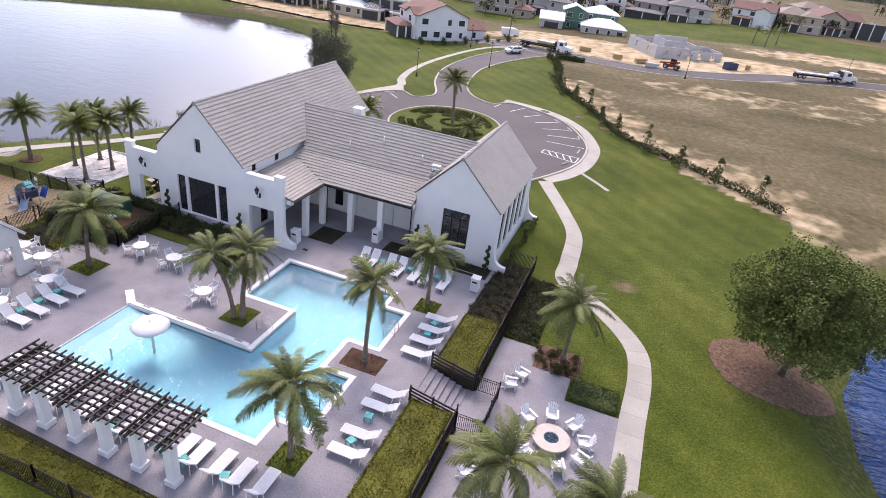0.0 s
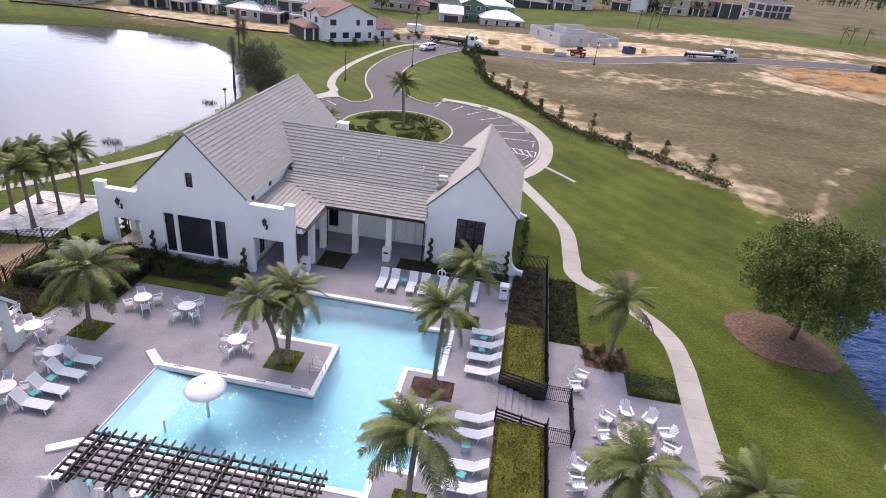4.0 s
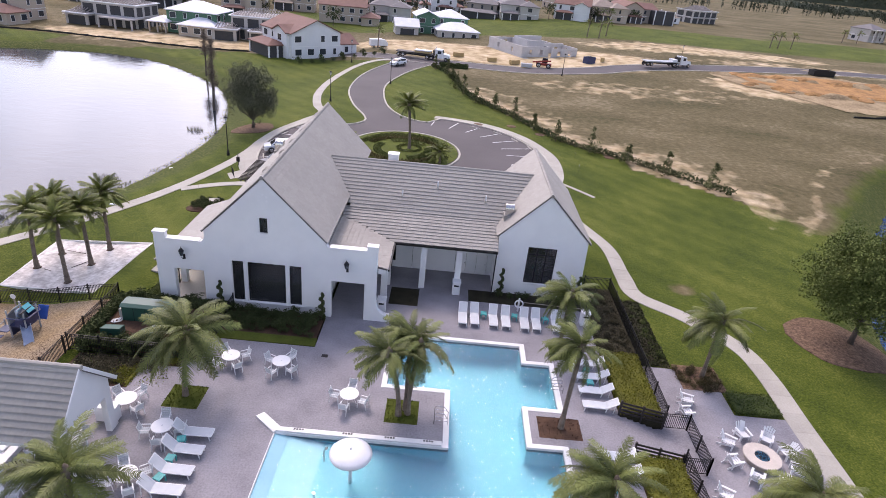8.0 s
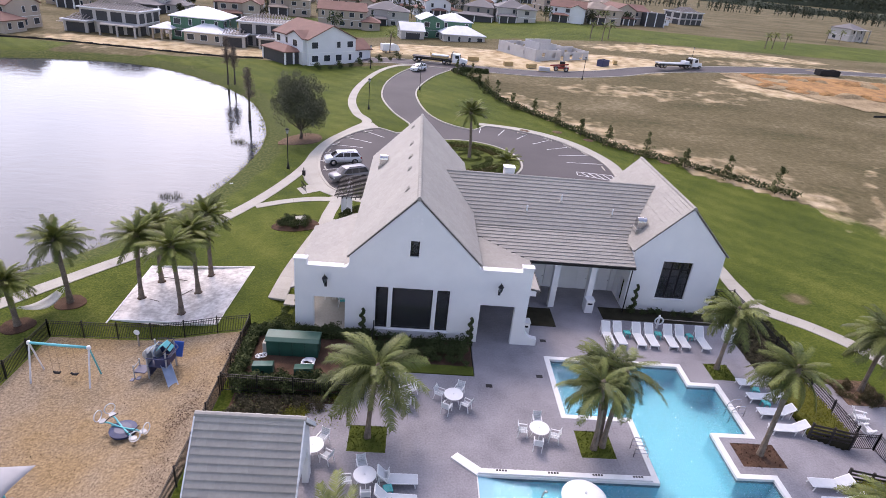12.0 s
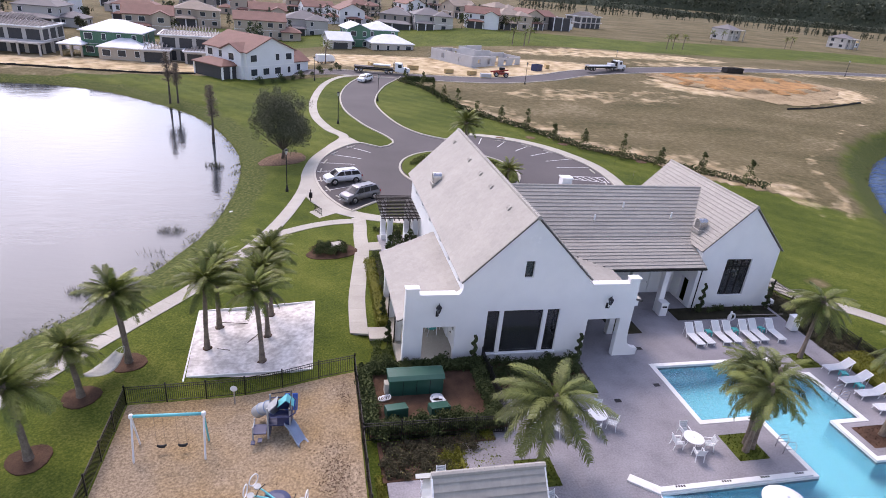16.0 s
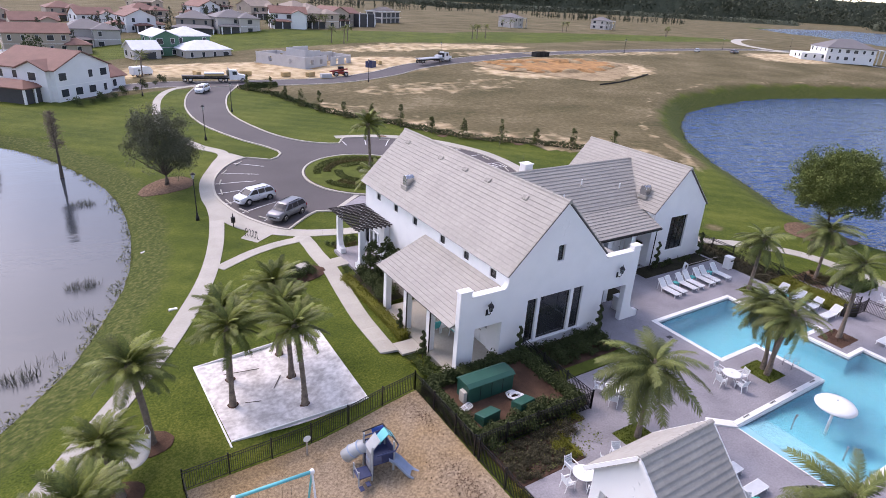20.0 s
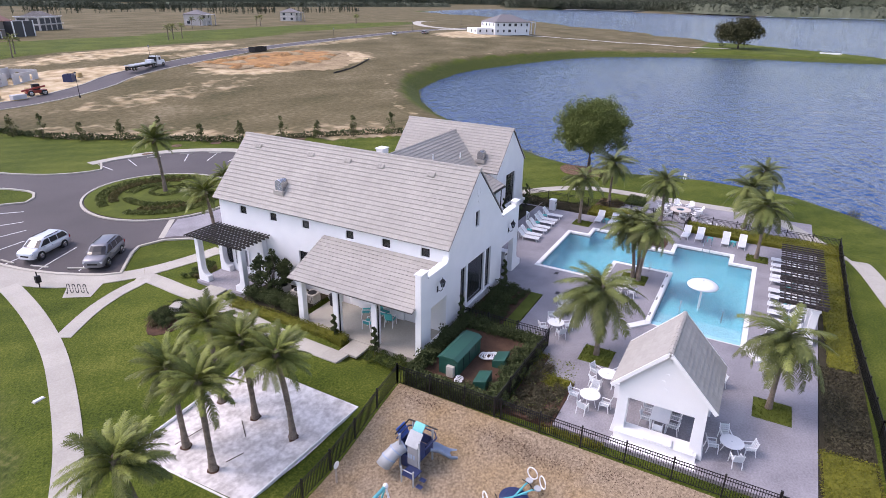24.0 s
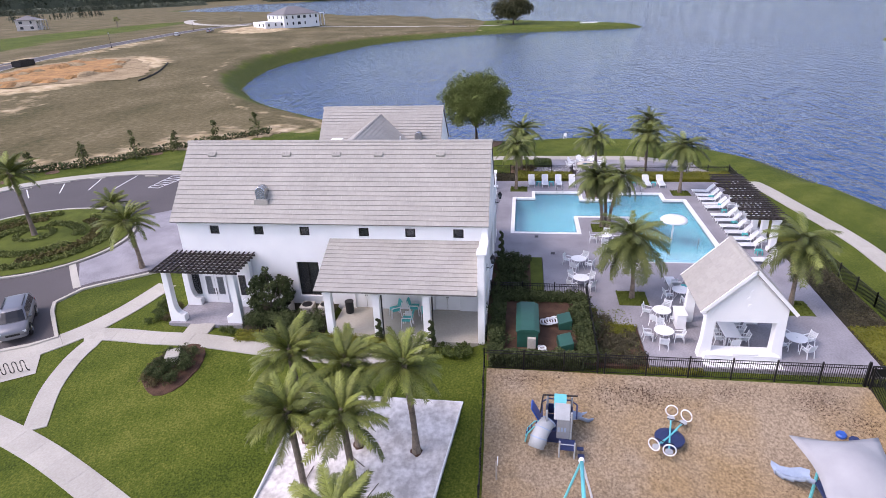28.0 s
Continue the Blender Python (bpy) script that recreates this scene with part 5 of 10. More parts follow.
# roofs of overlapping flat tiles
def tiles(corner, along, up, n_along, n_up, keep=None, thick=0.035, pieces=None, parent=None):
    """Courses of flat tiles from an eave corner: along is one tile's width, up one course."""
    s = Shape()
    o, a, u = Vector(corner), Vector(along), Vector(up)
    nrm = a.cross(u).normalized()
    if nrm.z < 0:
        nrm = -nrm
    for j in range(n_up):
        for i in range(-1, n_along + 1):
            sh = 0.5 if j % 2 else 0.0
            lo, hi = max(0.0, i + sh + 0.003), min(float(n_along), i + 1 + sh - 0.003)
            if hi - lo < 0.1:
                continue
            if keep is not None:
                q = o + a * (lo + hi) / 2 + u * (j + 0.5)
                if not keep(q):
                    continue
            jig = nrm * random.uniform(-0.003, 0.003)
            p = [o + a * lo + u * j + nrm * (thick + 0.05) + jig, o + a * hi + u * j + nrm * (thick + 0.05) + jig, o + a * hi + u * (j + 1.12) + nrm * thick * 0.9, o + a * lo + u * (j + 1.12) + nrm * thick * 0.9]
            p += [p[0] - nrm * (thick + 0.04), p[1] - nrm * (thick + 0.04)]
            f = [(0, 1, 2, 3), (4, 5, 1, 0), (0, 3, 4), (1, 5, 2)]
            if pieces is not None:
                pieces.append((p, f))
            else:
                s.add(p, f)
    return s


def slope(name, eave_a, eave_b, ridge_a, ridge_b, keep=None, width=0.42, course=0.36, parent=None, thick=0.06, outline=None, single=False):
    """A roof plane: a slab with tiles over it. The outline, if given, is the slab's polygon in space."""
    ea, eb, ra, rb = (Vector(p) for p in (eave_a, eave_b, ridge_a, ridge_b))
    along, up = eb - ea, ra - ea
    nrm = along.cross(up).normalized()
    if nrm.z < 0:
        nrm = -nrm
    poly = [Vector(p) for p in outline] if outline else [ea, eb, rb, ra]
    slab = Shape()
    n = len(poly)
    slab.add([p for p in poly] + [p - nrm * thick for p in poly], [tuple(range(n)), tuple(range(2 * n - 1, n - 1, -1))] + [(i, n + i, n + (i + 1) % n, (i + 1) % n) for i in range(n)])
    root = part(name, slab, FASCIA, parent or house, "grey flat-tiled roof slope")
    na, nu = max(1, round(along.length / width)), max(1, round(up.length / course))
    if single:
        own = []
        tiles(ea, along / na, up / nu, na, nu, keep, 0.035, own)
        for p, f in own:
            part("roof_tile", Shape().add(p, f), ROOF_PIECE, root)
        return root
    t = tiles(ea, along / na, up / nu, na, nu, keep)
    tagged(part("roof_tiles", t, ROOF, root, "overlapping flat grey concrete tiles"), kind="stuff")
    return root


def ridge_cap(a, b, parent=None, r=0.16):
    a, b = Vector(a), Vector(b)
    n = max(1, int((b - a).length / 0.42))
    me = Shape().cyl(Vector((0, 0, -0.04)), (b - a) * 1.06 / n + Vector((0, 0, -0.055)), r, r * 0.94, 8).mesh("ridge_tile")
    me.materials.append(ROOF_PIECE)
    for i in range(n):
        part("ridge_tile", me, None, parent or house, m=Matrix.Translation(a.lerp(b, i / n)))


RZ = 10.98
slope("roof", (-39.25, 37.85, 6.35), (-39.25, 60.4, 6.35), (-34.65, 37.85, RZ), (-34.65, 60.4, RZ))
slope("roof", (-30.05, 37.85, 6.35), (-30.05, 60.4, 6.35), (-34.65, 37.85, RZ), (-34.65, 60.4, RZ))
ridge_cap((-34.65, 37.8, RZ), (-34.65, 60.45, RZ))
GZ = 9.42
slope("roof", (-17.15, 44.0, 5.40), (-17.15, 56.95, 5.40), (-13.2, 44.0, GZ), (-13.2, 56.95, GZ))
slope("roof", (-9.3, 44.0, 5.41), (-9.3, 56.95, 5.41), (-13.2, 44.0, GZ), (-13.2, 56.95, GZ))
ridge_cap((-13.2, 43.95, GZ), (-13.2, 57.0, GZ))
# middle range: steep above, shallow over the porch
BZ, MRZ, SHZ = 5.75, 8.75, 5.3
on_barn = lambda z: -34.65 + (RZ - z) * 0.993
on_wing = lambda z: -13.2 - (GZ - z) * 0.983
between = lambda q: on_barn(q.z) - 0.25 < q.x < on_wing(q.z) + 0.25
slope("roof", (-33.2, 46.4, BZ), (-12.8, 46.4, BZ), (-33.2, 50.65, MRZ), (-12.8, 50.65, MRZ), outline=[(-29.6, 46.4, BZ), (-16.85, 46.4, BZ), (-13.6, 50.65, MRZ), (-32.7, 50.65, MRZ)], keep=between)
slope("roof", (-33.2, 57.0, 4.45), (-12.8, 57.0, 4.45), (-33.2, 50.65, MRZ), (-12.8, 50.65, MRZ), outline=[(-30.05, 57.0, 4.45), (-16.9, 57.0, 4.45), (-13.6, 50.65, MRZ), (-32.7, 50.65, MRZ)], keep=between)
ridge_cap((-32.3, 50.65, MRZ), (-13.9, 50.65, MRZ))
slope("roof", (-25.6, 43.15, 4.36), (-16.98, 43.15, 4.36), (-25.6, 46.5, BZ), (-16.98, 46.5, BZ), outline=[(-25.6, 43.15, 4.36), (-16.98, 43.15, 4.36), (-16.98, 46.5, BZ), (-25.6, 46.5, BZ)])
low = slope("roof", (-30.3, 43.15, 4.36), (-25.6, 43.15, 4.36), (-30.3, 46.5, BZ), (-25.6, 46.5, BZ), outline=[(-25.6, 43.15, 4.36), (-25.59, 43.15, 4.36), (-25.59, 46.5, BZ), (-30.3, 46.5, BZ), (-30.3, 45.415, SHZ)], keep=lambda q: q.y - 43.15 > -(q.x + 25.6) * 0.482)
slope("roof", (-25.6, 38.4, 4.36), (-25.6, 45.6, 4.36), (-30.3, 38.4, SHZ), (-30.3, 45.6, SHZ), outline=[(-25.6, 38.35, 4.36), (-25.6, 43.15, 4.36), (-30.3, 45.415, SHZ), (-30.3, 38.35, SHZ)], keep=lambda q: q.y - 43.15 < -(q.x + 25.6) * 0.482)
part("gutter", Shape().box(-25.55, -16.98, 43.02, 43.14, 4.2, 4.33), BRONZE, house)
part("gutter", Shape().box(-25.58, -25.46, 38.4, 43.1, 4.2, 4.33), BRONZE, house)
# west porch roof
slope("roof", (-43.25, 38.36, 3.32), (-43.25, 48.9, 3.32), (-38.9, 38.36, 5.15), (-38.9, 48.9, 5.15), single=True)

for x, y, z, d in ((-37.9, 53.8, 7.85, 0), (-16.2, 46.3, 6.65, 0)):
    cowl = thing("roof_vent", "small grey hooded metal vent on the tiled roof", "roof vent", turn(x, y, z, d), "hooded roof vents")
    part("hood", Shape().plate(arc(0, 0.45, 0.36, 0, 180, 8) + [(-0.36, -0.3), (0.36, -0.3)], (), -0.36, 0.4, ALONG @ Matrix.Identity(4)), STEEL, cowl, "rounded silver sheet hood", bevel=0.03)
    for k in (-0.24, -0.08, 0.08, 0.24):
        part("rib", Shape().plate(arc(0, 0.45, 0.375, 0, 180, 10), (), k - 0.02, k + 0.02, ALONG @ Matrix.Identity(4)), STEEL, cowl)
    part("base", Shape().box(-0.45, 0.45, -0.5, 0.5, -0.45, -0.1), ROOF, cowl)
for x, y in ((-22.5, 48.6), (-18.2, 47.8), (-25.5, 47.6)):
    z = BZ + (y - 46.4) * 0.765
    pipe = thing("vent_pipe", "thin pale plumbing vent pipe on the roof", "vent pipe", turn(x, y, z), "vent pipes")
    part("pipe", Shape().cyl((0, 0, -0.1), (0, 0, 0.6), 0.065), WHITE, pipe)
    part("flashing", Shape().cyl((0, 0, -0.02), (0, 0, 0.12), 0.14, 0.07), KERB, pipe)
for y in (58.3, 52.6, 48.9, 45.8, 41.4):
    skin = thing("roof_louvre", "flat pale attic vent set in the roof tiles", "roof vent", pose(-35.45, y, 10.22, 0, -45.2, 0), "flat attic vents")
    part("tray", Shape().box(-0.2, 0.2, -0.3, 0.3, 0.0, 0.10), ROOF, skin, bevel=0.02)
    for k in (-0.17, 0.17):
        part("cover", Shape().box(-0.14, 0.14, k - 0.12, k + 0.12, 0.10, 0.13), ROOF, skin, bevel=0.01)


def pergola(name, label, m, lx, ly, top, posts, n_beam, n_bar, bar=0.08):
    root = thing(name, label, "pergola", m)
    for i in range(n_beam):
        y = ly * (i / (n_beam - 1) - 0.5)
        part("beam", Shape().box(-lx / 2, lx / 2, y - 0.04, y + 0.04, top, top + 0.15), DARKWOOD, root, bevel=0.01)
    for i in range(n_bar):
        x = (lx - 0.3) * (i / (n_bar - 1) - 0.5)
        part("rafter", Shape().box(x - bar / 2, x + bar / 2, -ly / 2 - 0.35, ly / 2 + 0.35, top + 0.152, top + 0.24), DARKWOOD, root)
    return root


# entrance pergola on curved white posts
ent = pergola("entrance_pergola", "dark timber pergola on curved white posts over the entrance", turn(-40.65, 57.6, 0, 90), 6.2, 2.95, 3.80, (), 8, 17)
for x, y in ((2.2, 0.95), (-2.2, 0.95), (2.2, -1.40), (-2.2, -1.40)):
    s = 1 if x > 0 else -1
    foot = [(-0.62, -0.9), (0.5, -0.9), (0.42, 3.80), (0.02, 3.80), (0.02, 1.15), (-0.04, 0.8), (-0.2, 0.5), (-0.42, 0.36), (-0.62, 0.32)]
    if s < 0:
        foot = [(-a, b) for a, b in foot]
    part("post", wall_y([(x + a, b) for a, b in foot], [], y - 0.25, y + 0.25), STUCCO, ent, "white curved stucco post", bevel=0.03)
part("floor", Shape().box(-2.75, 2.75, -1.7, 1.45, -0.9, -0.17), PAVER, ent)
for y0 in (57.2, 58.1):
    leaf = part("door", Shape().box(-39.0, -38.9, y0, y0 + 0.88, -0.3, 2.15), TRIM, house, "white glazed entrance door", bevel=0.01)
    part("pane", Shape().box(-39.02, -38.995, y0 + 0.2, y0 + 0.68, 0.55, 2.0), GLASS, leaf)
    part("handle", Shape().cyl((-39.12, y0 + (0.8 if y0 < 58 else 0.08), 0.6), (-39.12, y0 + (0.8 if y0 < 58 else 0.08), 1.1), 0.025), IRON, leaf)
for y0 in (55.6, 59.3):
    w = part("window", Shape().box(-38.98, -38.9, y0, y0 + 0.6, 0.5, 2.1), BRONZE, house, "narrow dark window")
    part("pane", Shape().box(-39.0, -38.975, y0 + 0.08, y0 + 0.52, 0.58, 2.02), GLASS, w)


def lantern(x, y, z, deg):
    root = thing("wall_lantern", "black iron carriage lantern on a wall bracket", "wall lamp", turn(x, y, z, deg), "wall lanterns")
    part("bracket", Shape().tube([(0, 0, -0.1), (0, -0.25, -0.15), (0, -0.4, 0.05), (0, -0.4, 0.2)], 0.025), IRON, root)
    part("back_plate", Shape().box(-0.09, 0.09, -0.03, 0.0, -0.3, 0.15), IRON, root, bevel=0.01)
    part("cage", Shape().lathe([(0.09, 0.2), (0.17, 0.55), (0.19, 0.57)], 6, (0, -0.4, 0)), GLASS, root, "glass lantern body")
    part("roof", Shape().lathe([(0.22, 0.57), (0.10, 0.75), (0.03, 0.8), (0.02, 0.92)], 6, (0, -0.4, 0)), IRON, root)
    for k in range(6):
        a = k * 1.0472
        part("bar", Shape().beam((0.09 * math.cos(a), -0.4 + 0.09 * math.sin(a), 0.2), (0.18 * math.cos(a), -0.4 + 0.18 * math.sin(a), 0.57), 0.02, 0.02), IRON, root)


lantern(-40.7, FY, 4.2, 0), lantern(-28.55, FY, 4.4, 0)

# ---- cabana ----
cab = thing("cabana", "white stucco poolside cabana with grey tiled gable roof", "cabana")
CX0, CX1, CY0, CY1, CRZ, CEZ = -43.9, -39.5, 20.42, 24.88, 5.93, 3.50
for x in (CX0, CX1 - 0.35):
    gable = [(CY0, 2.5), (CY1, 2.5), (CY1, CEZ + 0.05), ((CY0 + CY1) / 2, CRZ - 0.1), (CY0, CEZ + 0.05)]
    part("gable", wall_x(gable, [], x, x + 0.35), STUCCO, cab, "white stucco gable", bevel=0.02)
    for y in (CY0, CY1 - 0.55):
        g = 0.22 if y == CY0 else -0.22
        part("pillar", wall_x([(y + 0.0 - max(g, 0), -0.3), (y + 0.55 - min(g, 0), -0.3), (y + 0.55 - min(g, 0) * 0.2, 1.0), (y + 0.55, 2.52), (y, 2.52), (y - max(g, 0) * 0.2, 1.0)], [], x, x + (0.55 if x == CX0 else 0.35)), STUCCO, cab, "white flared stucco pillar", bevel=0.03)
part("counter", Shape().box(CX0 + 0.002, CX0 + 0.5, CY0 + 0.55, CY1 - 0.55, -0.5, 0.40), STUCCO, cab, "white stucco counter wall", bevel=0.03)
part("counter_top", Shape().box(CX0 - 0.42, CX0 + 0.62, CY0 + 0.3, CY1 - 0.3, 0.402, 0.47), TRIM, cab, bevel=0.02)
part("plinth", Shape().box(CX0 - 0.98, CX0 - 0.37, CY0 + 0.02, CY1 - 0.02, -0.9, 0.02), STUCCO, cab, bevel=0.02)
part("base", Shape().box(CX0 - 0.36, CX0, CY0 + 0.1, CY1 - 0.1, -0.9, 0.40), STUCCO, cab, bevel=0.03)
for y in (CY0, CY1 - 0.3):
    part("beam", Shape().box(CX0 + 0.35, CX1 - 0.35, y, y + 0.3, 2.5, 3.1), STUCCO, cab, bevel=0.02)
part("ceiling_board", Shape().box(CX0 + 0.3, CX1 - 0.3, CY0 + 0.3, CY1 - 0.3, 2.72, 2.76), TRIM, cab)
for k in range(3):
    part("wall_vent", Shape().cyl((CX0 - 0.02, 22.6 + (0.15 if k == 1 else 0), 3.6 + 0.45 * k), (CX0 + 0.05, 22.6 + (0.15 if k == 1 else 0), 3.6 + 0.45 * k), 0.11, n=10), TRIM, cab)
pieces = []
mid = (CY0 + CY1) / 2
for ey in (CY0 - 0.4, CY1 + 0.4):
    ea, eb, ra, rb = Vector((CX0 - 0.2, ey, CEZ - 0.32)), Vector((CX1 + 0.2, ey, CEZ - 0.32)), Vector((CX0 - 0.2, mid, CRZ)), Vector((CX1 + 0.2, mid, CRZ))
    slab = Shape()
    nrm = (eb - ea).cross(ra - ea).normalized()
    nrm = nrm if nrm.z > 0 else -nrm
    q = [ea, eb, rb, ra]
    slab.add(q + [p - nrm * 0.14 for p in q], [(0, 1, 2, 3), (7, 6, 5, 4), (0, 4, 5, 1), (1, 5, 6, 2), (2, 6, 7, 3), (3, 7, 4, 0)])
    part("roof", slab, FASCIA, cab, "tiled roof slope")
    tiles(ea, (eb - ea) / 11, (ra - ea) / 11, 11, 11, None, 0.035, pieces)
for p, f in pieces:
    part("roof_tile", Shape().add(p, f), ROOF_PIECE, cab)
ridge_cap((CX0 - 0.25, mid, CRZ), (CX1 + 0.25, mid, CRZ), cab)
for ey in (CY0 - 0.4, CY1 + 0.4):
    for x in (CX0 - 0.26, CX1 + 0.2):
        part("bargeboard", Shape().beam((x + 0.03, ey, CEZ - 0.34), (x + 0.03, mid, CRZ - 0.02), 0.06, 0.2), TRIM, cab)
structure("floor_cabana", Shape().box(-44.9, -38.9, 19.4, 25.7, -0.2, 0.006), PAVER, "grey paver floor under the cabana", "floor")

# ---- pergola by the pool ----
perg = pergola("pool_pergola", "long dark timber pergola on white square pillars", turn(-22.5, 16.0, 0), 11.8, 2.35, 2.98, (), 7, 24, 0.07)
for i in range(6):
    x = -5.3 + 2.12 * i
    for k in (-0.14, 0.14):
        part("girder", Shape().box(x + k - 0.045, x + k + 0.045, -1.5, 1.5, 2.80, 2.978), DARKWOOD, perg)
    post = part("pillar", Shape().box(x - 0.24, x + 0.24, -1.05, -0.57, -0.02, 2.79), STUCCO, perg, "white square pillar", bevel=0.03)
    part("plinth", Shape().box(x - 0.33, x + 0.33, -1.14, -0.48, -0.02, 0.35), STUCCO, post, bevel=0.02)
    part("capital", Shape().box(x - 0.31, x + 0.31, -1.12, -0.5, 2.62, 2.795), TRIM, post, bevel=0.02)
cap = thing("vent_chimney", "small white ventilation chimney behind the ridge", "chimney", turn(-26.8, 51.6, 8.3))
part("box", Shape().box(-0.45, 0.45, -0.4, 0.4, -0.3, 0.85), TRIM, cap, bevel=0.03)
part("lid", Shape().box(-0.52, 0.52, -0.47, 0.47, 0.852, 0.93), TRIM, cap, bevel=0.02)

# ---- plants ----
def leaf_quad(s, p, size, rng, flat=0.0):
    """One small leaf at p."""
    d = Vector((rng.gauss(0, 1), rng.gauss(0, 1), rng.gauss(0, 1) * (1 - flat)))
    d = d.normalized() if d.length > 1e-3 else Vector((1, 0, 0))
    e = d.cross(Vector((rng.gauss(0, 1), rng.gauss(0, 1), rng.gauss(0, 1)))).normalized()
    a, b = d * size, e * size * 0.42
    n = len(s.v)
    s.v += [tuple(p - a * 0.5), tuple(p + b), tuple(p + a * 0.5), tuple(p - b)]
    s.f.append((n, n + 1, n + 2, n + 3))


def clumps(centres, per, spread, size, seed=1, flat=0.3):
    rng = random.Random(seed)
    s = Shape()
    for c, r in centres:
        for _ in range(per):
            q = Vector((rng.gauss(0, 1), rng.gauss(0, 1), rng.gauss(0, 0.8)))
            q = q.normalized() * r * spread * rng.uniform(0.35, 1.0) ** 0.6
            leaf_quad(s, Vector(c) + q, size * rng.uniform(0.6, 1.3), rng, flat)
    return s


def hedge_leaves(x0, x1, y0, y1, z0, z1, n, size, seed=1, round_top=0.1):
    """Leaves over the outside of a clipped hedge."""
    rng = random.Random(seed)
    s = Shape()
    w, d, h = x1 - x0, y1 - y0, z1 - z0
    top, side_x, side_y = w * d, d * h * 2, w * h * 2
    for _ in range(n):
        k = rng.uniform(0, top + side_x + side_y)
        x, y, z = rng.uniform(x0, x1), rng.uniform(y0, y1), rng.uniform(z0, z1)
        if k < top:
            z = z1 + rng.gauss(0, 0.05) + 0.05 * math.sin(x * 2.3 + 1.7 * math.sin(y * 1.9))
        elif k < top + side_x:
            x = (x0 if rng.random() < 0.5 else x1) + rng.gauss(0, 0.05)
        else:
            y = (y0 if rng.random() < 0.5 else y1) + rng.gauss(0, 0.05)
        leaf_quad(s, Vector((x, y, z)), size * rng.uniform(0.6, 1.3), rng, 0.2)
    return s


def hedge(label, x0, x1, y0, y1, z0, z1, mat, per=150, size=0.10, seed=1, name="hedge"):
    root = thing(name, label, "hedge")
    i = 0.10
    part("core", Shape().box(x0 + i, x1 - i, y0 + i, y1 - i, z0, z1 - i * 0.6), mat, root, bevel=0.08)
    area = (x1 - x0) * (y1 - y0) + 2 * (z1 - z0) * (x1 - x0 + y1 - y0)
    tagged(part("foliage", hedge_leaves(x0, x1, y0, y1, z0, z1, int(area * per), size, seed), mat, root), kind="stuff")
    return root


def frond_mesh(seed, length=2.7, sag=1.1, leaf=0.50, n=52):
    rng = random.Random(seed)
    s = Shape()
    pts = []
    for i in range(9):
        t = i / 8
        pts.append(Vector((length * (t - 0.10 * sag * t * t), 0.06 * math.sin(3 * t + seed), 0.28 * t * length * 0.4 - sag * t * t * 1.05)))
    s.tube(pts, [0.035 * (1 - 0.85 * i / 8) for i in range(9)], 4)
    for i in range(n):
        t = 0.12 + 0.88 * (i + 0.5) / n
        k = min(7, int(t * 8))
        p = pts[k].lerp(pts[k + 1], t * 8 - k)
        f = (pts[k + 1] - pts[k]).normalized()
        ln = leaf * (math.sin(3.14159 * (0.12 + 0.80 * t)) * 0.85 + 0.25)
        for side in (-1, 1):
            out = (Vector((0, side, 0)) * rng.uniform(0.75, 1.0) + f * rng.uniform(0.55, 0.95) + Vector((0, 0, rng.uniform(0.05, 0.35)))).normalized()
            tip = p + out * ln + Vector((0, 0, -0.55 * ln * rng.uniform(0.4, 1.5)))
            mid = p + out * ln * 0.5 + Vector((0, 0, 0.02))
            w = f * 0.021
            m = len(s.v)
            s.v += [tuple(p - w), tuple(p + w), tuple(mid + w * 1.2), tuple(tip), tuple(mid - w * 1.2)]
            s.f += [(m, m + 1, m + 2, m + 4), (m + 4, m + 2, m + 3)]
    return s.mesh("frond", True)


FRONDS = [frond_mesh(k, 2.7 + 0.15 * (k % 3), 1.0 + 0.3 * k) for k in range(4)]
for me in FRONDS:
    me.materials.append(FROND)
YOUNG = [frond_mesh(10 + k, 2.5 + 0.2 * (k % 3), 0.75 + 0.25 * k, 0.46, 52) for k in range(4)]
for me in YOUNG:
    me.materials.append(FROND_BLUE)


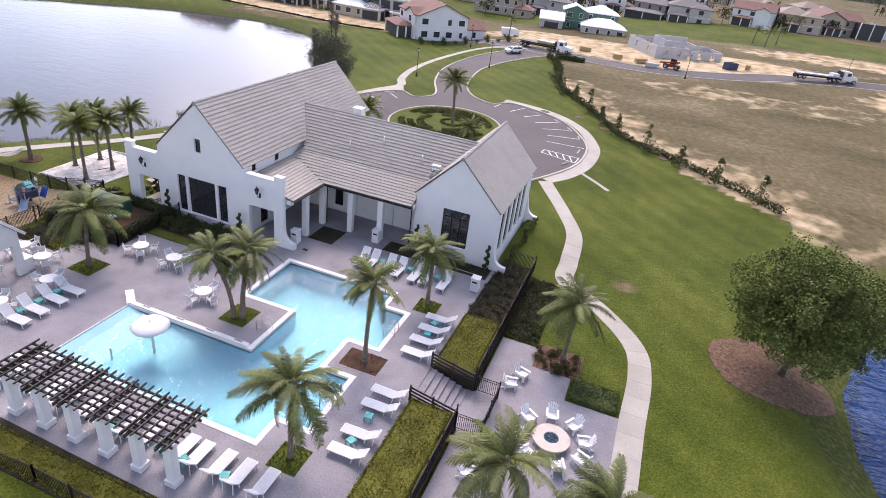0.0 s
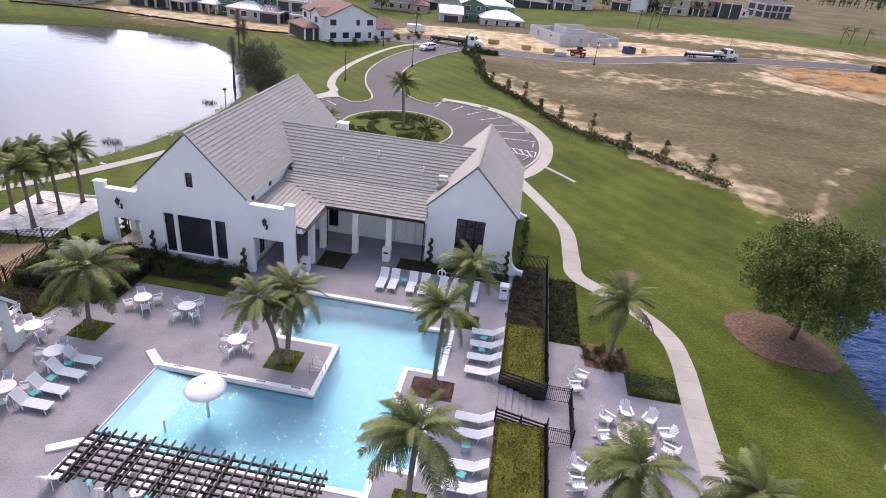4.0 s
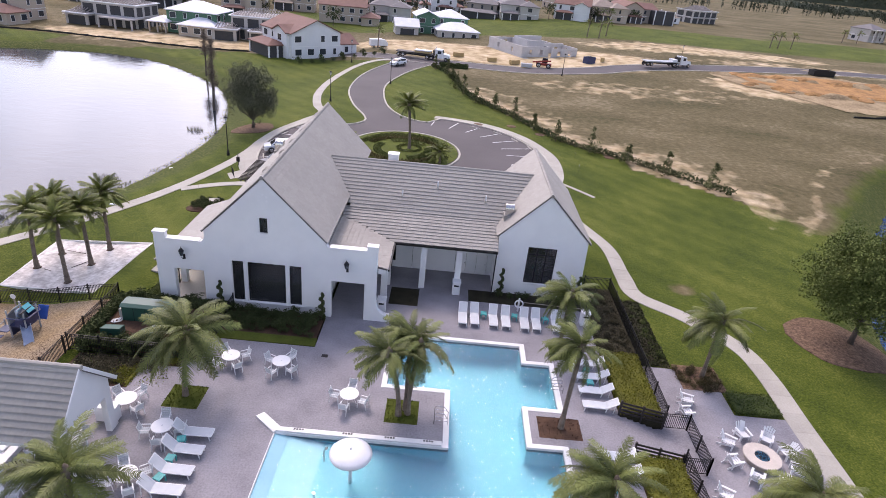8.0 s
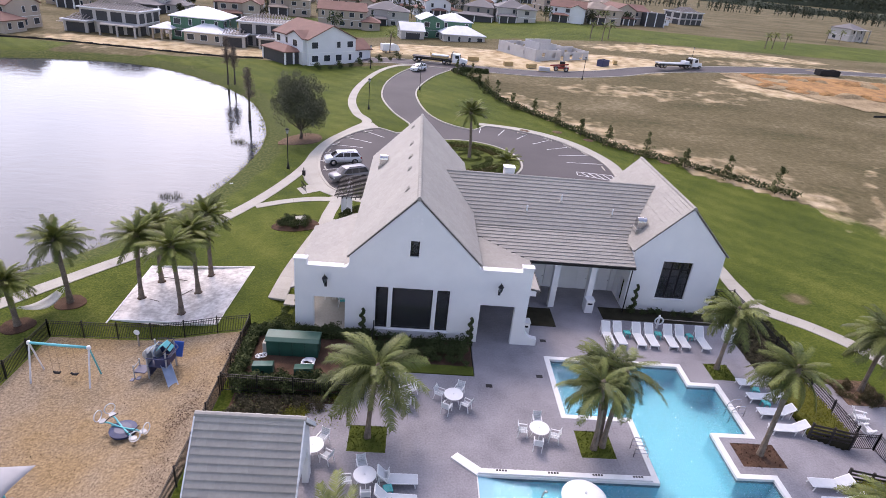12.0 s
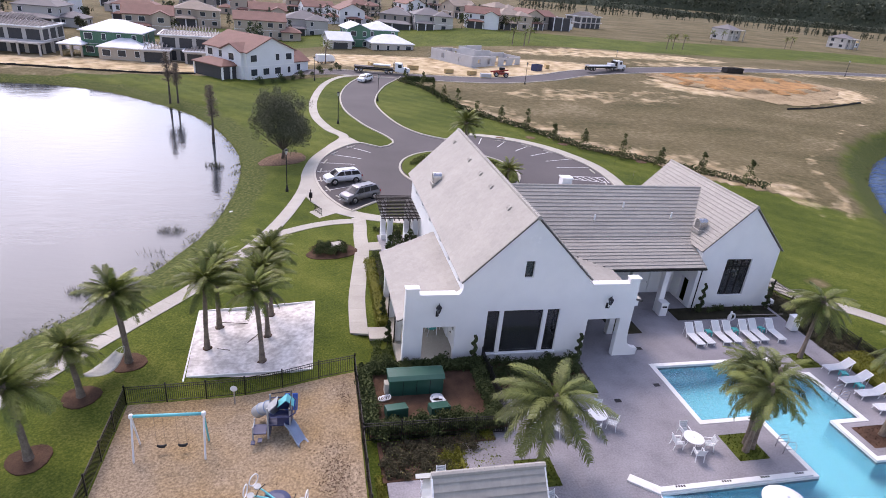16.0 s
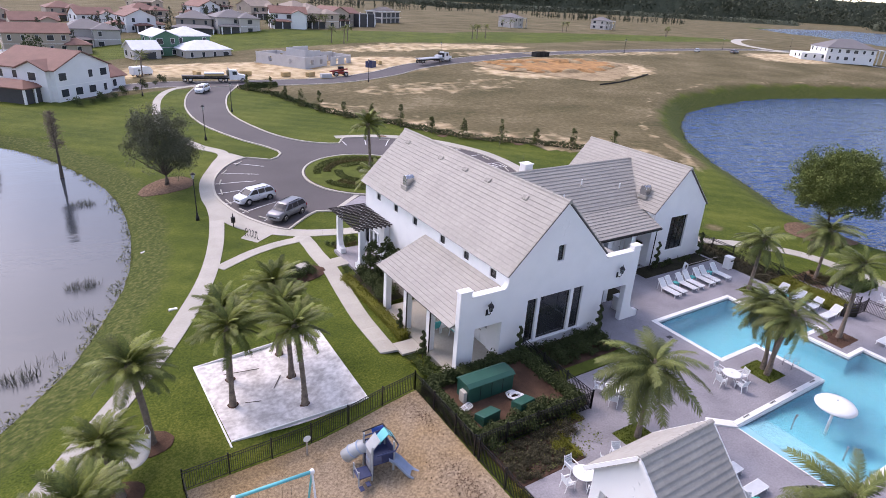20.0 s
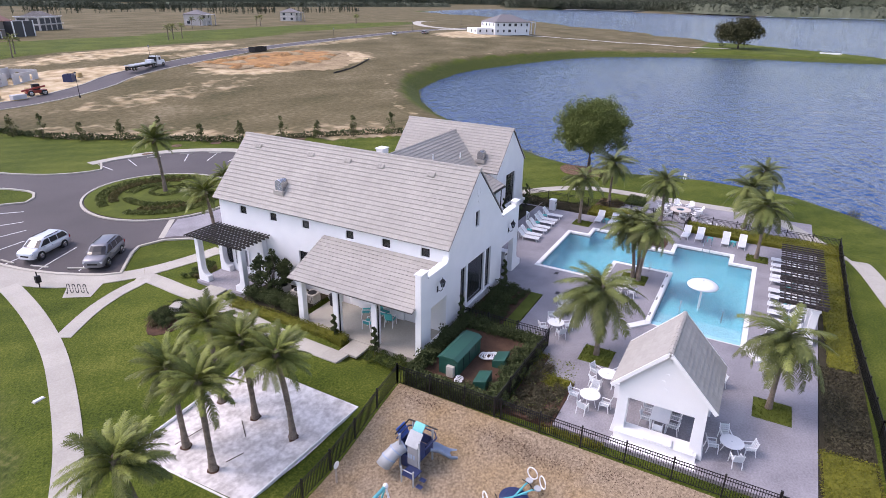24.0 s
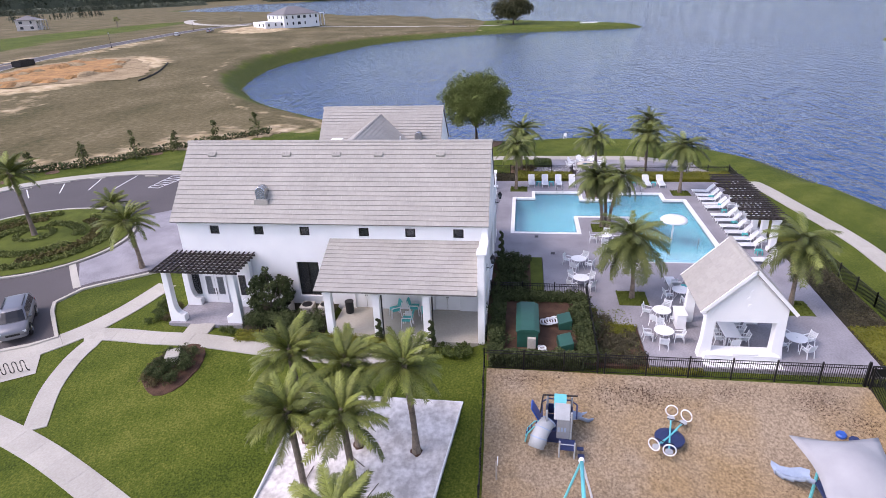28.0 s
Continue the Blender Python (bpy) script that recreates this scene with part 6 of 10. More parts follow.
def palm(x, y, z, height, label, lean=(0.0, 0.0), n=38, size=1.0, wind=(165, 0.6), young=False, seed=0, thick=0.17, mulch=0.0):
    rng = random.Random(seed * 7 + 3)
    root = thing("palm_tree", label, "palm tree", turn(x, y, z), "palms")
    s = Shape()
    pts, rad = [], []
    k = max(10, int(height / 0.14))
    for i in range(k + 1):
        t = i / k
        pts.append((lean[0] * t * t, lean[1] * t * t, height * t - 0.05))
        rad.append((thick * (1.25 - 0.45 * min(1, t * 4)) if t < 0.25 else thick * 0.8) * (1.0 + 0.10 * (i % 2)) * (1 + 0.25 * smooth((t - 0.9) / 0.1)))
    part("trunk", s.tube(pts, rad, 9), TRUNK, root, smooth=False)
    top = Vector(pts[-1])
    part("crown_shaft", Shape().lathe([(thick * 0.9, -0.25), (thick * 1.35, 0.1), (thick * 1.1, 0.45), (0.03, 0.7)], 9, top), TRUNK, root, smooth=True)
    meshes = YOUNG if young else FRONDS
    for i in range(n):
        a = 2.39996 * i + rng.uniform(-0.25, 0.25)
        t = (i + 0.5) / n
        el = 68 - 100 * t ** 0.9 + rng.uniform(-8, 8) if not young else 76 - 92 * t ** 1.05 + rng.uniform(-7, 7)
        w = radians(wind[0])
        a2 = a + wind[1] * math.sin(w - a)
        sc = size * (rng.uniform(0.82, 1.08)) * (0.75 + 0.25 * min(1, t * 3))
        m = Matrix.Translation(top + Vector((0, 0, 0.25 - 0.25 * t))) @ Matrix.Rotation(a2, 4, "Z") @ Matrix.Rotation(radians(-el), 4, "Y") @ Matrix.Rotation(rng.uniform(-0.5, 0.5), 4, "X") @ Matrix.Scale(sc, 4)
        part("frond", meshes[rng.randrange(4)], None, root, m=m)
    if mulch:
        ring = thing("mulch_ring", "round ring of dark mulch at a palm's foot", "planting bed", None, "mulch rings")
        part("mulch", mound(x, y, mulch, mulch, 0.05, 18, 3), MULCH, ring)
    return root


DATE = "windblown date palm with ringed brown trunk"
palm(-23.1, 28.3, 0, 4.75, DATE + " leaning beside its twin", (0.0, 0.85), 36, 0.92, seed=1)
palm(-23.5, 27.75, 0, 5.1, DATE + " leaning beside its twin", (-0.75, -0.75), 30, 0.85, seed=2)
palm(-22.95, 27.95, 0, 4.9, DATE + " leaning between its twins", (0.45, 0.5), 26, 0.85, seed=12)
palm(-13.25, 27.95, 0, 6.0, "tall windblown date palm in a mulch bed by the pool", (0.2, 0.2), 34, 0.9, seed=3)
palm(-12.2, 36.3, 0, 4.8, DATE + " near the clubhouse", (0.1, 0), 34, 0.95, seed=4)
palm(-13.05, 19.1, 0, 4.9, DATE + " at the pool corner", (0.15, 0.1), 38, 1.05, seed=5)
palm(-36.75, 27.75, 0, 4.5, DATE + " by the tables", (0.4, 0.3), 42, 1.15, seed=6)
palm(-37.3, 17.3, 0, 4.6, DATE + " behind the cabana", (0.3, 0.0), 40, 1.1, seed=7)
palm(-1.2, 35.8, LOW, 4.9, DATE + " above the terrace", (0.1, 0), 38, 1.05, seed=8)
palm(-2.1, 20.6, LOW, 4.4, DATE + " on the terrace", (0.1, 0.1), 38, 1.1, seed=9)
palm(3.0, 19.6, LOW, 5.2, DATE + " beside the lake walk", (0.1, 0.1), 36, 1.0, seed=10)
YP = "young date palm with upright fronds standing in white sand"
for k, (x, y, h, lx, ly) in enumerate(((-56.0, 43.0, 5.2, 0.2, 0.3), (-55.5, 45.7, 5.0, 0.0, 0.2), (-52.1, 40.9, 5.4, -0.3, 0.3), (-51.9, 44.0, 5.2, -0.2, 0.2), (-51.8, 46.9, 5.4, 0.0, 0.2))):
    palm(x, y, ground_z(x, y), h, YP, (lx, ly), 46, 0.86, (20, 0.25), True, 20 + k, 0.19, 0.34)
for k, (x, y, h) in enumerate(((-60.8, 41.7, 5.0), (-62.7, 38.3, 3.2), (-63.7, 33.2, 4.4))):
    palm(x, y, ground_z(x, y), h, "young date palm in a ring of mulch on the lawn", (-0.4, 0.3), 46, 0.8 if k == 1 else 0.95, (20, 0.25), True, 30 + k, 0.22, 1.1)
palm(-27.4, 83.0, ground_z(-27.4, 83.0) + 0.1, 6.2, "tall palm at the centre of the planted island", (-0.4, 0), 34, 1.05, (20, 0.2), True, 40, 0.22)
palm(-33.5, 67.8, ground_z(-33.5, 67.8) + 0.05, 4.2, "young palm in the turf beside the parking court", (-0.5, 0), 36, 1.0, (20, 0.2), True, 41, 0.2)
palm(-22.8, 77.5, ground_z(-22.8, 77.5) + 0.1, 1.4, "low bushy palm on the planted island", (0, 0), 34, 0.85, (20, 0.1), True, 42, 0.2)


def tree(name, label, x, y, z, trunk_h, crown_z, rx, rz, n, leaf_mat, seed, size=0.26, per=80, thin=1.0, trunk_r=0.2, lobes=9, dome=False):
    """A trunk with limbs and a ragged crown of leaf clumps."""
    rng = random.Random(seed)
    root = thing(name, label, "tree", turn(x, y, z))
    part("trunk", Shape().tube([(0, 0, -0.1), (0.05, 0.03, trunk_h * 0.5), (0, 0.08, trunk_h), (0.1, 0, crown_z)], [trunk_r * 1.4, trunk_r, trunk_r * 0.85, trunk_r * 0.4], 9), BARK, root, smooth=True)
    centres = []
    for i in range(n):
        a, u = rng.uniform(0, 6.28319), rng.uniform(-0.75, 1.0)
        r = rng.uniform(0.45, 1.0) ** 0.5
        q = Vector((rx * r * math.cos(a) * math.sqrt(max(0.05, 1 - u * u * 0.85)), rx * r * math.sin(a) * math.sqrt(max(0.05, 1 - u * u * 0.85)), crown_z + rz * u * r + 0.3 * math.sin(3 * a)))
        centres.append((q, rng.uniform(0.55, 1.05) * rx * 0.22))
    if lobes:
        heads = []
        for i in range(lobes):
            a, u = 2.39996 * i + rng.uniform(-0.4, 0.4), rng.uniform(-0.75, 0.8)
            k = rng.uniform(0.42, 0.62) * (1 if i else 0.1)
            if dome:
                u = rng.uniform(-0.5, 0.75)
                k = 0.70 * math.sqrt(max(0.04, 1 - ((u + 0.35) / 1.2) ** 2)) * (rng.uniform(0.35, 1.0) ** 0.4)
            heads.append((Vector((rx * k * math.cos(a), rx * k * math.sin(a), crown_z + rz * (0.72 * u if i else 0.45))), rx * rng.uniform(0.4, 0.52)))
        for i in range(n):
            h, r = heads[i % lobes]
            d = Vector((rng.gauss(0, 1), rng.gauss(0, 1), rng.gauss(0, 0.9)))
            centres[i] = (h + d.normalized() * r * rng.random() ** 0.45, centres[i][1] * 0.8)
    for i in range(0, n, max(1, n // 16)):
        q = centres[i][0]
        part("limb", Shape().tube([(0, 0.05, trunk_h * 0.85), Vector((q.x * 0.45, q.y * 0.45, trunk_h * 0.7 + q.z * 0.35)), q], [trunk_r * 0.45, trunk_r * 0.25, 0.03], 6), BARK, root)
    tagged(part("crown", clumps(centres, per, 1.15 * thin, size, seed), leaf_mat, root), kind="stuff")
    return root


tree("shade_tree", "dense round-crowned green shade tree on a mulch ring", 14.3, 42.7, ground_z(14.3, 42.7), 2.6, 5.9, 5.2, 4.2, 760, LEAF_SHADE, 5, 0.165, 125, 0.85, trunk_r=0.22, lobes=38, dome=True)
tree("lakeside_oak", "greyish loose-crowned oak on the lake bank", -52.3, 89.6, ground_z(-52.3, 89.6), 1.6, 5.2, 4.3, 5.2, 380, LEAF_OAK, 16, 0.14, 110, 1.0, 0.25, 24, dome=True)
tree("far_lake_tree", "dark broad tree on the far grassy spit", 293, 42, ground_z(293, 42), 2.6, 9.0, 11.8, 6.4, 240, LEAF_OLIVE, 7, 0.75, 60, 1.1, 0.5, 20, dome=True)
tree("clipped_evergreen", "dark round clipped evergreen beside the entrance", -40.5, 53.2, -0.15, 0.5, 1.6, 1.55, 1.55, 70, LEAF_DARK, 8, 0.15, 95, 0.9, 0.08, 0)


def bare_tree(x, y, z, h, seed):
    rng = random.Random(seed)
    root = thing("bald_cypress", "leafless grey cypress trunk at the water's edge", "tree", turn(x, y, z), "bare cypresses")
    part("trunk", Shape().tube([(0, 0, -0.6), (0.05, 0, h * 0.3), (0, 0.1, h * 0.7), (0.1, 0, h)], [0.28, 0.16, 0.11, 0.03], 7), BARK, root)
    tw = Shape()
    for i in range(130):
        t = rng.uniform(0.35, 0.98) ** 0.8
        a = rng.uniform(0, 6.28)
        ln = (0.5 + 1.1 * (1 - t)) * rng.uniform(0.4, 1.3)
        p = Vector((0.03, 0.05, h * t))
        q = p + Vector((math.cos(a) * ln, math.sin(a) * ln, ln * 0.35))
        tw.tube([p, p.lerp(q, 0.5) + Vector((0, 0, 0.1)), q], [0.035, 0.022, 0.008], 4)
        for k in range(9):
            c = p.lerp(q, rng.uniform(0.2, 1))
            tw.tube([c, c + Vector((rng.gauss(0, 0.28), rng.gauss(0, 0.28), rng.uniform(-0.5, 0.4)))], [0.02, 0.009], 3)
    tagged(part("branching", tw, TWIG, root), kind="stuff")


for k, (x, y, h) in enumerate(((-63.4, 102.5, 8.6), (-74.4, 127.5, 9.6), (-72.9, 127.0, 7.8))):
    bare_tree(x, y, WATER_Z + 0.2, h, 50 + k)


def tuft(x, y, r, n, seed, h=1.0):
    rng = random.Random(seed)
    root = thing("reed_clump", "sparse clump of reeds standing in the shallows", "reeds", turn(x, y, WATER_Z), "reed clumps")
    s = Shape()
    for _ in range(3 * n):
        a, q = rng.uniform(0, 6.28), r * rng.random() ** 0.5
        p = Vector((q * math.cos(a) * 1.6, q * math.sin(a), -0.2))
        t = p + Vector((rng.gauss(0, 0.25), rng.gauss(0, 0.25), h * rng.uniform(0.5, 1.1)))
        m = len(s.v)
        w = Vector((math.cos(a * 3), math.sin(a * 3), 0)) * 0.022
        s.v += [tuple(p - w), tuple(p + w), tuple(t)]
        s.f.append((m, m + 1, m + 2))
    tagged(part("blade_tuft", s, LEAF_OLIVE, root), kind="stuff")


for k, (x, y, r, n) in enumerate(((-63.0, 67.0, 0.9, 70), (-67.5, 54.0, 0.8, 60), (-61.6, 90.0, 0.8, 60), (-63.5, 61.5, 1.0, 14), (-66.0, 55.5, 0.8, 14), (-66, 49.5, 0.6, 10), (22.5, 58, 1.0, 40), (55, 96.5, 1.6, 70), (48, 89.5, 1.2, 50), (20.5, 20, 0.8, 40), (16, 8.5, 0.8, 40))):
    tuft(x, y, r, n, 70 + k)

# shrubs of three kinds, built once
SHRUB = {}


def shrub_mesh(key, mat, r, h, n, size, seed):
    rng = random.Random(seed)
    cs = [(Vector((rng.gauss(0, r * 0.4), rng.gauss(0, r * 0.4), h * rng.uniform(0.25, 0.85))), r * rng.uniform(0.35, 0.6)) for _ in range(n)]
    s = clumps(cs, 26, 1.0, size, seed)
    for _ in range(5):
        a = rng.uniform(0, 6.28)
        s.tube([(0, 0, -0.05), (0.5 * r * math.cos(a), 0.5 * r * math.sin(a), h * 0.6)], [0.015, 0.006], 4)
    me = s.mesh("foliage")
    me.materials.append(mat)
    SHRUB[key] = me


shrub_mesh("dark", LEAF_DARK, 0.5, 0.85, 18, 0.10, 1)
shrub_mesh("dark2", LEAF_DARK, 0.55, 1.35, 26, 0.10, 2)
shrub_mesh("red", LEAF_RED, 0.42, 0.5, 14, 0.09, 3)
shrub_mesh("umber", LEAF_UMBER, 0.5, 0.5, 16, 0.10, 6)
shrub_mesh("green", LEAF, 0.45, 0.55, 16, 0.09, 4)
shrub_mesh("low", LEAF_YELLOW, 0.42, 0.32, 14, 0.08, 5)
WORDS = {"dark": "dark green leafy shrub in mulch", "dark2": "tall dark green screening shrub", "umber": "low dark brown-green shrub massed in a bed", "red": "low reddish brown shrub in mulch", "green": "rounded green shrub in a bed", "low": "low yellow-green groundcover plant"}


def shrub(key, x, y, z, s=1.0, deg=0.0):
    ob = new("shrub", SHRUB[key])
    ob.matrix_basis = turn(x, y, z, deg) @ Matrix.Scale(s, 4)
    return tagged(ob, WORDS[key], "shrub", "shrubs " + key)


def shrub_mass(key, a, b, n, z, jitter=0.2, s=1.0, seed=1, rows=1, gap=0.7):
    """Rows of one shrub grown into each other, as one planting."""
    rng = random.Random(seed)
    a, b = Vector(a), Vector(b)
    d = (b - a).normalized()
    me, out = SHRUB[key], Shape()
    verts, faces = [v.co.copy() for v in me.vertices], [tuple(p.vertices) for p in me.polygons]
    for r in range(rows):
        for i in range(n):
            p = a.lerp(b, (i + 0.5) / n) + Vector((-d.y, d.x)) * gap * r + Vector((rng.gauss(0, jitter), rng.gauss(0, jitter)))
            m = turn(p.x, p.y, z, rng.uniform(0, 360)) @ Matrix.Scale(s * rng.uniform(0.75, 1.25), 4)
            out.add([m @ v for v in verts], faces)
    return tagged(link("shrub_planting", out, me.materials[0]), "mass of " + WORDS[key].replace(" shrub", " shrubs").replace(" plant", " plants"), "shrubs", "shrub plantings", "stuff")


def shrub_row(key, a, b, n, z=None, jitter=0.15, s=1.0, seed=1, rows=1, gap=0.7):
    rng = random.Random(seed)
    a, b = Vector(a), Vector(b)
    d = (b - a).normalized()
    for r in range(rows):
        for i in range(n):
            p = a.lerp(b, (i + 0.5) / n) + Vector((-d.y, d.x)) * gap * r + Vector((rng.gauss(0, jitter), rng.gauss(0, jitter)))
            shrub(key, p.x, p.y, ground_z(p.x, p.y) if z is None else z, s * rng.uniform(0.8, 1.2), rng.uniform(0, 360))


YEL = "clipped yellow-green hedge filling the raised strip"
hedge(YEL + " beside the terrace stairs", -9.0, -6.3, 12.3, 26.0, -0.3, 0.38, LEAF_YELLOW, 320, 0.085, seed=11)
hedge(YEL + " north of the stairs", -9.0, -6.3, 29.9, 36.3, -0.3, 0.38, LEAF_YELLOW, 320, 0.085, seed=12)
hedge(YEL + " behind the pergola", -30.5, -9.2, 12.3, 14.0, -0.3, 0.16, LEAF_YELLOW, 240, 0.085, seed=13)
hedge(YEL + " at the deck corner", -44.9, -39.8, 12.1, 14.75, -0.3, 0.14, LEAF_YELLOW, 240, 0.085, seed=14)
hedge("clipped green hedge block at the terrace edge", -0.15, 3.1, 31.95, 34.1, -1.1, -0.62, LEAF, 220, seed=15)
shrub_mass("umber", (-5.5, 36.9), (-5.3, 46.0), 16, LOW, seed=66, rows=2, gap=-0.75, s=0.6, jitter=0.25)
shrub_mass("green", (-4.0, 37.4), (-4.2, 44.5), 12, LOW, seed=67, rows=1, s=0.6, jitter=0.3)
hedge("low clipped hedge edging the equipment yard bed", -40.9, -40.5, 28.1, 30.3, -0.1, 0.2, LEAF_YELLOW, 110, seed=17)
hedge("low clipped hedge along the porch walk", -43.9, -43.0, 43.7, 54.6, -0.8, 0.08, LEAF_YELLOW, 220, 0.09, seed=18)
hedge("low clipped hedge beside the cabana fence", -45.6, -45.15, 25.1, 28.6, -0.6, -0.05, LEAF_YELLOW, 220, 0.1, seed=19)
hedge("thin low hedge south of the cabana", -45.6, -45.15, 16.9, 20.4, -0.6, -0.2, LEAF, 200, 0.1, seed=29)
shrub_mass("umber", (-8.7, 36.8), (-8.7, 46.2), 16, -0.05, seed=1, rows=3, gap=-0.9, s=0.55, jitter=0.25)
shrub_row("red", (-2.9, 36.6), (-0.2, 36.6), 6, LOW, seed=2, rows=3, gap=-0.7, s=0.75, jitter=0.3)
shrub_row("red", (-2.7, 34.6), (-0.4, 34.6), 6, LOW, seed=3, s=0.75, jitter=0.3)
shrub_row("dark", (-37.9, 35.9), (-30.6, 35.9), 15, 0.03, seed=4, rows=3, gap=0.65, s=0.85)
shrub_row("dark", (-38.0, 35.3), (-30.4, 35.3), 16, 0.03, seed=5, s=0.6)
def ground_cover(label, x0, x1, y0, y1, z, n, size, mat, seed, high=0.14):
    """Low plants spread loosely over a bed."""
    rng = random.Random(seed)
    s = Shape()
    for _ in range(n):
        x, y = rng.uniform(x0, x1), rng.uniform(y0, y1)
        clump = 0.5 + 0.5 * math.sin(2.1 * x + 1.3 * math.sin(1.7 * y)) * math.sin(1.9 * y + 0.8)
        leaf_quad(s, Vector((x, y, z + high * clump * rng.random())), size * rng.uniform(0.6, 1.3), rng, 0.35)
    return tagged(link("ground_cover_planting", s, mat), label, "groundcover", "groundcover plantings", "stuff")


ground_cover("thin dark groundcover over a bare bed", -39.7, -30.6, 12.2, 14.5, 0.03, 5200, 0.13, LEAF_UMBER, 71)
ground_cover("brownish grassy groundcover in the west bed", -45.0, -40.8, 28.2, 30.9, -0.02, 2600, 0.13, LEAF_UMBER, 72, 0.25)
ground_cover("olive grassy tufts in the west bed", -45.0, -38.5, 28.2, 30.9, -0.02, 700, 0.12, LEAF_BED, 73, 0.3)
ground_cover("dark groundcover in the strip along the fence", -9.0, -6.2, 36.4, 46.4, -0.05, 3200, 0.12, LEAF_UMBER, 74, 0.2)
ground_cover("dark olive groundcover outside the terrace fence", -6.0, -3.3, 36.6, 46.2, LOW + 0.02, 6500, 0.14, LEAF_OLIVE, 76, 0.3)
ground_cover("yellow-green groundcover by the playground fence", -45.6, -45.1, 25.0, 28.0, -0.1, 700, 0.09, LEAF_YELLOW, 75, 0.2)
YH = "dense dark screening hedge inside the yard fence"
for x0, x1, y0, y1, q in ((-45.5, -37.6, 31.25, 31.95, 41), (-38.25, -37.55, 31.95, 37.5, 42), (-45.75, -45.1, 31.95, 37.4, 43), (-45.1, -38.25, 36.75, 37.45, 44)):
    hedge(YH, x0, x1, y0, y1, -0.2, 0.8, LEAF_DARK, 260, 0.15, q)
shrub_row("dark2", (-45.3, 31.6), (-37.9, 31.6), 13, -0.1, seed=6, s=0.92, jitter=0.25)
shrub_row("dark2", (-37.9, 31.8), (-37.9, 37.2), 8, 0.0, seed=7, s=0.85)
shrub_row("dark2", (-45.2, 37.0), (-38.3, 37.3), 10, 0.0, seed=8, s=0.95)
shrub_row("dark2", (-45.4, 32.2), (-45.4, 36.6), 6, -0.2, seed=9, s=0.85)
shrub_mass("umber", (-44.8, 29.5), (-39.2, 30.0), 12, -0.05, seed=10, s=0.7, rows=2, gap=0.6)
shrub_mass("umber", (-44.8, 28.5), (-41.6, 28.5), 7, -0.05, seed=11, rows=2, gap=0.55, s=0.6, jitter=0.25)
shrub_mass("low", (-41.0, 28.3), (-41.0, 30.0), 4, -0.03, seed=61, s=0.9, rows=2, gap=0.4, jitter=0.12)
shrub_mass("low", (-40.4, 30.7), (-38.6, 30.7), 4, -0.03, seed=62, s=0.8, jitter=0.12)
shrub_row("dark2", (-42.4, 49.0), (-42.2, 54.6), 14, None, seed=12, s=0.95)
shrub_row("dark", (-41.5, 49.0), (-41.5, 54.0), 8, None, seed=13)
shrub_row("green", (-44.4, 38.6), (-44.1, 41.6), 6, -0.5, seed=14, rows=2, gap=-0.75, s=0.8)
shrub_row("green", (-42.0, 61.3), (-39.0, 61.5), 7, None, seed=15, rows=2, gap=0.65, s=0.75)
shrub_row("red", (-41.9, 60.7), (-39.2, 60.8), 5, None, seed=65, s=0.6)
shrub_row("green", (-42.9, 56.4), (-42.8, 55.0), 4, None, seed=68, s=0.6)
shrub_row("dark2", (-48.3, 56.7), (-45.6, 56.4), 6, None, seed=16, rows=3, gap=0.85, s=0.68, jitter=0.14)
shrub_row("red", (-48.3, 57.5), (-45.6, 57.2), 6, None, seed=36, rows=2, gap=1.0, s=0.9)
ring = thing("mulch_bed", "oval mulch bed round the utility box on the lawn", "planting bed")
part("mulch", mound(-46.7, 57.4, 2.4, 1.7, 0.05, 20, 4), MULCH, ring)
shrub_row("dark", (-16.5, 43.4), (-10.4, 43.4), 9, 0.0, seed=17, s=0.6)
shrub_row("green", (-8.2, 47.5), (-8.2, 57), 10, None, seed=19, s=0.8)


def arc_bed(label, cx, cy, r, a0, a1, width, height, mat, seed, squash=1.1):
    """A low clipped band of plants bent round the island."""
    root = thing("planted_band", label, "planting", None, "island planting bands")
    line = [(cx + r * math.cos(radians(a0 + (a1 - a0) * i / 24)), cy + r * squash * math.sin(radians(a0 + (a1 - a0) * i / 24))) for i in range(25)]
    l, rr = sides(line, width)
    rng = random.Random(seed)
    s = Shape()
    for _ in range(int(1300 * width * r * abs(a1 - a0) / 180)):
        k = rng.uniform(0, 23.99)
        i = int(k)
        p = Vector(line[i]).lerp(Vector(line[i + 1]), k - i)
        d = (Vector(line[i + 1]) - Vector(line[i])).normalized()
        q = p + Vector((-d.y, d.x)) * rng.uniform(-0.5, 0.5) * width
        lump = 0.6 + 0.4 * math.sin(k * 5.5)
        leaf_quad(s, Vector((q.x, q.y, ground_z(q.x, q.y) + 0.17 + height * lump * rng.random() ** 0.6)), 0.16 * rng.uniform(0.6, 1.3), rng)
    tagged(part("foliage", s, mat, root), kind="stuff")


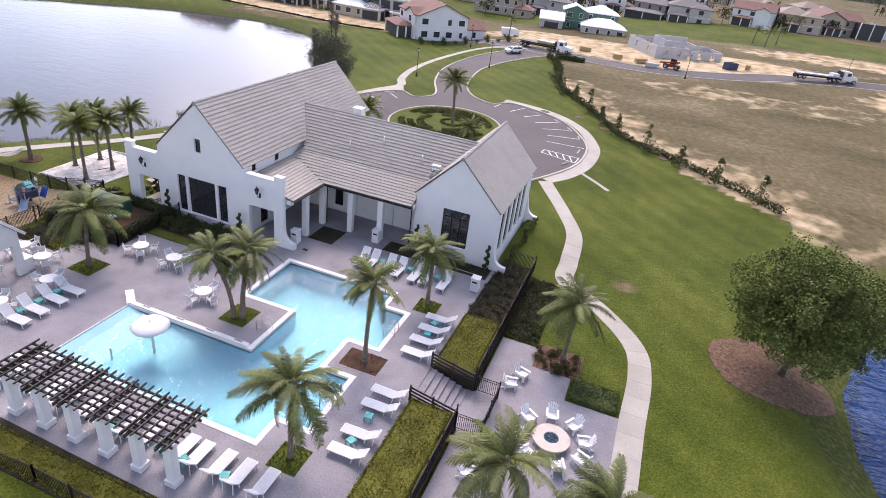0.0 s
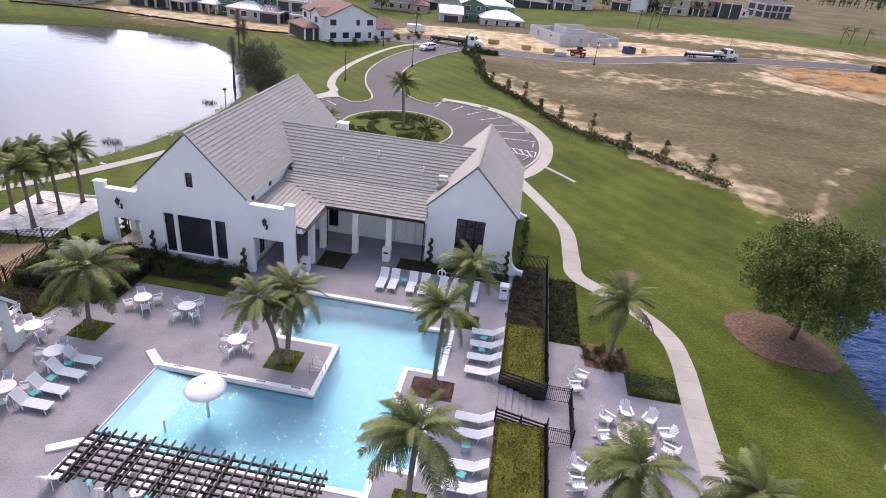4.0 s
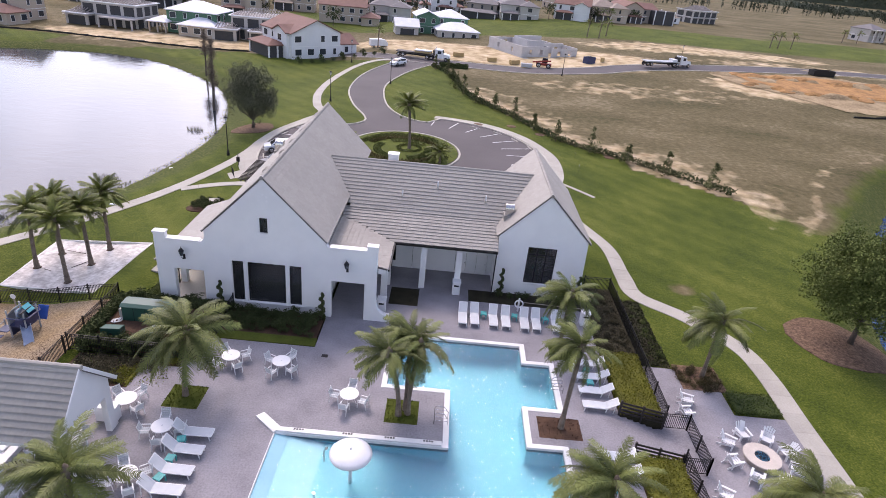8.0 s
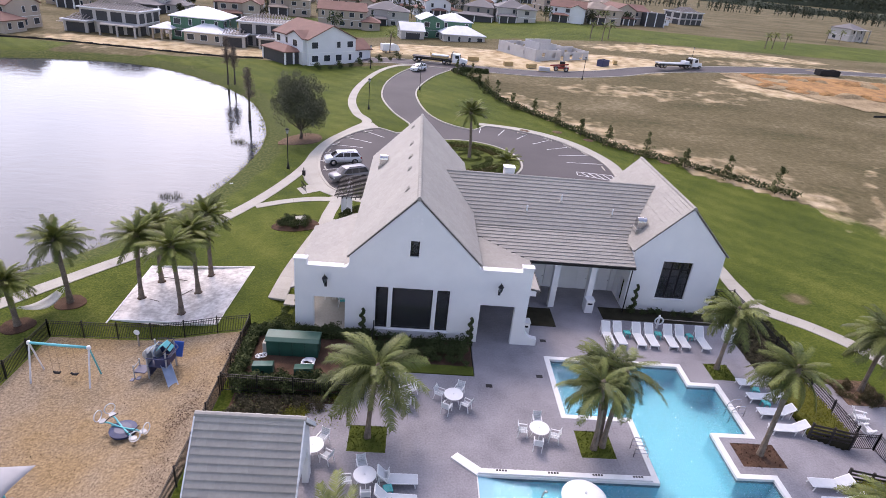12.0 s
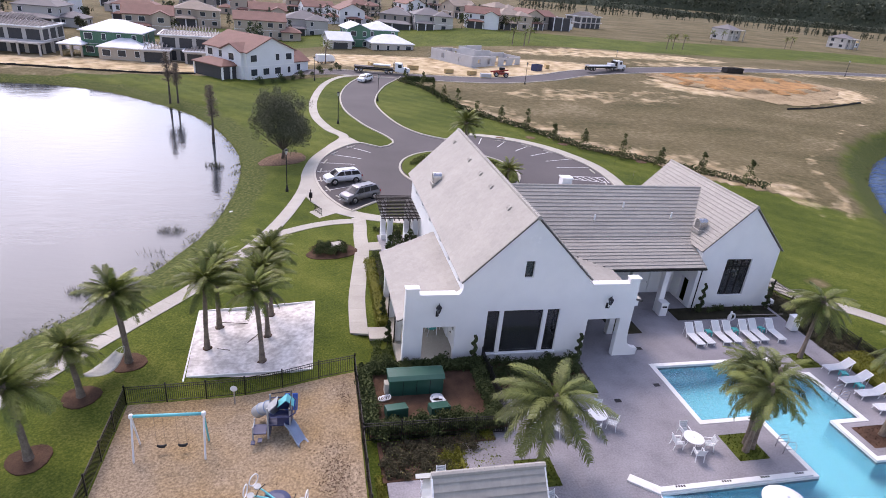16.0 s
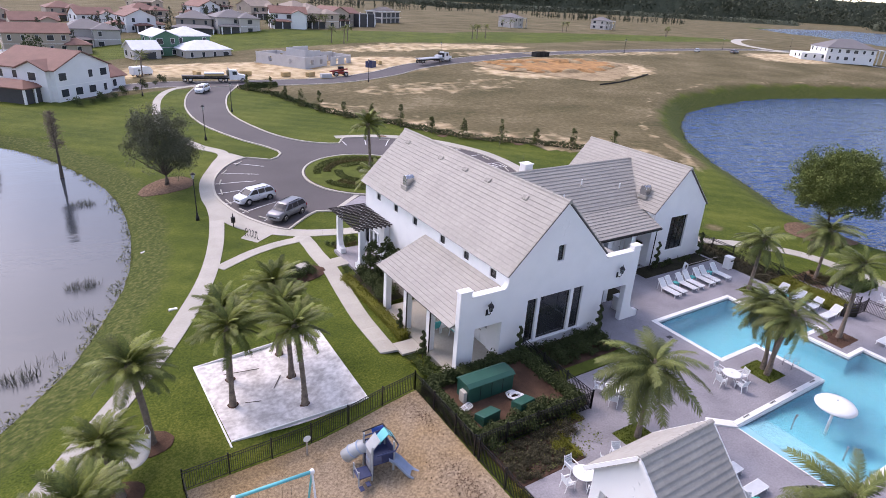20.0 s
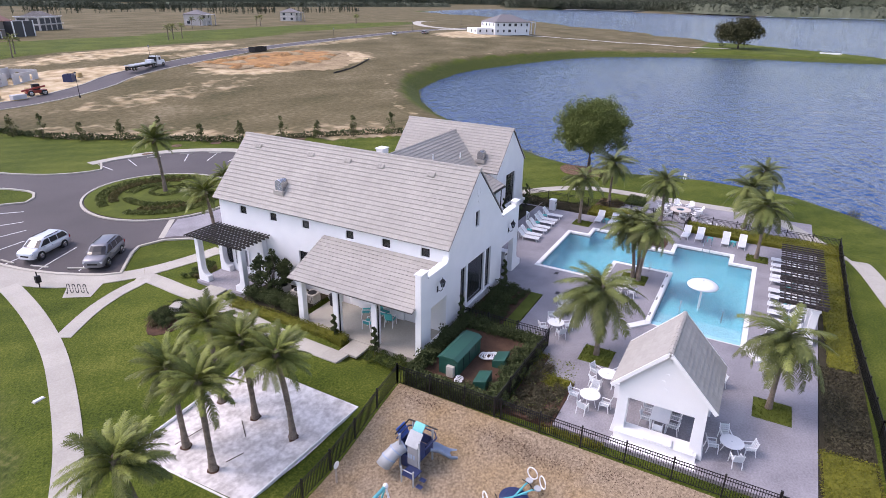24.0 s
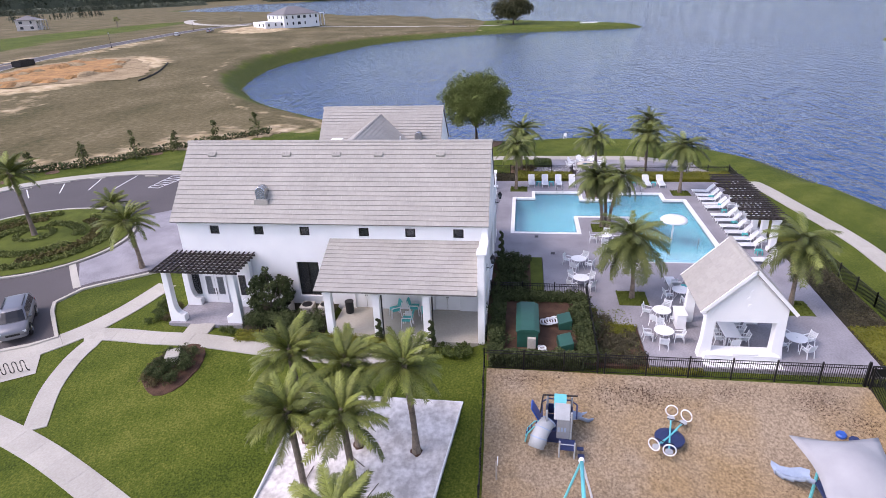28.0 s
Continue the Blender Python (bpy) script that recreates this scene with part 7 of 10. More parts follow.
IX, IY = -28.3, 82.3
for a0, a1 in ((195, 345), (15, 165)):
    arc_bed("curved low band of grey-green plants on the island", IX, IY, 6.5, a0, a1, 1.0, 0.30, LEAF_BED, int(a0), 1.08)
    arc_bed("curved low band of rust-tipped plants on the island", IX, IY, 5.2, a0 + 8, a1 - 8, 1.0, 0.32, LEAF_RUST, int(a0) + 1, 1.08)
for a0, a1 in ((150, 260), (285, 380), (40, 120)):
    arc_bed("curved low band of olive groundcover on the island", IX, IY, 3.7, a0, a1, 1.1, 0.22, LEAF_BED, int(a0) + 5, 1.08)
arc_bed("round low bed at the foot of the island palm", IX + 0.9, IY + 0.7, 1.6, 0, 359, 0.55, 0.22, LEAF_BED, 9, 1.0)
ring = thing("mulch_ring", "oval of reddish mulch under the lakeside oak", "planting bed", None, "mulch rings")
part("mulch", mound(-52.3, 89.6, 3.3, 2.9, 0.08, 26, 6), MULCH_RED, ring)
for x, y in ((-16.9, 100.3), (-11.1, 101.3), (-6.5, 97.7), (-1.3, 93.9), (3.3, 88.7)):
    ring = thing("mulch_ring", "round ring of dark mulch on the lawn before the hedge", "planting bed", None, "mulch rings")
    part("mulch", mound(x, y, 0.85, 0.85, 0.05, 16, 3), MULCH_RED, ring)

# weeds along the shores
reeds = thing("shore_weeds", "ragged fringe of weeds along the lake shores", "reeds")
reeds = tagged(reeds, kind="stuff")
rng = random.Random(77)
s = Shape()
for lake, keep, dens in ((WEST_LAKE, lambda x, y: x > -125 and 30 < y < 145, 30), (EAST_LAKE, lambda x, y: x < 140 and y > -6, 24)):
    for i in range(len(lake)):
        (ax, ay), (bx, by) = lake[i - 1], lake[i]
        if not keep(ax, ay):
            continue
        for _ in range(int(dens * math.hypot(bx - ax, by - ay))):
            t = rng.random()
            tuftness = math.sin(0.9 * (ax + bx) * 0.5 + 6 * t) * math.sin(0.37 * (ay + by))
            off = rng.gauss(0, 0.45) + 0.4 * tuftness
            d = Vector((bx - ax, by - ay)).normalized()
            x, y = ax + (bx - ax) * t - d.y * off, ay + (by - ay) * t + d.x * off
            h = rng.uniform(0.05, 0.18) * (1 + 0.6 * tuftness)
            p = Vector((x, y, WATER_Z + 0.02))
            tip = p + Vector((rng.gauss(0, 0.2), rng.gauss(0, 0.2), h))
            m = len(s.v)
            a = rng.uniform(0, 3.14)
            w = Vector((math.cos(a), math.sin(a), 0)) * 0.05
            s.v += [tuple(p - w), tuple(p + w), tuple(tip)]
            s.f.append((m, m + 1, m + 2))
part("weed_fringe", s, WEED, reeds)

# topiary spirals


def topiary(x, y, z, h, label):
    root = thing("spiral_topiary", label, "topiary", turn(x, y, z), "spiral topiaries")
    part("stem", Shape().cyl((0, 0, -0.1), (0, 0, h), 0.03), BARK, root)
    cs = []
    for i in range(34):
        t = i / 33
        r = 0.26 * (1 - 0.55 * t)
        a = t * 6.28 * 3.2
        cs.append((Vector((r * 0.7 * math.cos(a), r * 0.7 * math.sin(a), 0.25 + (h - 0.3) * t)), 0.2 * (1 - 0.4 * t)))
    tagged(part("foliage", clumps(cs, 75, 0.9, 0.085, 9), LEAF_DARK, root), kind="stuff")


for x, y, z, h in ((-38.05, 37.35, 0.0, 2.6), (-30.35, 37.3, 0.0, 2.4), (-16.35, 43.4, 0.0, 2.7), (-9.75, 43.4, 0.0, 2.6), (-43.35, 44.75, -0.6, 2.1), (-43.35, 41.3, -0.6, 2.1)):
    topiary(x, y, z, h, "clipped dark spiral topiary against the white wall")

# field hedge and its young trees
line_root = thing("field_hedge", "long dark hedge dividing lawn from building land", "hedge")
rng = random.Random(4)
s = Shape()
for i in range(len(HEDGE_LINE) - 1):
    (ax, ay), (bx, by) = HEDGE_LINE[i], HEDGE_LINE[i + 1]
    for _ in range(110):
        t = rng.random()
        x, y = ax + (bx - ax) * t + rng.gauss(0, 0.32), ay + (by - ay) * t + rng.gauss(0, 0.32)
        leaf_quad(s, Vector((x, y, ground_z(x, y) + rng.uniform(0.02, 1.0) * (0.85 + 0.15 * math.sin(i * 1.3)))), 0.26 * rng.uniform(0.6, 1.3), rng)
tagged(part("foliage", s, LEAF_DARK, line_root), kind="stuff")
young = None
for i, (x, y) in enumerate(HEDGE_LINE[4::6]):
    x, y = x - 0.8, y - 0.8
    h = 3.5 + 0.6 * math.sin(i * 2.1)
    cs = []
    for _ in range(26):
        u = rng.uniform(0.12, 1.0) ** 1.1
        cs.append((Vector((rng.gauss(0, 0.5 * (1.15 - u)), rng.gauss(0, 0.5 * (1.15 - u)), h * u)), 0.38 * (1.3 - 0.7 * u)))
    r = thing("young_tree", "slender young tree staked along the hedge", "tree", turn(x, y, ground_z(x, y)), "young hedge trees")
    part("trunk", Shape().cyl((0, 0, -0.1), (0, 0, h * 0.8), 0.05, 0.025, 6), BARK, r)
    tagged(part("crown", clumps(cs, 22, 1.0, 0.22, i), LEAF_MID, r), kind="stuff")

# ---- fences ----
def fence(pts, name, label, h=1.35, z=None, gate=False, step=2.3, gap=0.115):
    """Iron pickets between posts, along a line on the ground."""
    root = thing(name, label, "fence")
    for (ax, ay), (bx, by) in zip(pts, pts[1:]):
        ln = math.hypot(bx - ax, by - ay)
        n = max(1, round(ln / step))
        for i in range(n + 1):
            x, y = ax + (bx - ax) * i / n, ay + (by - ay) * i / n
            g = ground_z(x, y) if z is None else z
            post = part("post", Shape().box(-0.04, 0.04, -0.04, 0.04, -0.15, h + 0.06), IRON, root, m=turn(x, y, g))
            part("finial", Shape().lathe([(0.055, h + 0.06), (0.055, h + 0.09), (0.01, h + 0.13)], 6), IRON, post)
            if i == n:
                break
            x2, y2 = ax + (bx - ax) * (i + 1) / n, ay + (by - ay) * (i + 1) / n
            g2 = ground_z(x2, y2) if z is None else z
            s = Shape()
            for k in (0.12, h - 0.22, h - 0.04):
                s.beam((x, y, g + k), (x2, y2, g2 + k), 0.03, 0.035)
            m = int(math.hypot(x2 - x, y2 - y) / gap)
            for k in range(1, m):
                t = k / m
                px, py, pz = x + (x2 - x) * t, y + (y2 - y) * t, g + (g2 - g) * t
                s.box(px - 0.013, px + 0.013, py - 0.013, py + 0.013, pz + 0.1, pz + h - 0.02)
            tagged(part("railing_panel", s, IRON, root), kind="stuff")


BLACK = "black iron picket fence"
fence([(-6.05, 12.1), (-6.05, 26.0)], "fence_east_south", BLACK + " above the terrace", z=-0.35)
fence([(-6.05, 29.8), (-6.05, 46.8), (-8.4, 46.8)], "fence_east_north", BLACK + " along the planted strip", z=-0.35)
fence([(-6.05, 12.1), (-23, 12.4), (-37, 11.8), (-45.9, 12.0)], "fence_south", BLACK + " south of the pool deck", z=-0.3)
fence([(-46.0, 12.1), (-46.0, 37.75)], "fence_playground_east", BLACK + " between pool deck and playground")
fence([(-46.0, 37.75), (-59.9, 37.3), (-60.3, 16.3), (-46.3, 16.6)], "fence_playground", BLACK + " round the wood-chip playground")
fence([(-46.0, 31.15), (-37.3, 31.0), (-37.25, 37.8)], "fence_yard", BLACK + " round the equipment yard", z=-0.05)
gates = [((-6.0, 26.0), (-4.4, 26.0)), ((-4.4, 26.0), (-4.4, 29.8)), ((-4.4, 29.8), (-6.0, 29.8))]
for a, b in gates:
    fence([a, b], "stair_gate", "black iron gate panel at the foot of the stairs", 1.3, LOW + 0.05, step=1.6)
for y in (26.08, 29.72):
    root = thing("stair_railing", "dark horizontal-board railing stepping down the stairs", "railing", None, "stair railings")
    for i in range(3):
        x = -9.15 + 1.52 * i
        z = -0.45 * i * 0.66
        part("post", Shape().box(x - 0.06, x + 0.06, y - 0.06, y + 0.06, -1.0 if i else -0.1, z + 1.2), DARKWOOD, root, bevel=0.01)
        if i < 2:
            for k in range(4):
                part("board", Shape().beam((x, y, z + 0.25 + 0.26 * k), (x + 1.52, y, z - 0.297 + 0.25 + 0.26 * k), 0.04, 0.13), DARKWOOD, root)

# ---- pool furniture ----


def lounger(m, back=48):
    root = thing("sun_lounger", "white mesh sun lounger with raised backrest on the deck", "sun lounger", m, "sun loungers")
    for x in (-0.32, 0.32):
        part("rail", Shape().beam((x, -0.45, 0.34), (x, 1.15, 0.34), 0.05, 0.06), WHITE, root, bevel=0.01)
        for y in (-0.4, 1.0):
            part("leg", Shape().beam((x, y, 0.33), (x, y + 0.06, 0), 0.05, 0.05), WHITE, root)
    part("seat", Shape().box(-0.3, 0.3, -0.42, 1.15, 0.345, 0.375), SLING, root, "white mesh seat")
    part("crossbar", Shape().box(-0.32, 0.32, 1.12, 1.17, 0.31, 0.37), WHITE, root)
    a = radians(back)
    c, s = math.cos(a), math.sin(a)
    b = Matrix.Translation((0, -0.42, 0.36)) @ Matrix.Rotation(-a, 4, "X")
    br = part("backrest", Shape().box(-0.3, 0.3, -0.82, 0, 0, 0.03, b), SLING, root, "white mesh backrest")
    for x in (-0.32, 0.32):
        part("side_bar", Shape().box(x - 0.025, x + 0.025, -0.85, 0, -0.015, 0.045, b), WHITE, br)
        part("prop", Shape().beam((x, -0.42 - 0.6 * c, 0.36 + 0.6 * s), (x, -0.85, 0.02), 0.035, 0.035), WHITE, root)
    part("head_bar", Shape().box(-0.32, 0.32, -0.87, -0.82, -0.015, 0.045, b), WHITE, br)
    return root


first = lounger(turn(-19.5, 39.4, 0, 180))
spots = [(x, 39.5, 180) for x in (-18.55, -17.05, -16.05, -14.55, -13.6, -12.0)]
spots += [(-10.35, y, 90) for y in (20.5, 22.0, 24.4, 25.7, 30.1, 31.6, 33.1, 34.6)]
spots += [(-35.0, y, -90) for y in (20.5, 21.8, 23.25, 24.55)]
spots += [(x, 16.7, 0) for x in (-13.1, -14.5, -15.75, -17.15, -18.1, -20.3, -21.6, -23.1, -24.5, -26.0, -27.3, -30.3)]
flat = lounger(turn(-10.35, 20.5, 0, 90), 34)
for x, y, d in spots:
    if (x, y) != (-10.35, 20.5):
        copy_thing(flat if d == 90 else first, turn(x + 0.02 * math.sin(31 * y), y + 0.03 * math.sin(17 * x), 0, d + 1.5 * math.sin(13 * (x + y))))


def side_table(m):
    root = thing("side_table", "small square turquoise plastic side table", "side table", m, "side tables")
    for k in range(4):
        part("slat", Shape().box(-0.23 + 0.117 * k, -0.23 + 0.117 * k + 0.105, -0.23, 0.23, 0.40, 0.43), TEAL, root, bevel=0.008)
    for x in (-0.2, 0.2):
        for y in (-0.2, 0.2):
            part("leg", Shape().box(x - 0.03, x + 0.03, y - 0.03, y + 0.03, 0, 0.4), TEAL, root)
    for y in (-0.2, 0.2):
        part("apron", Shape().box(-0.2, 0.2, y - 0.015, y + 0.015, 0.33, 0.4), TEAL, root)
    return root


st = side_table(turn(-17.8, 39.9))
for x, y in ((-15.3, 40.0), (-12.8, 40.0), (-10.6, 21.3), (-10.6, 23.4), (-10.6, 32.4), (-10.6, 33.8), (-35.35, 21.2), (-35.35, 22.5), (-35.35, 23.9), (-15.1, 16.4), (-19.2, 16.4), (-22.3, 16.4), (-25.2, 16.4), (-28.6, 16.4), (-17.6, 16.3)):
    copy_thing(st, turn(x, y, 0, 20 * math.sin(x + y)))


def patio_chair(m, mat=WHITE, cushion=None, label="white metal patio armchair with slatted seat", group="patio chairs"):
    root = thing("patio_chair", label, "chair", m, group)
    for x in (-0.25, 0.25):
        part("leg", Shape().beam((x, -0.26, 0.62), (x, -0.3, 0), 0.04, 0.04), mat, root)
        part("leg", Shape().beam((x, 0.22, 0.44), (x, 0.3, 0), 0.04, 0.04), mat, root)
        part("arm", Shape().box(x - 0.03, x + 0.03, -0.26, 0.28, 0.62, 0.655), mat, root, bevel=0.01)
        part("stile", Shape().beam((x * 0.95, 0.2, 0.42), (x * 0.95, 0.34, 0.92), 0.04, 0.04), mat, root)
    for k in range(5):
        part("seat_slat", Shape().box(-0.25, 0.25, -0.25 + 0.1 * k, -0.25 + 0.1 * k + 0.085, 0.42, 0.445), cushion or SLING, root)
    for k in range(4):
        t = 0.2 + 0.22 * k
        part("back_slat", Shape().beam((-0.23, 0.2 + 0.14 * t, 0.42 + 0.5 * t), (0.23, 0.2 + 0.14 * t, 0.42 + 0.5 * t), 0.025, 0.1), cushion or SLING, root)
    if cushion:
        part("cushion", Shape().box(-0.24, 0.24, -0.26, 0.2, 0.446, 0.54), cushion, root, "turquoise cushion", bevel=0.04)
        part("cushion", Shape().box(-0.24, 0.24, -0.05, 0.05, 0.0, 0.45, Matrix.Translation((0, 0.24, 0.52)) @ Matrix.Rotation(radians(-16), 4, "X")), cushion, root, "turquoise cushion", bevel=0.04)
    return root


def patio_table(m, r=0.6):
    root = thing("patio_table", "round white metal patio table on the pool deck", "table", m, "round patio tables")
    part("tabletop", Shape().lathe([(r - 0.03, 0.71), (r, 0.72), (r, 0.745), (r - 0.02, 0.755)], 32), WHITE, root)
    part("hub", Shape().lathe([(0.05, 0.756), (0.05, 0.765)], 12), SLING, root)
    for k in range(4):
        a = 0.785 + 1.5708 * k
        part("leg", Shape().tube([(0.42 * math.cos(a), 0.42 * math.sin(a), 0.71), (0.33 * math.cos(a), 0.33 * math.sin(a), 0.35), (0.46 * math.cos(a), 0.46 * math.sin(a), 0)], 0.022, 6), WHITE, root)
    return root


pc, pt = None, None
for k, (x, y) in enumerate(((-35.1, 31.2), (-31.7, 31.1), (-26.7, 28.5), (-36.6, 24.3 + 0.1), (-36.9, 20.9), (-39.6, 26.3), (-42.2, 26.7), (-42.5, 19.0))):
    m = turn(x, y, 0.008, 20 * k)
    if pt is None:
        pt = patio_table(m)
    else:
        copy_thing(pt, m)
    for j in range(4):
        a = radians(35 + 90 * j + 23 * k) + 0.12 * math.sin(7 * j + k)
        m = turn(x + 0.95 * math.cos(a), y + 0.95 * math.sin(a), 0.008, math.degrees(a) - 90)
        if pc is None:
            pc = patio_chair(m)
        else:
            copy_thing(pc, m)

# the cabana's dining table
dt = thing("dining_table", "long white dining table under the cabana roof", "table", turn(-41.4, 22.7, 0.006))
part("tabletop", Shape().box(-1.35, 1.35, -0.5, 0.5, 0.72, 0.76), WHITE, dt, bevel=0.01)
for x in (-1.2, 1.2):
    for y in (-0.4, 0.4):
        part("leg", Shape().box(x - 0.035, x + 0.035, y - 0.035, y + 0.035, 0, 0.72), WHITE, dt)
for x in (-42.3, -41.4, -40.5):
    copy_thing(pc, turn(x, 23.45, 0.006, 0)), copy_thing(pc, turn(x, 21.95, 0.006, 180))
copy_thing(pc, turn(-42.95, 22.7, 0.006, 90))
grill = thing("covered_bar_sink", "white covered oval bar sink on the cabana counter", "sink", turn(-44.05, 22.5, 0.47))
part("cover", Shape().box(-0.28, 0.28, -0.75, 0.75, 0, 0.16), WHITE, grill, bevel=0.07)
box = thing("bar_cabinet", "white bar cabinet beside the cabana pillar", "cabinet", turn(-40.1, 25.25, 0.006))
part("body", Shape().box(-0.7, 0.5, -0.25, 0.35, 0, 1.0), TRIM, box, bevel=0.02)
part("worktop", Shape().box(-0.75, 0.55, -0.3, 0.4, 1.002, 1.05), WHITE, box, bevel=0.01)
part("panel", Shape().box(-0.55, 0.35, 0.352, 0.365, 0.15, 0.85), WHITE, box)

# porch chairs
for x, y, d in ((-39.9, 44.4, -150), (-38.9 - 0.6, 43.1, 180 + 180), (-41.2, 43.3, 180), (-40.0, 42.2, -80 + 180)):
    patio_chair(turn(x, y, -0.278, d) @ Matrix.Scale(1.25, 4), WHITE, TEAL, "white porch armchair with turquoise cushions", "porch chairs")
ct = thing("coffee_table", "low white slatted coffee table on the porch", "table", turn(-40.35, 43.35, -0.278, 8))
for k in range(5):
    part("slat", Shape().box(-0.5, 0.5, -0.3 + 0.12 * k, -0.3 + 0.12 * k + 0.105, 0.40, 0.43), WHITE, ct)
for x in (-0.42, 0.42):
    for y in (-0.25, 0.25):
        part("leg", Shape().box(x - 0.03, x + 0.03, y - 0.03, y + 0.03, 0, 0.4), WHITE, ct)
bin0 = thing("waste_bin", "dark grey round waste bin on the porch", "bin", turn(-39.6, 47.8, -0.278))
part("drum", Shape().lathe([(0.26, 0), (0.29, 0.05), (0.3, 0.85), (0.28, 0.9)], 18), RUBBER, bin0)
part("rim", Shape().lathe([(0.31, 0.84), (0.32, 0.86), (0.32, 0.92), (0.2, 0.93)], 18), IRON, bin0)


def towel_box(x, y):
    root = thing("towel_bin", "white panelled towel and waste cabinet on the deck", "cabinet", turn(x, y), "white deck cabinets")
    part("body", Shape().box(-0.33, 0.33, -0.33, 0.33, 0.05, 1.2), TRIM, root, bevel=0.02)
    part("lid", Shape().box(-0.37, 0.37, -0.37, 0.37, 1.202, 1.28), WHITE, root, bevel=0.02)
    part("slot", Shape().box(-0.2, 0.2, -0.345, -0.33, 0.85, 1.0), IRON, root)
    part("door", Shape().box(-0.27, 0.27, -0.345, -0.332, 0.12, 0.75), WHITE, root)


towel_box(-9.6, 40.2), towel_box(-20.1, 43.2), towel_box(-26.0, 39.3)
drain = thing("deck_drain", "small dark square drain grate in the deck", "drain", turn(-25.6, 34.3, 0.002))
part("grate", Shape().box(-0.22, 0.22, -0.16, 0.16, 0, 0.012), IRON, drain)
for x, y in ((-29.2, 33.0), (-24.6, 38.6)):
    copy_thing(drain, turn(x, y, 0.002))
rope = thing("rescue_post", "white rescue post with rail beside the loungers", "rescue post", turn(-14.9, 41.3))
part("post", Shape().box(-0.07, 0.07, -0.07, 0.07, 0, 1.25), WHITE, rope, bevel=0.01)
part("ring", Shape().tube([(0.33 * math.cos(0.4488 * i), -0.12, 0.8 + 0.33 * math.sin(0.4488 * i)) for i in range(15)], 0.06, 7), WHITE, rope, "white life ring")
part("hook_pole", Shape().cyl((0.2, 0, 0.9), (5.2, 0.1, 0.75), 0.03), STONE, rope, "long horizontal rescue pole")

# water mushroom and jets
mush = thing("water_mushroom", "white mushroom-shaped water feature standing in the pool", "water feature", turn(-25.62, 22.6, -0.40))
part("stem", Shape().cyl((0, 0, 0), (0, 0, 2.2), 0.09, 0.08, 12), WHITE, mush, smooth=True)
part("cap", Shape().lathe([(0.1, 2.12), (0.9, 2.08), (1.12, 2.12), (1.15, 2.2), (1.0, 2.36), (0.55, 2.5), (0.12, 2.55)], 32), WHITE, mush, smooth=True)
part("outlet", Shape().lathe([(0.07, 2.55), (0.06, 2.62), (0.03, 2.63)], 10), SLING, mush)
for x, y, bent in ((-27.3, 23.8, True), (-27.2, 20.8, False)):
    jet = thing("water_jet", "slim pale upright water jet pipe in the shallow shelf", "water feature", turn(x, y, -0.26), "water jets")
    part("pipe", Shape().tube([(0, 0, 0), (0, 0, 0.8), (0.12, 0, 1.05)] if bent else [(0, 0, 0), (0, 0, 0.9)], 0.055, 8), STEEL, jet)
    part("nozzle", Shape().cyl((0.12, 0, 1.03) if bent else (0, 0, 0.9), (0.2, 0, 1.0) if bent else (0, 0, 0.97), 0.08), STEEL, jet)


# ---- terrace ----
def adirondack(m):
    root = thing("adirondack_chair", "white slatted adirondack chair on the terrace", "chair", m, "adirondack chairs")
    for k in range(5):
        t = k / 4
        part("seat_slat", Shape().box(-0.27, 0.27, -0.38 + 0.15 * k, -0.38 + 0.15 * k + 0.13, 0.40 - 0.10 * t, 0.425 - 0.10 * t), WHITE, root)
    for k in range(5):
        x = -0.24 + 0.12 * k
        top = 1.02 - 0.07 * abs(k - 2)
        part("back_slat", Shape().beam((x * 0.85, 0.24, 0.28), (x * 1.25, 0.58, top), 0.105, 0.025), WHITE, root)
    for x in (-0.34, 0.34):
        part("arm", Shape().box(x - 0.075, x + 0.075, -0.45, 0.38, 0.56, 0.585), WHITE, root, bevel=0.008)
        part("front_leg", Shape().box(x - 0.05, x + 0.05, -0.4, -0.3, 0, 0.56), WHITE, root)
        part("side_rail", Shape().beam((x * 0.85, -0.4, 0.37), (x * 0.85, 0.62, 0.06), 0.03, 0.12), WHITE, root)
        part("back_leg", Shape().box(x - 0.04, x + 0.04, 0.28, 0.36, 0, 0.56), WHITE, root)
    return root


PITX, PITY = -0.4, 27.6
ad = None
for x, y, d in [(PITX + 2.05 * math.cos(radians(a)), PITY + 2.05 * math.sin(radians(a)), a - 90) for a in (145, 100, 58, 18, -22, -68, -122, -165)] + [(-3.95, 31.3, 100), (-3.5, 32.6, 70), (-4.0, 24.3, 60), (-4.15, 22.95, 95)]:
    m = turn(x, y, LOW + 0.03, d)
    if ad is None:
        ad = adirondack(m)
    else:
        copy_thing(ad, m)
pit = thing("fire_pit", "round tan stone fire pit with blue glass beads", "fire pit", turn(PITX, PITY, LOW + 0.03) @ Matrix.Scale(1.15, 4))
part("drum", Shape().lathe([(0.82, 0), (0.84, 0.05), (0.82, 0.34)], 28), STONE, pit)
part("rim", Shape().plate([(1.0 * math.cos(6.28319 * i / 36), 1.0 * math.sin(6.28319 * i / 36)) for i in range(36)], [[(0.40 * math.cos(6.28319 * i / 24), 0.40 * math.sin(6.28319 * i / 24)) for i in range(24)]], 0.342, 0.42), material("pale_stone_cap", (0.62, 0.55, 0.48), (0.5, 0.44, 0.38), 2, 20, 0.8), pit, "pale stone rim", bevel=0.02)
beads = Shape()
rng = random.Random(2)
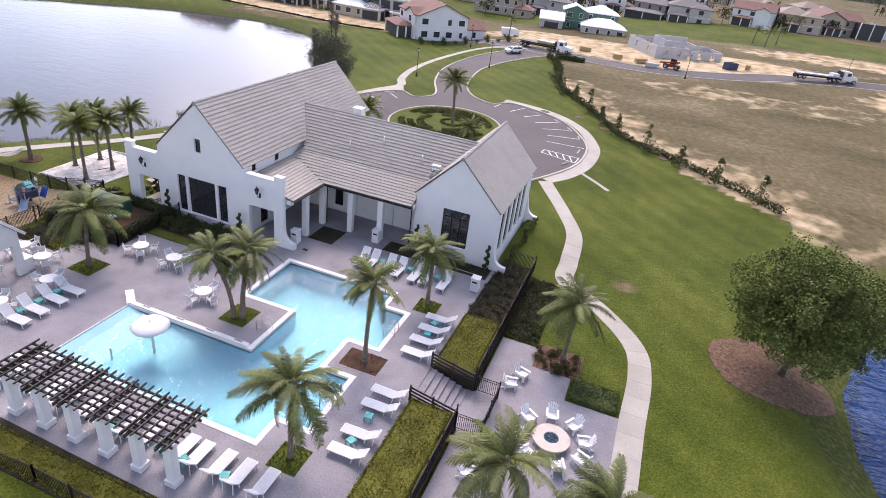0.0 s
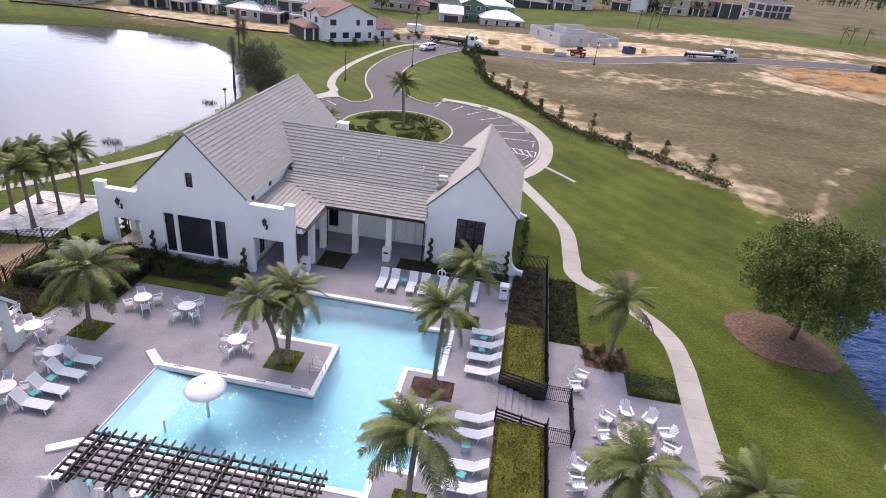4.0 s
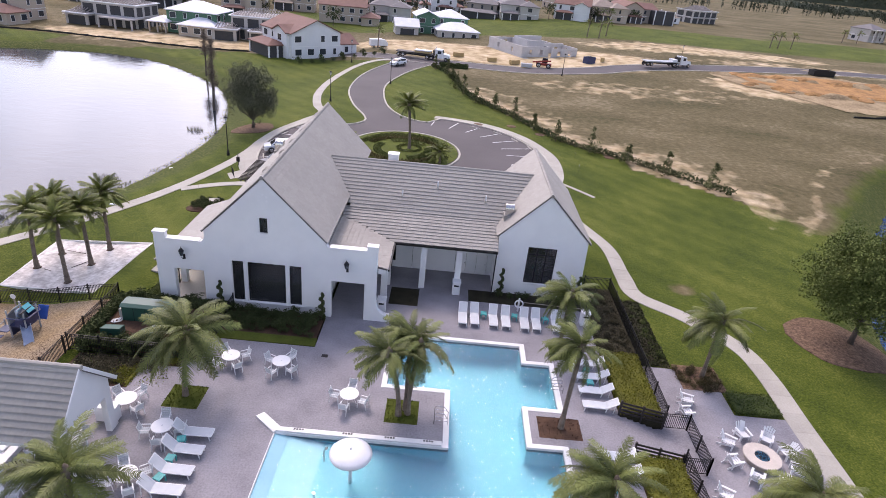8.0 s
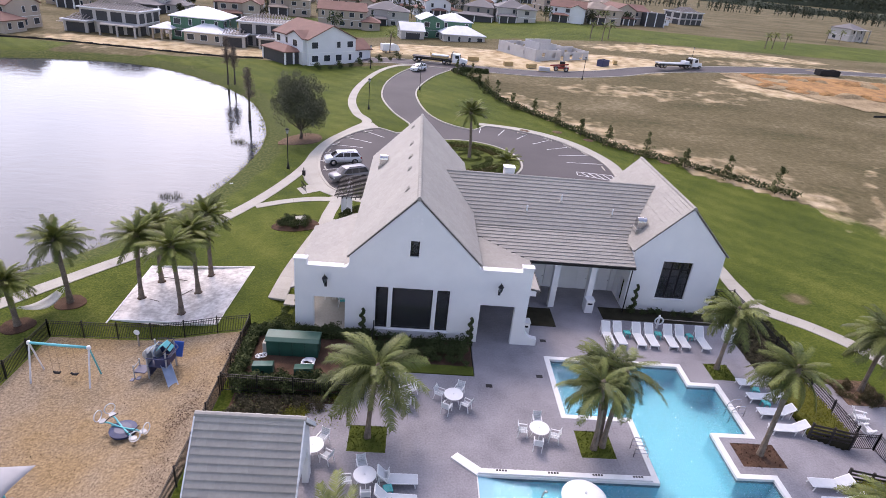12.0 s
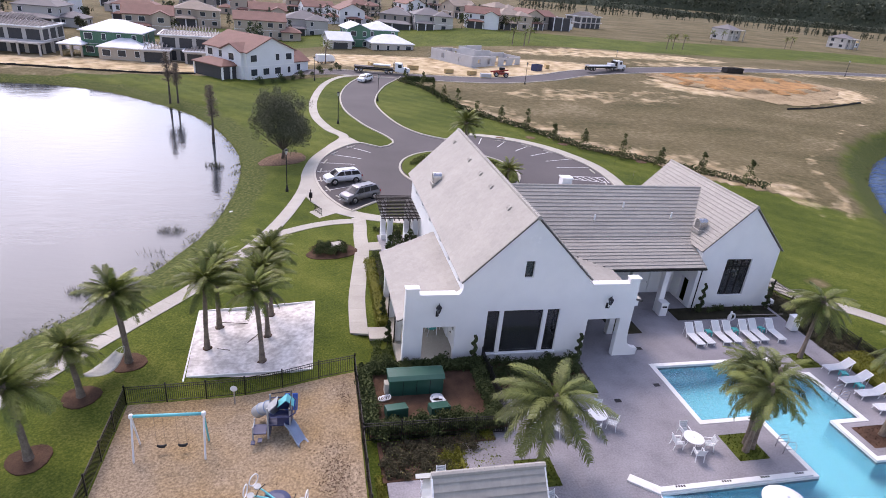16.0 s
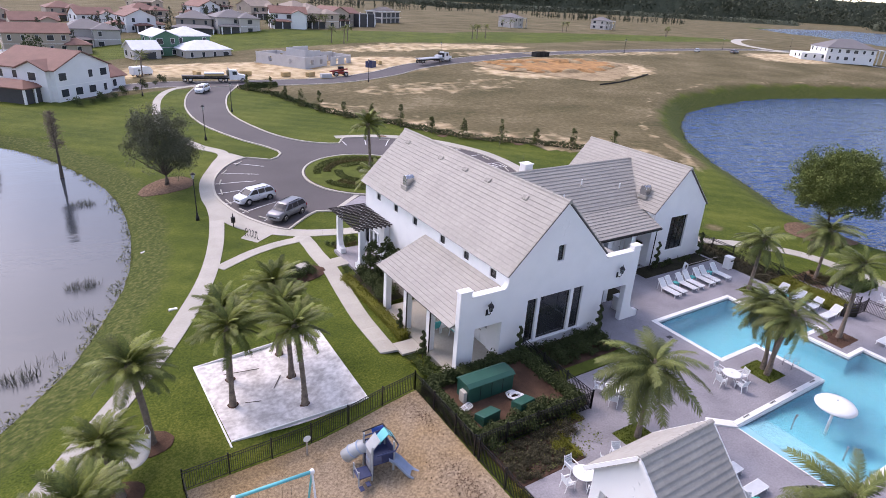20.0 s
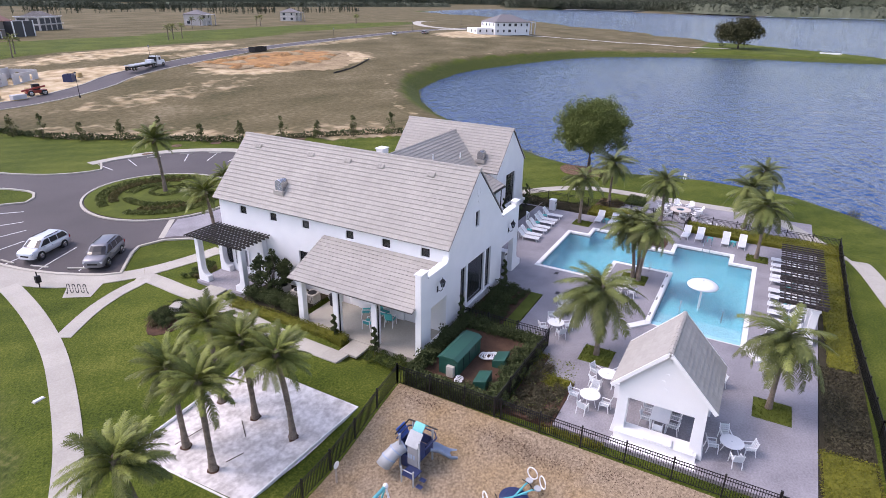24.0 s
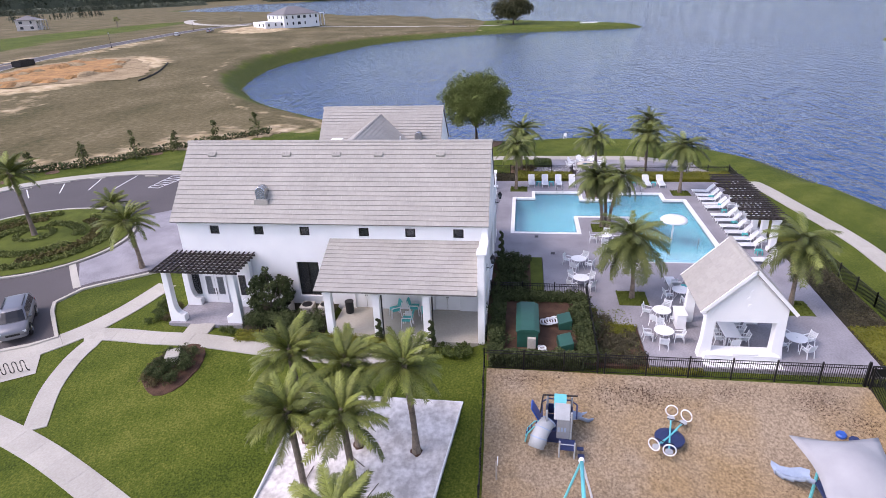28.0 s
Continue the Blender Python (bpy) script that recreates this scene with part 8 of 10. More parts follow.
for _ in range(160):
    a, q = rng.uniform(0, 6.28), 0.38 * rng.random() ** 0.5
    leaf_quad(beads, Vector((q * math.cos(a), q * math.sin(a), 0.365 + rng.uniform(0, 0.03))), 0.09, rng)
tagged(part("glass_bead", beads, material("blue_glass_bead", (0.10, 0.32, 0.45), (0.04, 0.12, 0.2), 6, 40, 0.15), pit), kind="stuff")
part("bowl", Shape().cyl((0, 0, 0.30), (0, 0, 0.36), 0.41, n=24), IRON, pit)

# ---- equipment yard ----
gen = thing("generator_cabinet", "long dark green steel equipment cabinet in the yard", "cabinet", turn(-42.4, 35.2, 0.15))
part("body", Shape().box(-1.7, 1.7, -0.65, 0.65, 0.08, 1.25), GREENBOX, gen, bevel=0.03)
part("lid", Shape().plate([(-0.72, 1.252), (0.72, 1.252), (0.72, 1.31), (0.42, 1.46), (-0.42, 1.46), (-0.72, 1.31)], (), -1.78, 1.78, ALONG), GREENBOX, gen, bevel=0.02)
for x in (-0.85, 0, 0.85):
    part("seam", Shape().box(x - 0.015, x + 0.015, -0.665, -0.65, 0.12, 1.2), IRON, gen)
part("meter_box", Shape().box(-1.98, -1.72, -0.5, 0.0, 0.2, 0.95), KERB, gen, "pale grey meter box", bevel=0.02)
part("plinth", Shape().box(-1.8, 1.8, -0.75, 0.75, -0.2, 0.08), CONCRETE, gen)
for x, y, w, d in ((-43.9, 32.9, 0.65, 0.42), (-41.3, 32.8, 0.6, 0.42)):
    ub = thing("utility_box", "small dark green sloped utility box in mulch", "utility box", turn(x, y, 0.15, 6), "green utility boxes")
    part("body", Shape().plate([(-d, 0), (d, 0), (d, 0.62), (-d, 0.85)], (), -w, w, ALONG), GREENBOX, ub, bevel=0.03)
    part("latch", Shape().box(-0.08, 0.08, -d - 0.02, -d, 0.3, 0.45), IRON, ub)
hose = thing("hose_coil", "loose coil of thick white hose on mulch", "hose", turn(-41.2, 34.05, 0.36))
part("coil", Shape().tube([((0.38 + 0.05 * math.sin(i * 0.7)) * math.cos(i * 0.45), (0.38 + 0.06 * math.cos(i * 0.9)) * math.sin(i * 0.45) - 0.012 * i, 0.05 + 0.004 * i) for i in range(60)], 0.05, 6), WHITE, hose, smooth=True)
copy_thing(hose, turn(-44.6, 34.3, 0.3, 90) @ Matrix.Scale(0.6, 4))
for x, y in ((-40.4, 50.6), (-40.4, 52.2), (-40.3, 49.3)):
    ac = thing("air_conditioner", "grey outdoor air conditioner with round fan grille", "air conditioner", turn(x, y, -0.12), "air conditioners")
    part("casing", Shape().box(-0.45, 0.45, -0.45, 0.45, 0, 0.85), KERB, ac, bevel=0.03)
    part("fan_ring", Shape().lathe([(0.36, 0.852), (0.36, 0.88), (0.3, 0.89)], 20), IRON, ac)
    for k in range(7):
        part("louvre", Shape().box(-0.452, -0.446, -0.4, 0.4, 0.1 + 0.1 * k, 0.13 + 0.1 * k), IRON, ac)
lid = thing("ground_box", "pale grey utility lid among the shrubs", "utility box", turn(-46.2, 57.6, ground_z(-46.2, 57.6), 20))
part("body", Shape().box(-0.5, 0.5, -0.4, 0.4, -0.1, 0.72), KERB, lid, bevel=0.05)
part("top", Shape().box(-0.53, 0.53, -0.43, 0.43, 0.722, 0.78), CONCRETE, lid, bevel=0.03)

# ---- playground ----
NAVY = material("navy_plastic", (0.02, 0.035, 0.11), (0.015, 0.025, 0.08), 2, 30, 0.45, bump=0.03)
BLUE = material("blue_plastic", (0.02, 0.10, 0.42), (0.015, 0.08, 0.33), 2, 30, 0.4, bump=0.03)
SLATE = material("blue_grey_plastic", (0.30, 0.38, 0.50), (0.24, 0.31, 0.42), 2, 30, 0.4, bump=0.03)
AQUA = material("aqua_painted_steel", (0.10, 0.52, 0.56), (0.08, 0.44, 0.48), 2, 30, 0.4, bump=0.03)
MIDGREY = material("mid_grey_plastic", (0.28, 0.29, 0.30), (0.22, 0.23, 0.24), 2, 30, 0.5, bump=0.03)
NET = material("weathered_rope_net", (0.42, 0.42, 0.38), (0.32, 0.32, 0.29), 4, 60, 0.9, bump=0.2)
LIGHTGREY = material("light_grey_plastic", (0.40, 0.42, 0.43), (0.33, 0.35, 0.36), 2, 30, 0.45, bump=0.03)
px, py = -50.6, 33.6
pz = ground_z(px, py) + 0.04
play = thing("play_tower", "navy and grey climbing tower with crawl tube and slide", "play structure", turn(px, py, pz, -94) @ Matrix.Diagonal((0.95, 0.95, 0.82, 1.0)))
for x in (-0.65, 0.65):
    for y in (-0.65, 0.65):
        part("post", Shape().cyl((x, y, -0.2), (x, y, 2.55), 0.06), LIGHTGREY, play)
part("platform", Shape().box(-0.7, 0.7, -0.7, 0.7, 1.02, 1.1), NAVY, play, bevel=0.02)
part("roof", Shape().plate([(-0.1, 2.35), (0.42, 2.95), (0.85, 2.42), (0.85, 2.36), (0.42, 2.88), (-0.1, 2.29)], (), -0.3, 0.35, ALONG), AQUA, play, "aqua edged peaked roof")
part("roof_panel", Shape().box(-0.42, 0.42, -0.03, 0.03, 0, 0.95, Matrix.Translation((0.15, -0.72, 2.0)) @ Matrix.Rotation(radians(-38), 4, "X")), LIGHTGREY, play, "light grey tilted panel", bevel=0.05)
part("panel", Shape().box(-0.1, 0.6, -0.72, -0.66, 0.55, 2.0), MIDGREY, play, "light grey printed panel", bevel=0.03)
for k in range(3):
    part("print", Shape().box(-0.05 + 0.17 * k, 0.06 + 0.17 * k, -0.735, -0.72, 1.1, 1.42), SLATE, play)
part("panel", Shape().box(-0.72, -0.66, -0.6, 0.6, 1.15, 1.95), NAVY, play, bevel=0.02)
part("panel", Shape().box(-0.6, 0.6, 0.66, 0.72, 1.15, 1.9), NAVY, play, bevel=0.02)
part("panel", Shape().box(0.66, 0.72, -0.1, 0.6, 1.15, 1.9), NAVY, play, bevel=0.02)
part("top_rail", Shape().tube([(-0.9, -0.6, 2.0), (-0.95, 0.6, 2.05), (-0.6, 0.95, 2.05), (0.6, 0.95, 2.05), (0.95, 0.6, 2.05), (0.9, -0.5, 2.0)], 0.045), NAVY, play)
part("roof_bar", Shape().cyl((-0.9, 0.6, 2.6), (0.95, 0.7, 2.65), 0.05), IRON, play)
part("roof_bar", Shape().cyl((-0.9, 0.6, 2.6), (-1.0, -0.6, 2.3), 0.04), IRON, play)
part("landing", Shape().box(0.05, 0.9, -1.55, -0.75, 0.5, 0.58), NAVY, play, "navy landing deck", bevel=0.02)
for x in (0.08, 0.87):
    part("post", Shape().cyl((x, -1.52, -0.1), (x, -1.52, 1.15), 0.045), LIGHTGREY, play)
part("hand_rail", Shape().cyl((0.08, -1.52, 0.95), (0.87, -1.52, 0.95), 0.03), LIGHTGREY, play)
part("lower_panel", Shape().box(-0.62, 0.62, -0.6, -0.54, 0.05, 1.0), NAVY, play, bevel=0.02)
part("climbing_wall", Shape().box(-0.05, 0.05, -0.4, 0.4, 0, 1.2, Matrix.Translation((-1.0, 0.55, 0.75)) @ Matrix.Rotation(radians(-25), 4, "Y")), BLUE, play, "blue curved climbing panel", bevel=0.03)
slide_pts = [(0.55, 0.55, 1.1), (0.9, 0.85, 0.92), (1.2, 1.12, 0.55), (1.47, 1.35, 0.28), (1.75, 1.55, 0.22)]
sl = Shape()
ring = []
for i, p in enumerate(slide_pts):
    d = (Vector(slide_pts[min(i + 1, 4)]) - Vector(slide_pts[max(i - 1, 0)])).normalized()
    o = Vector((-d.y, d.x, 0)).normalized()
    ring.append([Vector(p) + o * a + Vector((0, 0, b)) for a, b in ((-0.3, 0.28), (-0.25, 0.02), (0.25, 0.02), (0.3, 0.28), (0.33, 0.26), (0.28, -0.04), (-0.28, -0.04), (-0.33, 0.26))])
for i in range(4):
    sl.add(ring[i] + ring[i + 1], [(k, (k + 1) % 8, 8 + (k + 1) % 8, 8 + k) for k in range(8)])
part("slide", sl, SLATE, play, "blue-grey curved slide", smooth=True)
tp = [(-0.55, -0.35, 1.45), (-0.8, -0.75, 1.3), (-1.0, -1.15, 0.95), (-1.15, -1.55, 0.5)]
part("tube", Shape().tube(tp, [0.42, 0.42, 0.44, 0.44], 14), LIGHTGREY, play, "light grey crawl tube", smooth=True)
for k, p in enumerate(tp[:3]):
    q = Vector(tp[k + 1])
    part("collar", Shape().cyl(Vector(p), Vector(p).lerp(q, 0.12), 0.47, n=14), SLATE, play)
part("arch_ladder", Shape().tube([(-0.72, 0.0, 1.1), (-1.3, -0.1, 1.1), (-1.65, -0.2, 0.6), (-1.75, -0.25, 0)], 0.04), AQUA, play)
part("arch_ladder", Shape().tube([(-0.72, -0.45, 1.1), (-1.3, -0.55, 1.1), (-1.65, -0.65, 0.6), (-1.75, -0.7, 0)], 0.04), AQUA, play)
for t, z in ((0.95, 1.1), (1.2, 1.1), (1.45, 0.86), (1.6, 0.65), (1.7, 0.35)):
    part("rung", Shape().cyl((-t, -0.1, z), (-t, -0.55, z), 0.04), NAVY, play)
part("step", Shape().box(1.0, 1.35, -1.2, -0.95, 0.25, 0.32), NAVY, play, bevel=0.02)
part("step", Shape().box(1.05, 1.4, -1.6, -1.35, 0.1, 0.17), NAVY, play, bevel=0.02)

litter = Shape()
rng = random.Random(19)
for cx, cy, rx, ry, n in ((-47.6, 29.0, 0.9, 3.2, 620), (-47.2, 24.0, 0.7, 2.2, 160), (-47.5, 19.6, 1.0, 1.5, 330), (-48.9, 18.0, 0.8, 1.0, 130), (-46.8, 35.5, 0.5, 1.6, 150), (-53.0, 27.0, 6.0, 8.0, 420)):
    for _ in range(3 * n):
        x, y = rng.gauss(cx, rx * 0.6), rng.gauss(cy, ry * 0.6)
        if -59.6 < x < -46.15 and 17 < y < 37.2:
            leaf_quad(litter, Vector((x, y, ground_z(x, y) + 0.075)), rng.uniform(0.03, 0.075), rng, 0.97)
tagged(link("leaf_litter", litter, MULCH), "thin drift of dark fallen leaves on wood chips", "leaf litter", "", "stuff")

sw = thing("swing_set", "two-seat swing with aqua top bar and white legs", "swing", None)
z0 = ground_z(-58, 33) + 0.04
a, b = Vector((-58.3, 33.0, z0 + 2.6)), Vector((-54.6, 32.85, z0 + 2.6))
part("top_bar", Shape().cyl(a, b, 0.09), AQUA, sw, "aqua top bar", smooth=True)
for p in (a, b):
    part("cap", Shape().lathe([(0.12, -0.1), (0.14, 0.0), (0.1, 0.12), (0.03, 0.15)], 12, p), WHITE, sw)
    for dy, mat in ((-0.75, WHITE), (0.75, AQUA if p is b else WHITE)):
        g = (p.x, p.y + dy, ground_z(p.x, p.y + dy) - 0.1)
        part("leg", Shape().cyl(p, g, 0.055), mat, sw)
for t in (0.36, 0.66):
    p = a.lerp(b, t)
    for dx in (-0.22, 0.22):
        part("chain", Shape().cyl(p + Vector((dx, 0, 0)), (p.x + dx, p.y, z0 + 0.45), 0.012, n=5), STEEL, sw)
    part("seat", Shape().tube([(p.x - 0.24, p.y, z0 + 0.5), (p.x - 0.12, p.y, z0 + 0.4), (p.x + 0.12, p.y, z0 + 0.4), (p.x + 0.24, p.y, z0 + 0.5)], [0.05, 0.09, 0.09, 0.05], 6), RUBBER, sw, "black belt seat")

rk = thing("spinning_seesaw", "four-seat aqua seesaw with round white backrests", "seesaw", turn(-50.6, 28.0, ground_z(-50.6, 28.0) + 0.04, -73))
part("drum", Shape().lathe([(0.5, 0.05), (0.72, 0.2), (0.74, 0.34), (0.45, 0.42)], 24), NAVY, rk, "navy round base")
for k in range(4):
    a = radians((31, 59, 211, 239)[k])
    c, s = math.cos(a), math.sin(a)
    arm = part("arm", Shape().tube([(0.2 * c, 0.2 * s, 0.45), (0.9 * c, 0.9 * s, 0.55), (1.35 * c, 1.35 * s, 0.5)], 0.045), AQUA, rk)
    part("seat", Shape().cyl((1.3 * c, 1.3 * s, 0.52), (1.3 * c, 1.3 * s, 0.58), 0.19, n=16), LIGHTGREY, arm)
    part("spoke", Shape().tube([(0, 0, 0.46), (0.45 * c, 0.45 * s, 0.45), (0.72 * c, 0.72 * s, 0.40)], 0.04), AQUA, rk)
    part("back_ring", Shape().tube([(1.55 * c + 0.30 * -s * math.cos(0.4488 * i), 1.55 * s + 0.30 * c * math.cos(0.4488 * i), 0.85 + 0.34 * math.sin(0.4488 * i)) for i in range(15)], 0.032, 6), WHITE, arm, "round white backrest")
    part("grip", Shape().cyl((0.95 * c - 0.2 * s, 0.95 * s + 0.2 * c, 0.75), (0.95 * c + 0.2 * s, 0.95 * s - 0.2 * c, 0.75), 0.025), RUBBER, arm)

sail_z = ground_z(-54, 21)
sail = thing("shade_sail_tower", "play tower under a pale grey fabric shade sail", "play structure", turn(-54.3, 21.4, sail_z + 0.04))
corners = [Vector((2.0, 1.9, 2.75)), Vector((2.0, -1.85, 2.9)), Vector((-2.3, -1.8, 2.6)), Vector((-2.3, 2.0, 2.8))]
sv, sf, N = [], [], 12
for j in range(N + 1):
    for i in range(N + 1):
        u, v = i / N, j / N
        p = corners[0].lerp(corners[1], u).lerp(corners[3].lerp(corners[2], u), v)
        pull = 1 - 0.16 * (math.sin(3.14159 * u) * abs(2 * v - 1) + math.sin(3.14159 * v) * abs(2 * u - 1))
        c = Vector((0.05, 0.1, 0))
        sv.append((c.x + (p.x - c.x) * pull, c.y + (p.y - c.y) * pull, p.z + 0.75 * math.sin(3.14159 * u) * math.sin(3.14159 * v)))
for j in range(N):
    for i in range(N):
        sf.append((j * (N + 1) + i, j * (N + 1) + i + 1, (j + 1) * (N + 1) + i + 1, (j + 1) * (N + 1) + i))
canvas = part("sail", Shape().add(sv, sf), material("grey_sail_cloth", (0.37, 0.37, 0.38), (0.31, 0.31, 0.32), 1, 40, 0.85, bump=0.1), sail, "pale grey shade cloth", smooth=True)
canvas.modifiers.new("thick", "SOLIDIFY").thickness = 0.02
for x in (-0.9, 0.9):
    for y in (-0.9, 0.9):
        part("post", Shape().cyl((x, y, -0.2), (x, y, 2.95 if x * y > 0 else 2.1), 0.07), AQUA, sail)
        part("post_cap", Shape().cyl((x, y, 1.9), (x, y, 2.2), 0.09), WHITE, sail)
part("platform", Shape().box(-0.95, 0.95, -0.95, 0.95, 1.1, 1.2), NAVY, sail, bevel=0.02)
for k in range(5):
    part("rail_bar", Shape().cyl((-0.95, -0.9 + 0.45 * k, 1.2), (-0.95, -0.9 + 0.45 * k, 2.0), 0.025), AQUA, sail)
sl2 = Shape()
pts2 = [(1.0, 1.0, 1.15), (1.3, 1.25, 1.0), (1.7, 1.5, 0.55), (2.1, 1.75, 0.28), (2.5, 1.98, 0.22)]
ring = [[Vector(p) + Vector((a, 0, b)) for a, b in ((-0.3, 0.28), (-0.25, 0.02), (0.25, 0.02), (0.3, 0.28), (0.33, 0.26), (0.28, -0.04), (-0.28, -0.04), (-0.33, 0.26))] for p in pts2]
for i in range(4):
    sl2.add(ring[i] + ring[i + 1], [(k, (k + 1) % 8, 8 + (k + 1) % 8, 8 + k) for k in range(8)])
part("slide", sl2, SLATE, sail, "blue-grey slide", smooth=True)
for x, y, m in ((-49.6, 19.4, BLUE), (-49.9, 18.9, NAVY)):
    pad = thing("stepping_pod", "round blue stepping pod set in wood chips", "stepping pod", turn(x, y, ground_z(x, y) + 0.04), "stepping pods")
    part("disc", Shape().lathe([(0.24, 0), (0.26, 0.12), (0.2, 0.2)], 18), m, pad)
    part("stalk", Shape().cyl((0, 0, -0.1), (0, 0, 0.1), 0.08), IRON, pad)
post = thing("play_sign", "small pale sign paddle on a post", "sign", turn(-53.5, 37.0 - 0.3, ground_z(-53.5, 36.7)))
part("post", Shape().box(-0.04, 0.04, -0.04, 0.04, 0, 1.2), STONE, post)
part("paddle", Shape().lathe([(0.2, -0.02), (0.22, 0), (0.2, 0.02)], 16), WHITE, post, m=Matrix.Translation((0, -0.06, 1.25)) @ Matrix.Rotation(radians(90), 4, "X"))

# hammocks
def hammock(a, b, sag, width):
    root = thing("hammock", "white rope hammock slung low between palms", "hammock", None, "hammocks")
    a, b = Vector(a), Vector(b)
    d = (b - a).normalized()
    o = Vector((-d.y, d.x, 0)) * width / 2
    v, f, n = [], [], 10
    for i in range(n + 1):
        t = 0.12 + 0.76 * i / n
        p = a.lerp(b, t) - Vector((0, 0, sag * 4 * t * (1 - t)))
        w = 0.55 + 0.45 * math.sin(3.14159 * (i / n))
        for k in range(5):
            q = k / 2 - 1
            v.append(p + o * q * w + Vector((0, 0, 0.10 * q * q)))
    for i in range(n):
        f += [(i * 5 + k, i * 5 + k + 1, (i + 1) * 5 + k + 1, (i + 1) * 5 + k) for k in range(4)]
    net = part("bed", Shape().add(v, f), NET, root, smooth=True)
    net.modifiers.new("thick", "SOLIDIFY").thickness = 0.02
    for e, i in ((a, 0), (b, n)):
        for k in (0, 2, 4):
            part("rope", Shape().cyl(e, v[i * 5 + k], 0.012, n=5), SLING, root)


hz = ground_z(-61.5, 40.5)
hammock((-60.9, 41.6, hz + 1.5), (-62.6, 38.5, hz + 1.4), 0.75, 1.3)
for a, b in (((-56.0, 43.0), (-54.0, 41.9)), ((-54.0, 43.6), (-52.1, 44.0)), ((-54.2, 46.2), (-55.4, 45.7))):
    st2 = thing("hammock_bar", "thin bare hammock spreader lying on sand", "pole", None, "hammock bars")
    za = ground_z(*a) + 0.1
    part("pole", Shape().cyl((a[0] + 0.7, a[1] - 0.2, za), (b[0] - 0.4, b[1] + 0.5, za + 0.1), 0.025, n=6), BARK, st2)


# lamp posts
def lamp_post(x, y, h=5.4, label="tall black park lamp post with lantern head"):
    root = thing("street_lamp", label, "street lamp", turn(x, y, ground_z(x, y)), "street lamps")
    part("base", Shape().lathe([(0.2, -0.1), (0.2, 0.3), (0.11, 0.6), (0.08, 0.9)], 10), IRON, root)
    part("pole", Shape().cyl((0, 0, 0.5), (0, 0, h - 0.7), 0.065, 0.05, 8), IRON, root)
    part("lantern", Shape().lathe([(0.09, h - 0.72), (0.19, h - 0.25), (0.2, h - 0.23)], 8), LIGHTGREY, root, "pale lantern glass")
    part("cap", Shape().lathe([(0.3, h - 0.23), (0.2, h - 0.1), (0.05, h)], 8), IRON, root)


for x, y in ((-51.4, 76.1), (-43.8, 107.3), (-35.0, 126.5), (5, 151.5), (42.5, 177.5), (133.5, 184), (-47.2, 150), (222, 200), (318, 219)):
    lamp_post(x, y)
pole = thing("marker_post", "slim pale marker post in the lawn", "post", turn(-2.5, 86.5, ground_z(-2.5, 86.5)))
part("post", Shape().cyl((0, 0, 0), (0, 0, 1.4), 0.035), STEEL, pole)
part("cap", Shape().cyl((0, 0, 1.4), (0, 0, 1.46), 0.04), STEEL, pole)
copy_thing(pole, turn(-3.2, 79.4, ground_z(-3.2, 79.4)))
sign = thing("shore_sign", "small white notice on two short posts by the lake", "sign", turn(15.2, 29.3, ground_z(15.2, 29.3), 60))
for x in (-0.18, 0.18):
    part("post", Shape().box(x - 0.03, x + 0.03, -0.03, 0.03, -0.2, 0.75), WHITE, sign)
part("board", Shape().box(-0.26, 0.26, -0.055, -0.03, 0.38, 0.85), WHITE, sign, bevel=0.01)
post = thing("pet_station", "black post with a small black box beside the walk", "bin", turn(-48.6, 72.0, ground_z(-48.6, 72.0)))
part("post", Shape().cyl((0, 0, 0), (0, 0, 1.5), 0.05), IRON, post)
part("box", Shape().box(-0.2, 0.2, -0.15, 0.15, 0.5, 1.1), IRON, post, bevel=0.02)
padr = drape([(-48.8, 68.5), (-47.7, 66.4), (-45.8, 67.5), (-47.4, 70.0)], 0.05, 1.0)
structure("pavement_bike_pad", padr, CONCRETE, "small square concrete pad for bicycles", "pavement")
rack = thing("bike_rack", "black wavy steel bicycle rack on a concrete pad", "bike rack", turn(-47.85, 67.85, ground_z(-47.85, 67.85) + 0.06, -62))
part("wave", Shape().tube([(-0.9 + 0.0375 * i + 0.05 * math.sin(1.0472 * i), 0, 0.48 - 0.40 * math.cos(0.5236 * i)) for i in range(49)], 0.032), IRON, rack, smooth=True)
for x in (-0.9, 0.9):
    part("foot", Shape().cyl((x, 0, -0.02), (x, 0, 0.1), 0.05), IRON, rack)
fl = thing("lawn_light", "small white ground box in the lawn", "utility box", turn(-57.1, 57.2, ground_z(-57.1, 57.2)))
part("cover", Shape().box(-0.3, 0.3, -0.12, 0.12, 0, 0.1), WHITE, fl, bevel=0.02)
part("rim", Shape().box(-0.34, 0.34, -0.16, 0.16, -0.05, 0.03), KERB, fl)
copy_thing(fl, turn(-57.5, 72.0, ground_z(-57.5, 72.0), 30) @ Matrix.Scale(0.7, 4))

# the playground gate in the deck fence
gate = thing("playground_gate", "black iron gate with a solid kick panel", "gate", turn(-46.06, 15.9, ground_z(-46, 15.9)))
for y in (-0.85, 0.85):
    part("gate_post", Shape().box(-0.06, 0.06, y - 0.06, y + 0.06, -0.15, 1.6), IRON, gate)
part("frame", Shape().plate([(-0.78, 0.08), (0.78, 0.08), (0.78, 1.42), (-0.78, 1.42)], [[(-0.7, 0.16), (0.7, 0.16), (0.7, 1.34), (-0.7, 1.34)]], -0.11, -0.07, ALONG), IRON, gate)
part("kick_panel", Shape().box(-0.105, -0.075, -0.7, 0.7, 0.75, 1.2), IRON, gate, "solid black panel")
